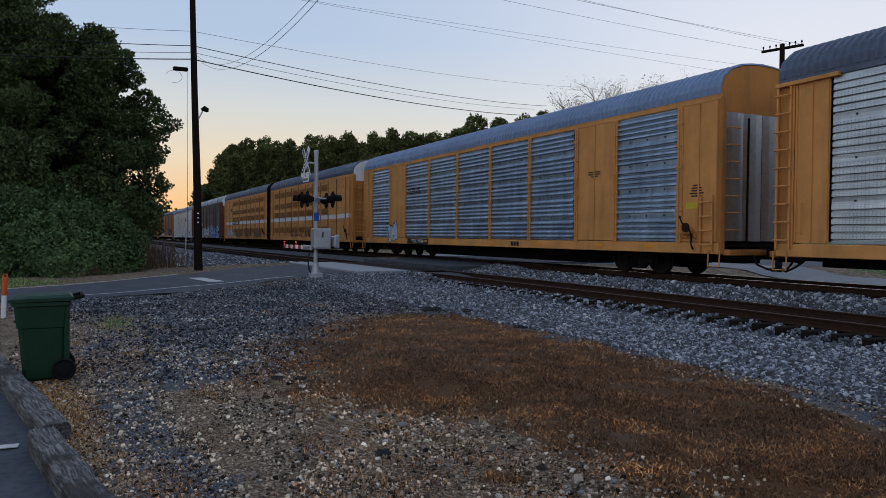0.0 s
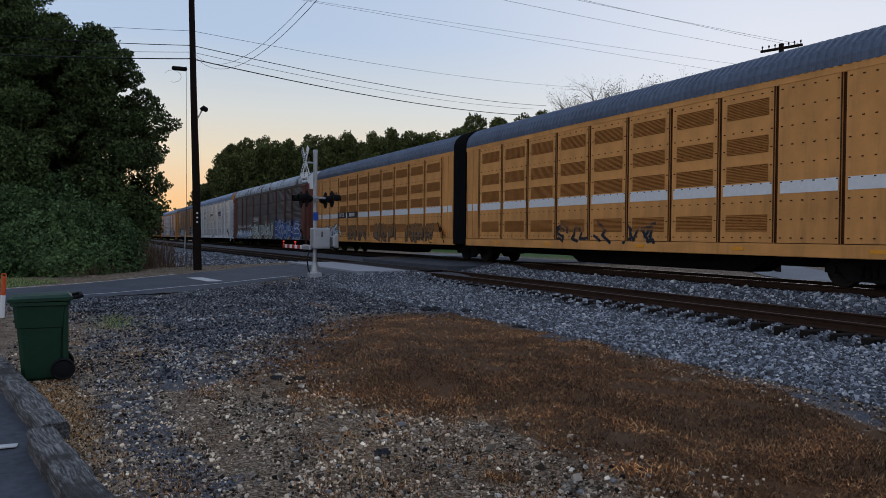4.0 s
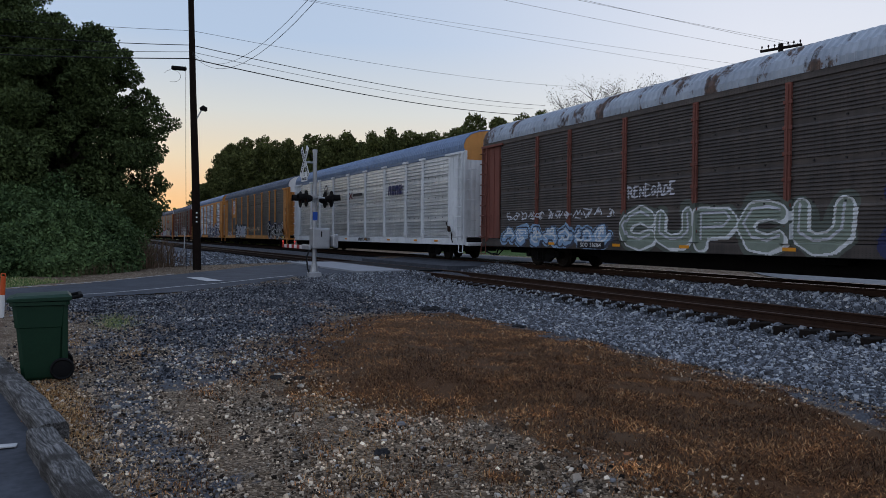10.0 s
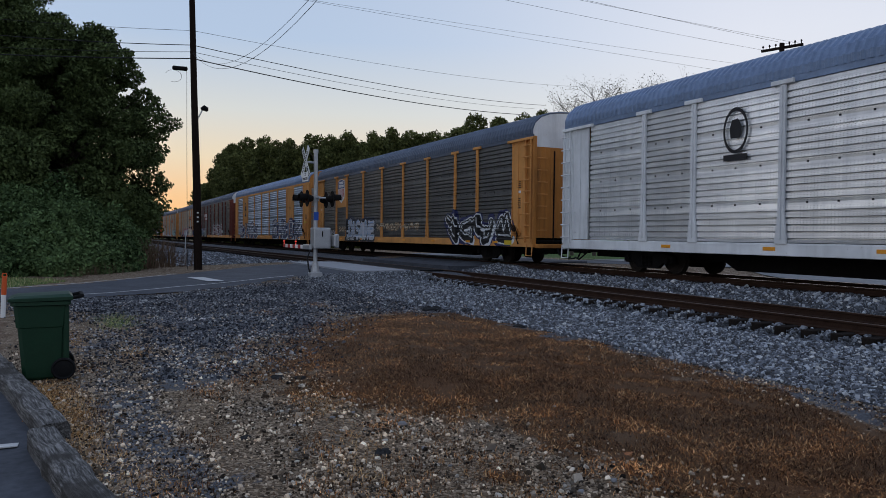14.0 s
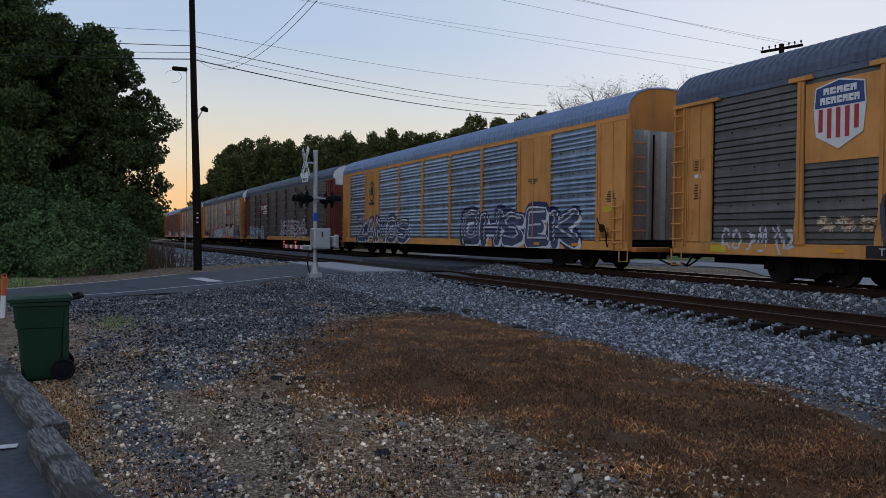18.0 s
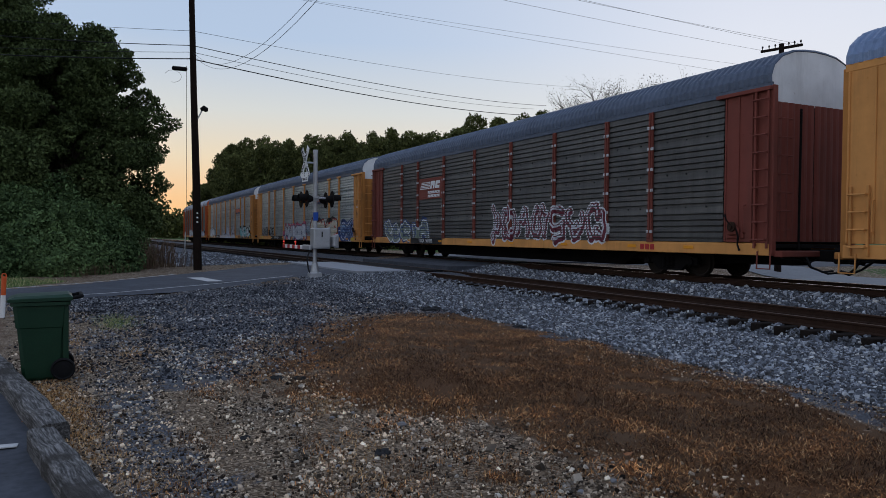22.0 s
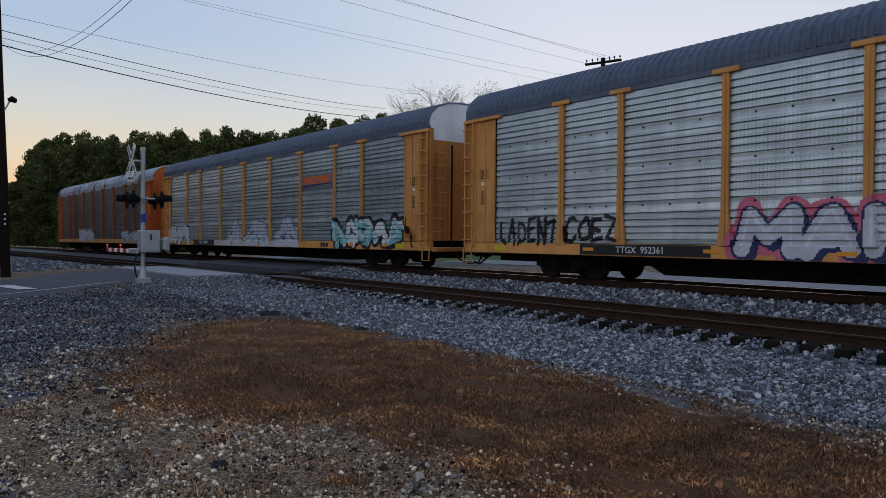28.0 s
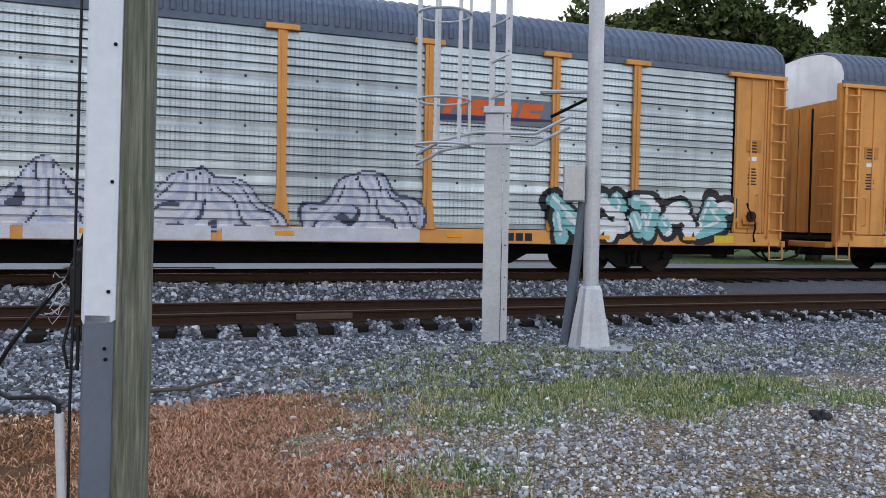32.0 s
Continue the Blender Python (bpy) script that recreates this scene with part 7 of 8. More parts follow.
def tree_model(name, label, height, spread, seed, leaf, size, per, base=0.3, group="", blobs_n=26, lean=0.0, clump=(0.26, 0.42), blunt=0.7):
    """A tapered trunk, limbs to each clump, and a crown of small leaves."""
    rnd = np.random.default_rng(seed)
    tree = thing(name, label, "tree", group=group)
    blobs = []
    for i in range(blobs_n):
        f = (i + 0.5) / blobs_n
        z = height * (base + (1 - base) * f ** 0.85)
        wide = spread * math.sin(math.pi * min(1, 0.18 + 0.64 * (z / height - base) / (1 - base))) ** blunt
        a = i * 2.4 + rnd.uniform(-0.5, 0.5)
        d = wide * rnd.uniform(0.35, 0.95)
        r = spread * rnd.uniform(*clump) * (1.1 - 0.25 * f)
        blobs.append((d * math.cos(a) + lean * z, d * math.sin(a), z - r * 0.3, r, r * rnd.uniform(0.6, 0.85)))
    g = Geo()
    tz = height * 0.72
    g.tube([(lean * z + 0.12 * math.sin(z), 0.1 * math.cos(z * 0.8), z) for z in np.linspace(-0.2, tz, 8)], [height * 0.03 * (1 - 0.85 * k / 7) + 0.02 for k in range(8)], 9)
    for x, y, z, r, h in blobs[:: 2]:
        z0 = max(height * 0.12, z - math.hypot(x, y) * rnd.uniform(0.7, 1.3) - 0.5)
        m = Vector((x * 0.45, y * 0.45, z0 + (z - z0) * 0.62))
        g.tube([(lean * z0, 0, z0), m, (x * 0.95, y * 0.95, z)], [height * 0.012, height * 0.008, 0.02], 6)
    part("trunk", g, M["bark"], tree)
    part("crown", leaves_mesh("crown", crown_points(blobs, per, rnd), size, rnd, leaf, 0.25), None, tree)
    return tree


# tall broad-leaved trees behind the creeper bank
for (x, y), h, sp_, seed in (((-45.5, -7.6), 18.0, 5.4, 4), ((-43.0, -2.4), 12.4, 5.0, 110), ((-49.0, -13.0), 20.0, 7.5, 13), ((-44.5, -4.4), 12.6, 4.4, 21)):
    t_ = tree_model("oak_tree", "tall dark broad-leaved tree with dense foliage", h, sp_, seed, M["leaf"], 0.095, 1500 if seed != 13 else 700, 0.16 if seed != 110 else 0.12, "trees behind the creeper bank", 90, clump=(0.12, 0.24) if seed != 110 else (0.16, 0.28))
    t_.matrix_basis = pose(x, y, gz1(x, y), 0, 0, seed * 37)


def bush_mesh(blobs, per, size, seed, material):
    rnd = np.random.default_rng(seed)
    P = []
    N = []
    for (x, y, z, r, h) in blobs:
        m = int(per * r * r)
        d = rnd.normal(size=(m, 3))
        d[:, 2] = np.abs(d[:, 2])
        d /= np.linalg.norm(d, axis=1)[:, None]
        q = (0.8 + 0.24 * rnd.random(m)) * (1 + 0.16 * np.sin(d[:, 0] * 7 + x) * np.sin(d[:, 1] * 6 + y) + 0.09 * np.sin(d[:, 2] * 15 + d[:, 0] * 11))
        P.append(np.stack([x + d[:, 0] * r * q, y + d[:, 1] * r * q, z + d[:, 2] * h * q], 1))
        N.append(d)
    return leaves_mesh("foliage", np.concatenate(P), size, rnd, material, 0.3, np.concatenate(N))


BUSH = [(-36.5, -0.9, -0.6, 1.9, 2.6), (-36.0, -2.4, -0.6, 2.0, 3.0), (-35.0, -3.6, -0.6, 2.1, 2.5), (-36.5, -5.2, -0.6, 2.6, 3.3), (-35.3, -6.8, -0.6, 2.4, 2.2), (-38.5, -3.5, -0.6, 3.2, 3.8), (-39.0, -0.7, -0.6, 2.0, 2.7),
        (-33.6, -4.6, -0.6, 1.6, 1.5), (-33.6, -2.6, -0.6, 1.4, 1.6), (-34.6, -1.3, -0.6, 1.3, 1.7), (-33.2, -6.5, -0.6, 1.8, 1.6), (-41.5, -0.3, -0.6, 1.9, 2.3)]
bk = thing("creeper_bank", "dense bank of bushes overgrown with green creeper", "bush")
part("foliage", bush_mesh(BUSH, 4200, 0.085, 6, M["vine"]), None, bk)
# closed cones in the oak leaf colour fill the inside of the bushes
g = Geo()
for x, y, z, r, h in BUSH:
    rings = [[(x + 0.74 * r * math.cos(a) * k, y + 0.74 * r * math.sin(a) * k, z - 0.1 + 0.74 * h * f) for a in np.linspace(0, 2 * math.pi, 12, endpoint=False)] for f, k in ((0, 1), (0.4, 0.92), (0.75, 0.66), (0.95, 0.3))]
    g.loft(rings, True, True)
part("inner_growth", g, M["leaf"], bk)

# dry brush at its foot: single bare stems that share a few meshes
rnd = np.random.default_rng(17)
stems = []
for k in range(6):
    b = rnd.uniform(0.1, 0.5)
    g = Geo().tube([(0, 0, -0.05), (b * 0.35, 0.02, 0.6), (b, 0.05, 1.0)], [0.013, 0.009, 0.003], 4, False)
    for q in range(3):
        z = rnd.uniform(0.4, 0.8)
        x = b * z * 0.7
        g.tube([(x, 0.02, z), (x + rnd.uniform(-0.2, 0.2), rnd.uniform(-0.2, 0.2), z + 0.22)], [0.007, 0.002], 3, False)
    stems.append(g.mesh("stem", M["twig"]))
for x, y, h, m in ((-37.5, 1.55, 1.5, 60), (-39.0, 2.1, 1.4, 60), (-36.8, 0.9, 1.0, 45), (-34.6, -0.2, 0.6, 40), (-33.0, -0.9, 0.5, 40), (-38.5, 2.8, 1.0, 45), (-31.6, -1.5, 0.4, 35)):
    db = thing("dry_brush", "dry reddish brown brush without leaves", "bush", pose(x, y, gz1(x, y)), group="dry brush at the roadside")
    for k in range(m):
        l = rnd.uniform(0.45, 1.0) * h
        dx, dy = rnd.normal(0, 0.35, 2)
        part("stem", stems[k % 6], None, db, "", Matrix.Translation((dx, dy, 0)) @ Matrix.Rotation(rnd.uniform(0, 6.28), 4, "Z") @ Matrix.Diagonal((l, l, l, 1)))

# woods behind the train
rnd = np.random.default_rng(23)
models = [tree_model("woodland_tree", "dark green tree in the woods behind the tracks", 1.0 * h, s_, sd, M["wood_far"], 0.23, 260, 0.06, "woods behind the tracks", 42, clump=(0.16, 0.32), blunt=0.5) for h, s_, sd in ((15.5, 6.2, 31), (16.6, 6.6, 32), (14.8, 6.0, 33))]
LINE = [(-194.8, 21.4, 17.7), (-174.5, 22.6, 19.7), (-162.3, 23.3, 20.5), (-150.1, 23.7, 20.5), (-133.8, 24.1, 19.4), (-121.5, 24.6, 18.4), (-107.1, 25.0, 17.0), (-104.6, 26.9, 16.6), (-104.0, 29.2, 16.7), (-103.1, 32.3, 16.8),
        (-102.3, 34.6, 16.5), (-101.5, 36.9, 16.8), (-100.6, 39.2, 17.2), (-99.7, 41.5, 17.8), (-98.4, 44.5, 18.8), (-96.6, 48.2, 19.4), (-94.7, 51.8, 19.9), (-93.1, 54.7, 20.2), (-91.5, 57.4, 19.9)]
for i, (x, y, h) in enumerate(LINE):
    for back, aside, kk in ((1.0, 0.0, 1.0), (1.07, 1.4, 0.98)):
        src = models[(i * 2 + (back > 1)) % 3]
        k = (h - 0.6) / (15.5, 16.6, 14.8)[(i * 2 + (back > 1)) % 3] * kk * back
        c_ = copy_thing(src, Matrix.Identity(4))
        c_.matrix_basis = Matrix.Translation((x * back, (y + aside) * back, -0.8)) @ Matrix.Rotation(rnd.uniform(0, 6.28), 4, "Z") @ Matrix.Diagonal((k * rnd.uniform(0.62, 0.9), k * rnd.uniform(0.62, 0.9), k * rnd.uniform(0.84, 1.07), 1))
for k, (src, (x, y)) in enumerate(zip(models, ((-118, 27), (-113, 41), (-108, 52)))):
    src.matrix_basis = pose(x, y, -0.8)
for i, u in enumerate(np.arange(-72.0, -280.0, -17.0)):     # unseen trees added on the near side to shade the distant cars
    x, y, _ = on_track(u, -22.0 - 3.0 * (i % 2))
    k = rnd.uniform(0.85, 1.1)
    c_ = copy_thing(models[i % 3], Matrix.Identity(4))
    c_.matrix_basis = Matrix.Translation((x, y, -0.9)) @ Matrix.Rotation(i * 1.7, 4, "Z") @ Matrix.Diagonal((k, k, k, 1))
right = [((24, 47), 1.02), ((29, 43), 1.08), ((33, 40), 1.1), ((37, 36), 1.0), ((42, 33), 0.95), ((20, 53), 0.9), ((47, 30), 1.0), ((3.0, 62), 0.72), ((-9.5, 61), 0.72), ((-4.0, 66), 0.62), ((8.0, 60), 0.8), ((14, 58), 0.82), ((-16, 63), 0.7), ((-21.5, 65), 0.74), ((-13, 71), 0.78), ((-27, 68), 0.72)]
oak = tree_model("oak_tree", "tall dark oak beyond the tracks", 15.5, 6.6, 77, M["leaf"], 0.22, 260, 0.1, "oaks beyond the tracks", 40, clump=(0.16, 0.3), blunt=0.5)
oak.matrix_basis = pose(52, 27, -0.8)
for i, ((x, y), k) in enumerate(right):
    c_ = copy_thing(oak, Matrix.Identity(4))
    c_.matrix_basis = Matrix.Translation((x, y, -0.8)) @ Matrix.Rotation(i * 1.9, 4, "Z") @ Matrix.Diagonal((k, k, k, 1))

# thin trees with few leaves, over the roofs
for (x, y), h, sd in (((-62.4, 41.5), 15.4, 51), ((-61.3, 43.4), 16.9, 52), ((-59.4, 45.8), 16.2, 53), ((-58.0, 47.6), 16.9, 54), ((-57.0, 49.2), 16.7, 55)):
    rnd2 = np.random.default_rng(sd)
    tr_ = thing("bare_tree", "thin tree with bare twigs and few autumn leaves", "tree", pose(x, y, -0.8), group="thin trees behind the train")
    g = Geo()
    g.tube([(0, 0, 0), (0.1, 0.05, h * 0.5), (0, 0, h * 0.8)], [0.2, 0.12, 0.05], 7)
    tips = []
    for k in range(60):
        z0 = h * rnd2.uniform(0.45, 0.92)
        a, l = rnd2.uniform(0, 6.28), rnd2.uniform(0.8, 2.6)
        p1 = Vector((math.cos(a) * l * 0.6, math.sin(a) * l * 0.6, z0 + l * 0.5))
        p2 = Vector((math.cos(a) * l, math.sin(a) * l, min(z0 + l * 1.1, h)))
        g.tube([(0, 0, z0), p1, p2], [0.03, 0.018, 0.008], 4, False)
        for q in range(7):
            p3 = p2 + Vector(rnd2.normal(0, 0.45, 3)) + Vector((0, 0, 0.3))
            g.tube([p1.lerp(p2, rnd2.uniform(0.3, 1)), p3], [0.008, 0.005], 3, False)
            tips.append(p3)
    part("bough", g, M["bark"], tr_)
    T_ = np.repeat(np.array([tuple(p) for p in tips]), 3, 0)
    part("crown", leaves_mesh("crown", T_ + rnd2.normal(0, 0.2, T_.shape), 0.07, rnd2, M["autumn"]), None, tr_)

# far woods at the end of the line
rnd = np.random.default_rng(61)
blobs = []
for i in range(150):
    a = radians(rnd.uniform(62, 125))
    d = rnd.uniform(330, 420)
    blobs.append((-math.sin(a) * d, math.cos(a) * d - 8, rnd.uniform(2, 6), rnd.uniform(4, 8), rnd.uniform(4, 7.0)))
fw = thing("far_woods", "low dark line of distant woods", "woods", kind="stuff")
fw_me = leaves_mesh("far_woods", crown_points(blobs, 7, rnd, 0.4), 1.1, rnd, M["wood_far"])
part("foliage", fw_me, None, fw)
blobs = []
for i in range(46):
    a = radians(rnd.uniform(86, 100))
    d = rnd.uniform(120, 200)
    blobs.append((-math.sin(a) * d, math.cos(a) * d - 24 if i % 2 else math.cos(a) * d - 15, rnd.uniform(1, 3.0), rnd.uniform(2.5, 4.0), rnd.uniform(2.5, 4.0)))
sc = thing("trackside_scrub", "low scrub beside the far track", "bush", kind="stuff")
part("foliage", leaves_mesh("foliage", crown_points(blobs, 26, rnd, 0.4), 0.45, rnd, M["wood_far"]), None, sc)
# unseen near-side woods beyond the creeper bank, added to darken the cars' reflections
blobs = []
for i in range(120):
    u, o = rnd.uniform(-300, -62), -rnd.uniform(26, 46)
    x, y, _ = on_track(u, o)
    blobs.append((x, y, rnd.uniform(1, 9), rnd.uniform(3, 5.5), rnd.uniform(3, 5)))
nw = thing("lineside_woods", "unseen dark woods added along the near side of the line", "woods", kind="stuff")
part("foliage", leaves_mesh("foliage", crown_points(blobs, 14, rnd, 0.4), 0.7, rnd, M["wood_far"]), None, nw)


# ---- stones, grass and litter on the ground ----
def stones(name, xy, size, rnd, material, label, lift=0.3, extra=0.0):
    """Angular stones, each a squashed eight-cornered lump."""
    n_ = len(xy)
    base = np.array([(x, y, z) for x in (-1, 1) for y in (-1, 1) for z in (-1, 1)], float)
    P = base[None] * rnd.uniform(0.45, 1.0, (n_, 8, 3))
    s = size * np.clip(np.exp(rnd.normal(-0.12, 0.4, (n_, 1, 1))), 0.35, 2.4) * rnd.uniform(0.65, 1.2, (n_, 1, 3))
    P = P * s
    a, b = rnd.uniform(0, 6.28, n_), rnd.uniform(-1.2, 1.2, n_)
    ca, sa, cb_, sb = np.cos(a), np.sin(a), np.cos(b), np.sin(b)
    R = np.zeros((n_, 3, 3))
    R[:, 0, 0], R[:, 0, 1], R[:, 1, 0], R[:, 1, 1], R[:, 2, 2] = ca, -sa, sa, ca, 1
    T = np.zeros((n_, 3, 3))
    T[:, 0, 0], T[:, 1, 1], T[:, 1, 2], T[:, 2, 1], T[:, 2, 2] = 1, cb_, -sb, sb, cb_
    P = np.einsum("nij,nkj->nki", R @ T, P)
    z = local_z(xy[:, 0], xy[:, 1]) + size * lift * rnd.uniform(0.2, 1.6, n_) + extra
    P += np.stack([xy[:, 0], xy[:, 1], z], -1)[:, None]
    F = np.array([(0, 1, 3, 2), (4, 6, 7, 5), (0, 4, 5, 1), (2, 3, 7, 6), (0, 2, 6, 4), (1, 5, 7, 3)])
    faces = (np.arange(n_)[:, None, None] * 8 + F[None]).reshape(-1, 4)
    me = bpy.data.meshes.new(name)
    me.from_pydata(P.reshape(-1, 3).tolist(), [], faces.tolist())
    me.materials.append(material)
    return tagged(new(name, me), label, "gravel", kind="stuff")


M["stone_pale"] = plain("pale_stone", (0.5, 0.46, 0.4), 0.9, 0, 20, 0.25, 0.3)
M["stone_grey"] = plain("grey_stone", (0.2, 0.2, 0.21), 0.9, 0, 20, 0.3, 0.3)
rnd = np.random.default_rng(71)


def scatter_track(u0, u1, o0, o1, n_):
    u, o = rnd.uniform(u0, u1, n_), rnd.uniform(o0, o1, n_)
    p = on_track(u, o)[:, :2]
    return p[in_poly(p[:, 0], p[:, 1], ROAD) < -0.1]


stones("ballast_stones", np.concatenate([scatter_track(-14, 12, -8.7, -4.95, 80000), scatter_track(-28, -14, -8.9, -4.95, 16000)]), 0.0185, rnd, M["ballast"], "grey crushed stone on the shoulder of the track", 0.95)
# stones heaped between the ends of the ties
k_ = rnd.integers(0, 73, 9000)
hu, ho = -27.6 + 0.57 * k_ + 0.285 + np.clip(rnd.normal(0, 0.085, 9000), -0.15, 0.15), -4.35 - 0.75 * rnd.random(9000) ** 1.2
hp = on_track(hu, ho)[:, :2]
stones("ballast_stones", hp, 0.025, rnd, M["ballast"], "grey crushed stone heaped between the tie ends", 0.4, 0.09 * rnd.random(9000) * ramp(-5.3, -4.8, ho))
stones("ballast_stones", np.concatenate([scatter_track(-16, 12, -2.05, -0.35, 14000), scatter_track(-28, -16, -2.05, -0.35, 5500), scatter_track(-16, 10, 1.9, 3.4, 3500)]), 0.03, rnd, M["ballast"], "grey crushed stone between the tracks", 0.9)
stones("ballast_stones", scatter_track(-72, -40, -11.8, -4.6, 20000), 0.042, rnd, M["ballast"], "grey crushed stone bank beyond the road", 0.4)


def clear_of(p):
    """Open ground before the parking edge, off the road."""
    return (in_poly(p[:, 0], p[:, 1], ROAD) < 0) & (p[:, 1] > 0.225 * p[:, 0] + 1.09)


# gravel of the open ground
m_ = 340000
gxy = np.stack([rnd.uniform(-20, 11, m_), rnd.uniform(-1.5, 9, m_)], -1)
dg = in_poly(gxy[:, 0], gxy[:, 1], GRASS)
patchy = fuzz(gxy[:, 0], gxy[:, 1], 1.6) + fuzz(gxy[:, 0] + 3, gxy[:, 1], 4.1)
keep = (dg < 0.15 + 0.4 * rnd.normal(size=m_)) & clear_of(gxy) & (patchy > -1.5 + 1.2 * rnd.random(m_)) & (rnd.random(m_) < np.clip(1.5 - np.hypot(gxy[:, 0], gxy[:, 1]) / 9.5, 0.07, 1))
for rut in (0.93, 1.95):                 # wheel tracks are swept nearly clean
    keep &= (np.abs(gxy[:, 1] - rut - 0.088 * (gxy[:, 0] + 5)) > 0.13) | (rnd.random(m_) < 0.2) | (gxy[:, 0] > -3.2)
gxy = gxy[keep]
east = gxy[:, 0] > -0.4 + 0.5 * rnd.normal(size=len(gxy))
stones("gravel", gxy[~east], 0.0098, rnd, M["pebble"], "mixed grey and pale gravel on bare earth", 0.3)
stones("gravel", gxy[east], 0.0115, rnd, M["grey_gravel"], "grey gravel around the signal mast", 0.3)
axy = np.stack([rnd.uniform(-27, -9, 60000), rnd.uniform(-2.4, 8.6, 60000)], -1)
axy = axy[(in_poly(axy[:, 0], axy[:, 1], APRON) > -0.6 + 0.5 * rnd.normal(size=60000)) & clear_of(axy)]
stones("gravel", axy, 0.0135, rnd, M["apron"], "dark grey gravel of the apron beside the road", 0.5)
m_ = 1100
gxy = np.stack([rnd.uniform(-12, 3, m_), rnd.normal(0, 0.9, m_)], -1)
gxy[:, 1] += 1.9 + 0.14 * (gxy[:, 0] + 6)
gxy = gxy[clear_of(gxy) & (in_poly(gxy[:, 0], gxy[:, 1], GRASS) < 0.1)]
stones("loose_stones", gxy, 0.016, rnd, M["pebble"], "scattered larger pale stones", 0.4)


def blades(name, xy, h, rnd, material, label, wide=0.006, flat=0.75, category="grass"):
    """Grass: each blade one bent strip."""
    n_ = len(xy)
    a = rnd.uniform(0, 6.28, n_)
    l = h * rnd.uniform(0.4, 1.3, n_)
    tilt = rnd.uniform(flat - 0.5, flat + 0.35, n_)
    d = np.stack([np.cos(a) * np.sin(tilt), np.sin(a) * np.sin(tilt), np.abs(np.cos(tilt))], -1)
    side = np.stack([-np.sin(a), np.cos(a), np.zeros(n_)], -1) * wide
    base = np.stack([xy[:, 0], xy[:, 1], local_z(xy[:, 0], xy[:, 1]) - 0.005], -1)
    mid = base + d * l[:, None] * 0.6 + [0, 0, 1] * (l * 0.08)[:, None]
    tip = base + d * l[:, None] - [0, 0, 1] * (l * 0.12)[:, None]
    P = np.stack([base - side, base + side, mid + side * 0.7, mid - side * 0.7, tip], 1).reshape(-1, 3)
    i = np.arange(n_)[:, None] * 5
    F = (i + [[0, 1, 2, 3]]).tolist() + (i + [[3, 2, 4]]).tolist()
    me = bpy.data.meshes.new(name)
    me.from_pydata(P.tolist(), [], F)
    me.materials.append(material)
    return tagged(new(name, me), label, category, kind="stuff")


m_ = 900000
bxy = np.stack([rnd.uniform(-16, 2.4, m_), rnd.uniform(1.4, 8.6, m_)], -1)
dg = in_poly(bxy[:, 0], bxy[:, 1], GRASS)
clump = fuzz(bxy[:, 0], bxy[:, 1], 2.3) + fuzz(bxy[:, 0] + 9, bxy[:, 1], 6.7)
keep = (dg > 0.1 + 0.35 * rnd.normal(size=m_) - 0.5 * clump) & (clump > -1.5 + 1.3 * rnd.random(m_)) & (rnd.random(m_) < np.clip(1.5 - np.hypot(bxy[:, 0], bxy[:, 1]) / 11, 0.3, 1))
bxy = bxy[keep]
red = bxy[:, 0] > -0.9 + 0.5 * rnd.normal(size=len(bxy))
thin = rnd.random(len(bxy)) < 0.95
blades("dry_grass", bxy[red & thin], 0.065, rnd, M["blade_red"], "sparse rusty red dry grass on gravel", 0.0034, 1.2)
blades("dry_grass", bxy[~red], 0.062, rnd, M["blade"], "dry brown grass, flattened and matted", 0.0025, 1.3)
tufts_at = [(-7.3, 1.7), (-6.2, 2.3), (-8.6, 1.4), (-5.3, 2.5), (-9.8, 1.2), (-4.6, 1.7), (-6.9, 3.0), (-9.9, -0.7), (-8.8, -0.55), (-7.7, -0.25), (-5.4, 0.45), (-4.8, 1.3), (-11.5, 1.9), (-13.5, 3.5), (-16.5, 3.0), (-18, 4.5), (2.6, 8.4), (1.6, 9.2),
            (-5.0, 2.0), (-4.4, 2.5), (-3.6, 2.4), (-5.9, 1.5), (-6.6, 0.6), (-10.4, -0.4), (-8.2, 0.9), (-13.4, -0.9)]
txy = np.concatenate([np.array(t) + rnd.normal(0, 0.16, (420, 2)) * [1.8, 0.8] for t in tufts_at])
txy = txy[txy[:, 1] > 0.225 * txy[:, 0] + 1.1]
blades("dry_grass_tufts", txy, 0.045, rnd, M["blade"], "loose tufts of straw-coloured grass", 0.0032, 0.8)
sxy = np.concatenate([np.array(t) + rnd.normal(0, 1, (k, 2)) * [0.34, 0.13] for t, k in (((-9.1, -0.7), 2200), ((-8.5, -0.58), 2600), ((-7.8, -0.42), 2600), ((-7.0, -0.28), 1600), ((-6.2, -0.12), 900), ((-5.4, 0.1), 700), ((-11.4, 0.2), 900), ((-5.0, 1.6), 600), ((-10.2, -0.8), 900), ((-13.6, -0.9), 900), ((-12.6, -0.6), 600),
                                                                                     ((-5.5, 0.3), 500), ((-6.0, 1.9), 500), ((-7.3, 1.9), 700), ((-3.9, 2.5), 700), ((-17.5, 4.6), 900))])
sxy = sxy[sxy[:, 1] > 0.225 * sxy[:, 0] + 1.09]
blades("straw_litter", sxy, 0.045, rnd, M["straw"], "flat straw and dry litter on the gravel", 0.003, 1.2)
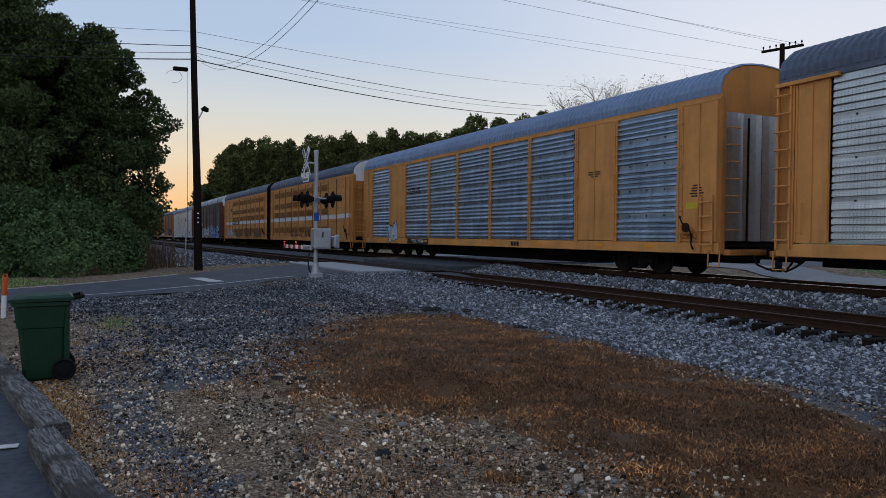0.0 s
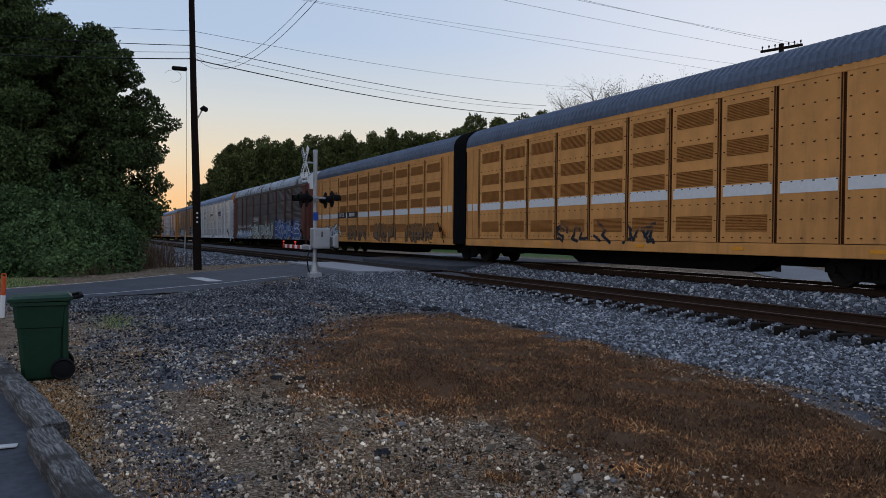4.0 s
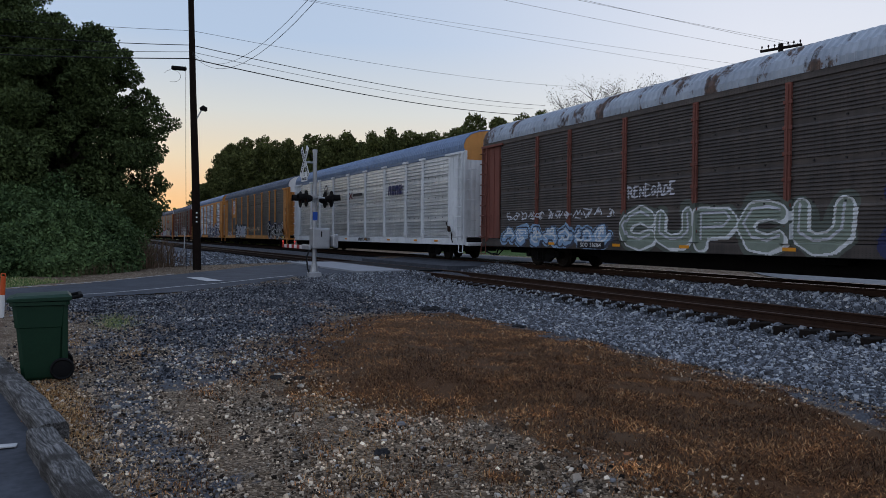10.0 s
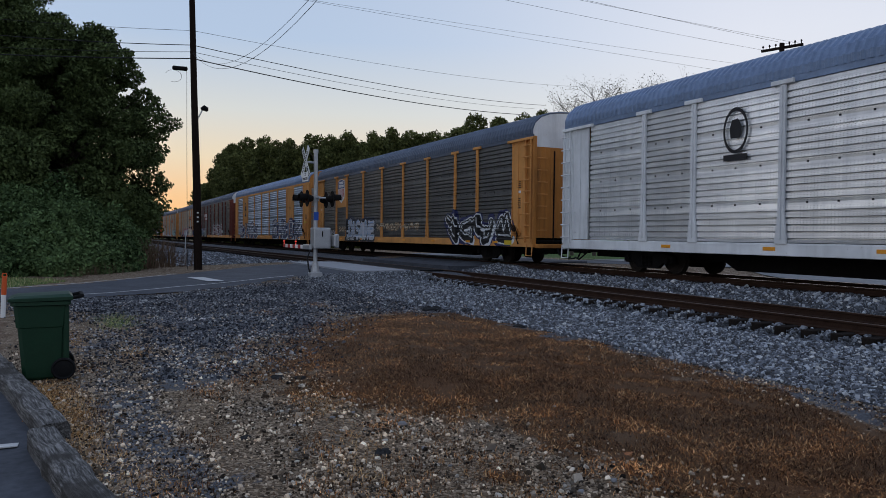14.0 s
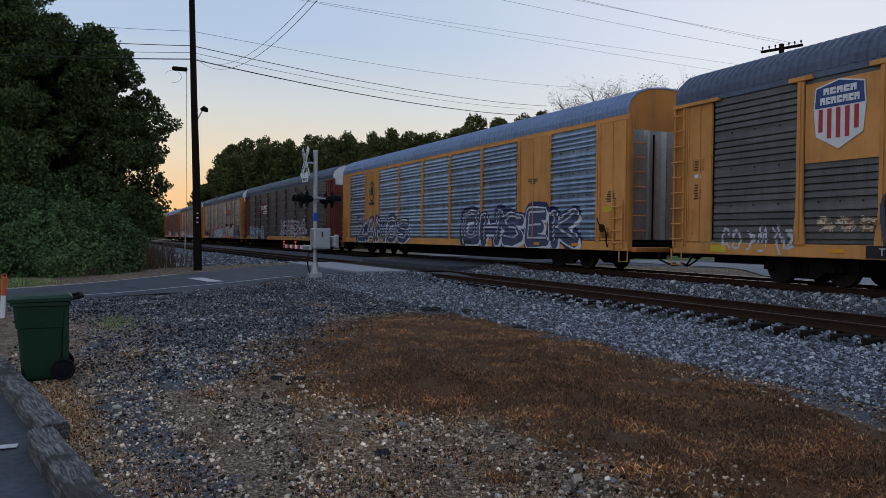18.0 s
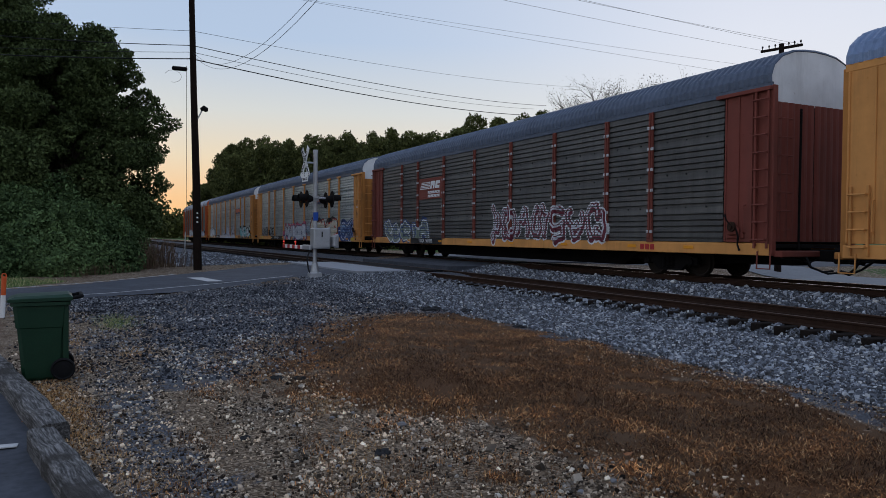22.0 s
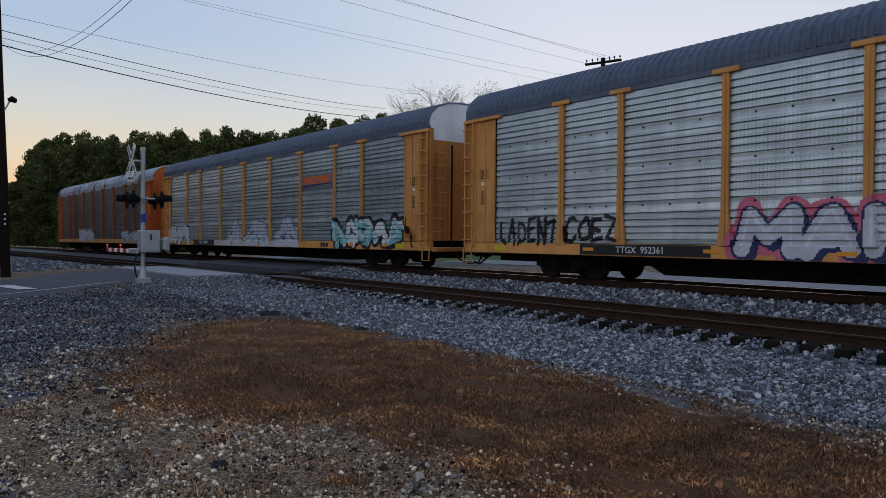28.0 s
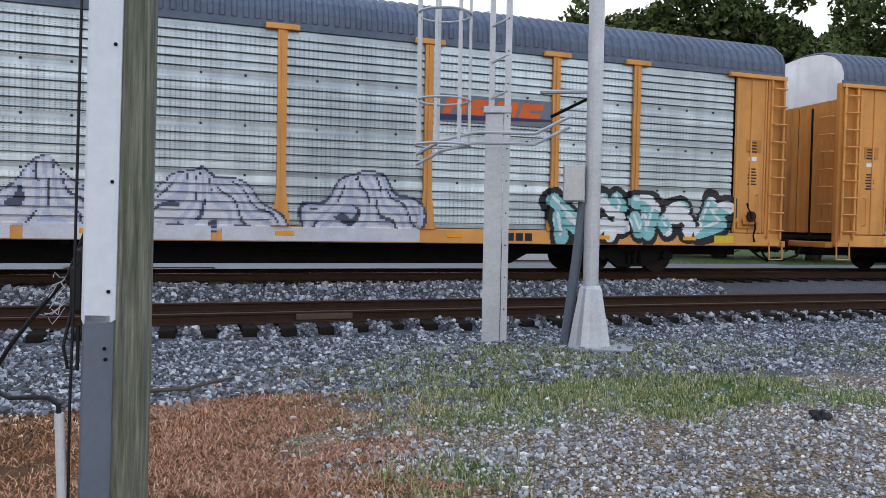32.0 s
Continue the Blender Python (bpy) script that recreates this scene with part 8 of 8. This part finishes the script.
gt = [(-15.7, 0.0, 0.6, 0.2, 1200), (2.9, 7.2, 0.9, 0.5, 6500), (3.9, 6.7, 0.8, 0.4, 5000), (4.9, 6.3, 0.7, 0.35, 4500), (4.3, 5.6, 0.25, 0.2, 1200), (5.8, 6.3, 0.5, 0.3, 2500), (6.4, 5.7, 0.3, 0.18, 1200), (2.4, 6.0, 0.6, 0.3, 2500), (9.3, 7.8, 0.9, 0.4, 4500),
      (1.7, 4.5, 0.35, 0.3, 1500), (4.2, 8.3, 0.7, 0.2, 1800), (7.0, 8.0, 0.6, 0.15, 1000), (1.5, 8.2, 0.5, 0.2, 900), (5.2, 8.0, 0.6, 0.25, 1600), (4.1, 8.9, 0.9, 0.35, 5000), (3.2, 8.3, 0.7, 0.35, 4500), (5.0, 7.5, 0.8, 0.4, 5000), (6.3, 8.6, 0.8, 0.3, 3500), (2.8, 7.7, 0.6, 0.35, 3500)]
txy = np.concatenate([np.array((x, y)) + rnd.normal(0, 1, (k, 2)) * [w_, h_] for x, y, w_, h_, k in gt])
txy = txy[fuzz(txy[:, 0], txy[:, 1], 5.0) + fuzz(txy[:, 0], txy[:, 1] + 4, 11.0) > -0.9 + 0.7 * rnd.random(len(txy))]
blades("green_grass", txy, 0.085, rnd, M["blade_green"], "patchy green and straw grass on gravel", 0.0042, 0.7)
lx = np.stack([rnd.uniform(-32, -25, 9000), rnd.uniform(-8, -1.6, 9000)], -1)
lx = lx[(in_poly(lx[:, 0], lx[:, 1], ROAD) < -0.15) & (in_poly(lx[:, 0], lx[:, 1], [(-25.9, -3.2), (-29.0, -1.6), (-31, -2.2), (-33, -9), (-24, -9)]) > 0)]
blades("verge_grass", lx, 0.1, rnd, M["blade_green"], "short green grass of the verge", 0.008, 0.5)

# fallen leaves, lumps of old asphalt, a stick
M["fallen"] = plain("fallen_leaf", (0.3, 0.12, 0.05), 0.8, 0, 12, 0.25, 0.1)
for x, y, a in ((-4.6, 3.6, 0.4), (-2.9, 4.4, 1.6), (-7.6, -0.75, 2.2), (-3.2, 5.2, 0.9), (-6.6, -1.05, 0.2), (-1.2, 5.6, 2.8)):
    z = gz1(x, y)
    thing("fallen_leaf", "curled brown fallen leaf", "leaf", pose(x, y, z + 0.025, 12, -9, math.degrees(a)), group="fallen leaves",
          geo=Geo().loft([[(-0.04, 0, 0.008), (-0.038, 0.003, 0.009)], [(-0.012, -0.02, 0.0), (-0.012, 0.02, 0.012)], [(0.018, -0.022, 0.006), (0.018, 0.022, 0.012)], [(0.045, 0, 0.018), (0.047, 0.003, 0.018)]], False), material=M["fallen"])
M["tar"] = plain("broken_asphalt", (0.022, 0.022, 0.024), 0.9, 0, 14, 0.35, 0.6)
for i, (x, y, s_) in enumerate(((-8.8, 1.75, 0.16), (-8.7, 2.0, 0.12), (-9.6, 1.3, 0.1), (-5.6, 1.95, 0.14), (-12.1, 6.9, 0.2), (-15.6, 6.6, 0.35), (-15.0, 7.2, 0.3), (-6.4, 1.0, 0.1), (5.5, 5.2, 0.24), (-11.7, 1.2, 0.12))):
    s_ *= 0.7
    ragged = np.random.default_rng(90 + i).uniform(0.6, 1.25, 12)
    g = Geo()
    ring = lambda k, z: [(s_ * k * ragged[int(a * 1.9)] * math.cos(a), s_ * 0.7 * k * ragged[int(a * 1.9)] * math.sin(a), z + s_ * 0.12 * math.sin(a * 5 + i) * (z > 0)) for a in np.linspace(0, 2 * math.pi, 12, endpoint=False)]
    g.loft([ring(1.0, -0.02), ring(0.95, s_ * 0.16), ring(0.7, s_ * 0.26), ring(0.25, s_ * 0.28)], True, True)
    thing("asphalt_lump", "flat dark lump of broken asphalt", "rubble", pose(x, y, gz1(x, y), 0, 0, i * 50), group="lumps of broken asphalt", geo=g, material=M["tar"])
thing("stick", "dark fallen stick on the ballast", "stick", pose(-0.2, 7.5, gz1(-0.2, 7.5) + 0.05, 0, 0, 12), geo=Geo().tube([(-0.75, 0, 0), (-0.3, 0.02, 0.03), (0.2, -0.02, 0.02), (0.7, 0.08, 0.07)], [0.02, 0.026, 0.022, 0.01], 6), material=M["bark"])
# spikes and plates under the near rail
pl = Geo().box(-0.19, 0.19, -0.09, 0.09, -0.004, 0.012).mesh("tie_plate", M["rust_steel"])
plates = tagged(new("rail_fastenings", None), "rusty tie plates under the near rail", "rail fastening", kind="structure")
u = -20.0
while u < 12:
    th = float(np.interp(u, _u, _th))
    o = new("tie_plate", pl)
    o.parent = plates
    o.matrix_basis = Matrix.Translation(on_track(u, -4.164, RAIL_Z - 0.172)) @ Matrix.Rotation(th + math.pi / 2, 4, "Z")
    u += 0.57
jx = on_track(2.1, -4.164, 0)
thing("rail_joint", "rusty splice bar bolted to the rail", "rail fastening", Matrix.Translation((jx[0], jx[1], RAIL_Z - 0.09)) @ Matrix.Rotation(float(np.interp(2.1, _u, _th)), 4, "Z"), kind="structure",
      geo=Geo().box(-0.45, 0.45, -0.045, -0.02, -0.05, 0.05, 0.01), material=M["rail_worn"])
# the larger single stones, lying on the ground
st_mesh = []
for k in range(8):
    r_ = np.random.default_rng(300 + k)
    g = Geo()
    ring = lambda q, z: [(q * (1 + 0.25 * r_.uniform(-1, 1)) * math.cos(a), q * (0.75 + 0.2 * r_.uniform(-1, 1)) * math.sin(a), z) for a in np.linspace(0, 2 * math.pi, 7, endpoint=False)]
    g.loft([ring(0.8, -0.4), ring(1.0, 0.0), ring(0.75, 0.4), ring(0.3, 0.55)], True, True)
    st_mesh.append(g.mesh("stone", M["stone_pale"] if k < 5 else M["stone_grey"]))
r_ = np.random.default_rng(311)
for k in range(150):
    x = r_.uniform(-11, 2)
    y = 1.7 + 0.14 * (x + 6) + r_.normal(0, 0.75)
    if y < 0.225 * x + 1.2 or (k % 6 and in_poly(np.array([x]), np.array([y]), GRASS)[0] > 0.1):
        continue
    s_ = 0.022 * r_.uniform(0.6, 1.5) * (1.7 if k % 17 == 0 else 1)
    o = new("stone", st_mesh[k % 8])
    o.parent = ground
    o.matrix_basis = Matrix.Translation((x, y, float(local_z(np.array(x), np.array(y))) + s_ * 0.25)) @ Matrix.Rotation(r_.uniform(0, 6.28), 4, "Z") @ Matrix.Diagonal((s_, s_, s_ * 0.8, 1))



def motions():
    for ob, rows in MOVES:
        walk(ob, rows)


motions()
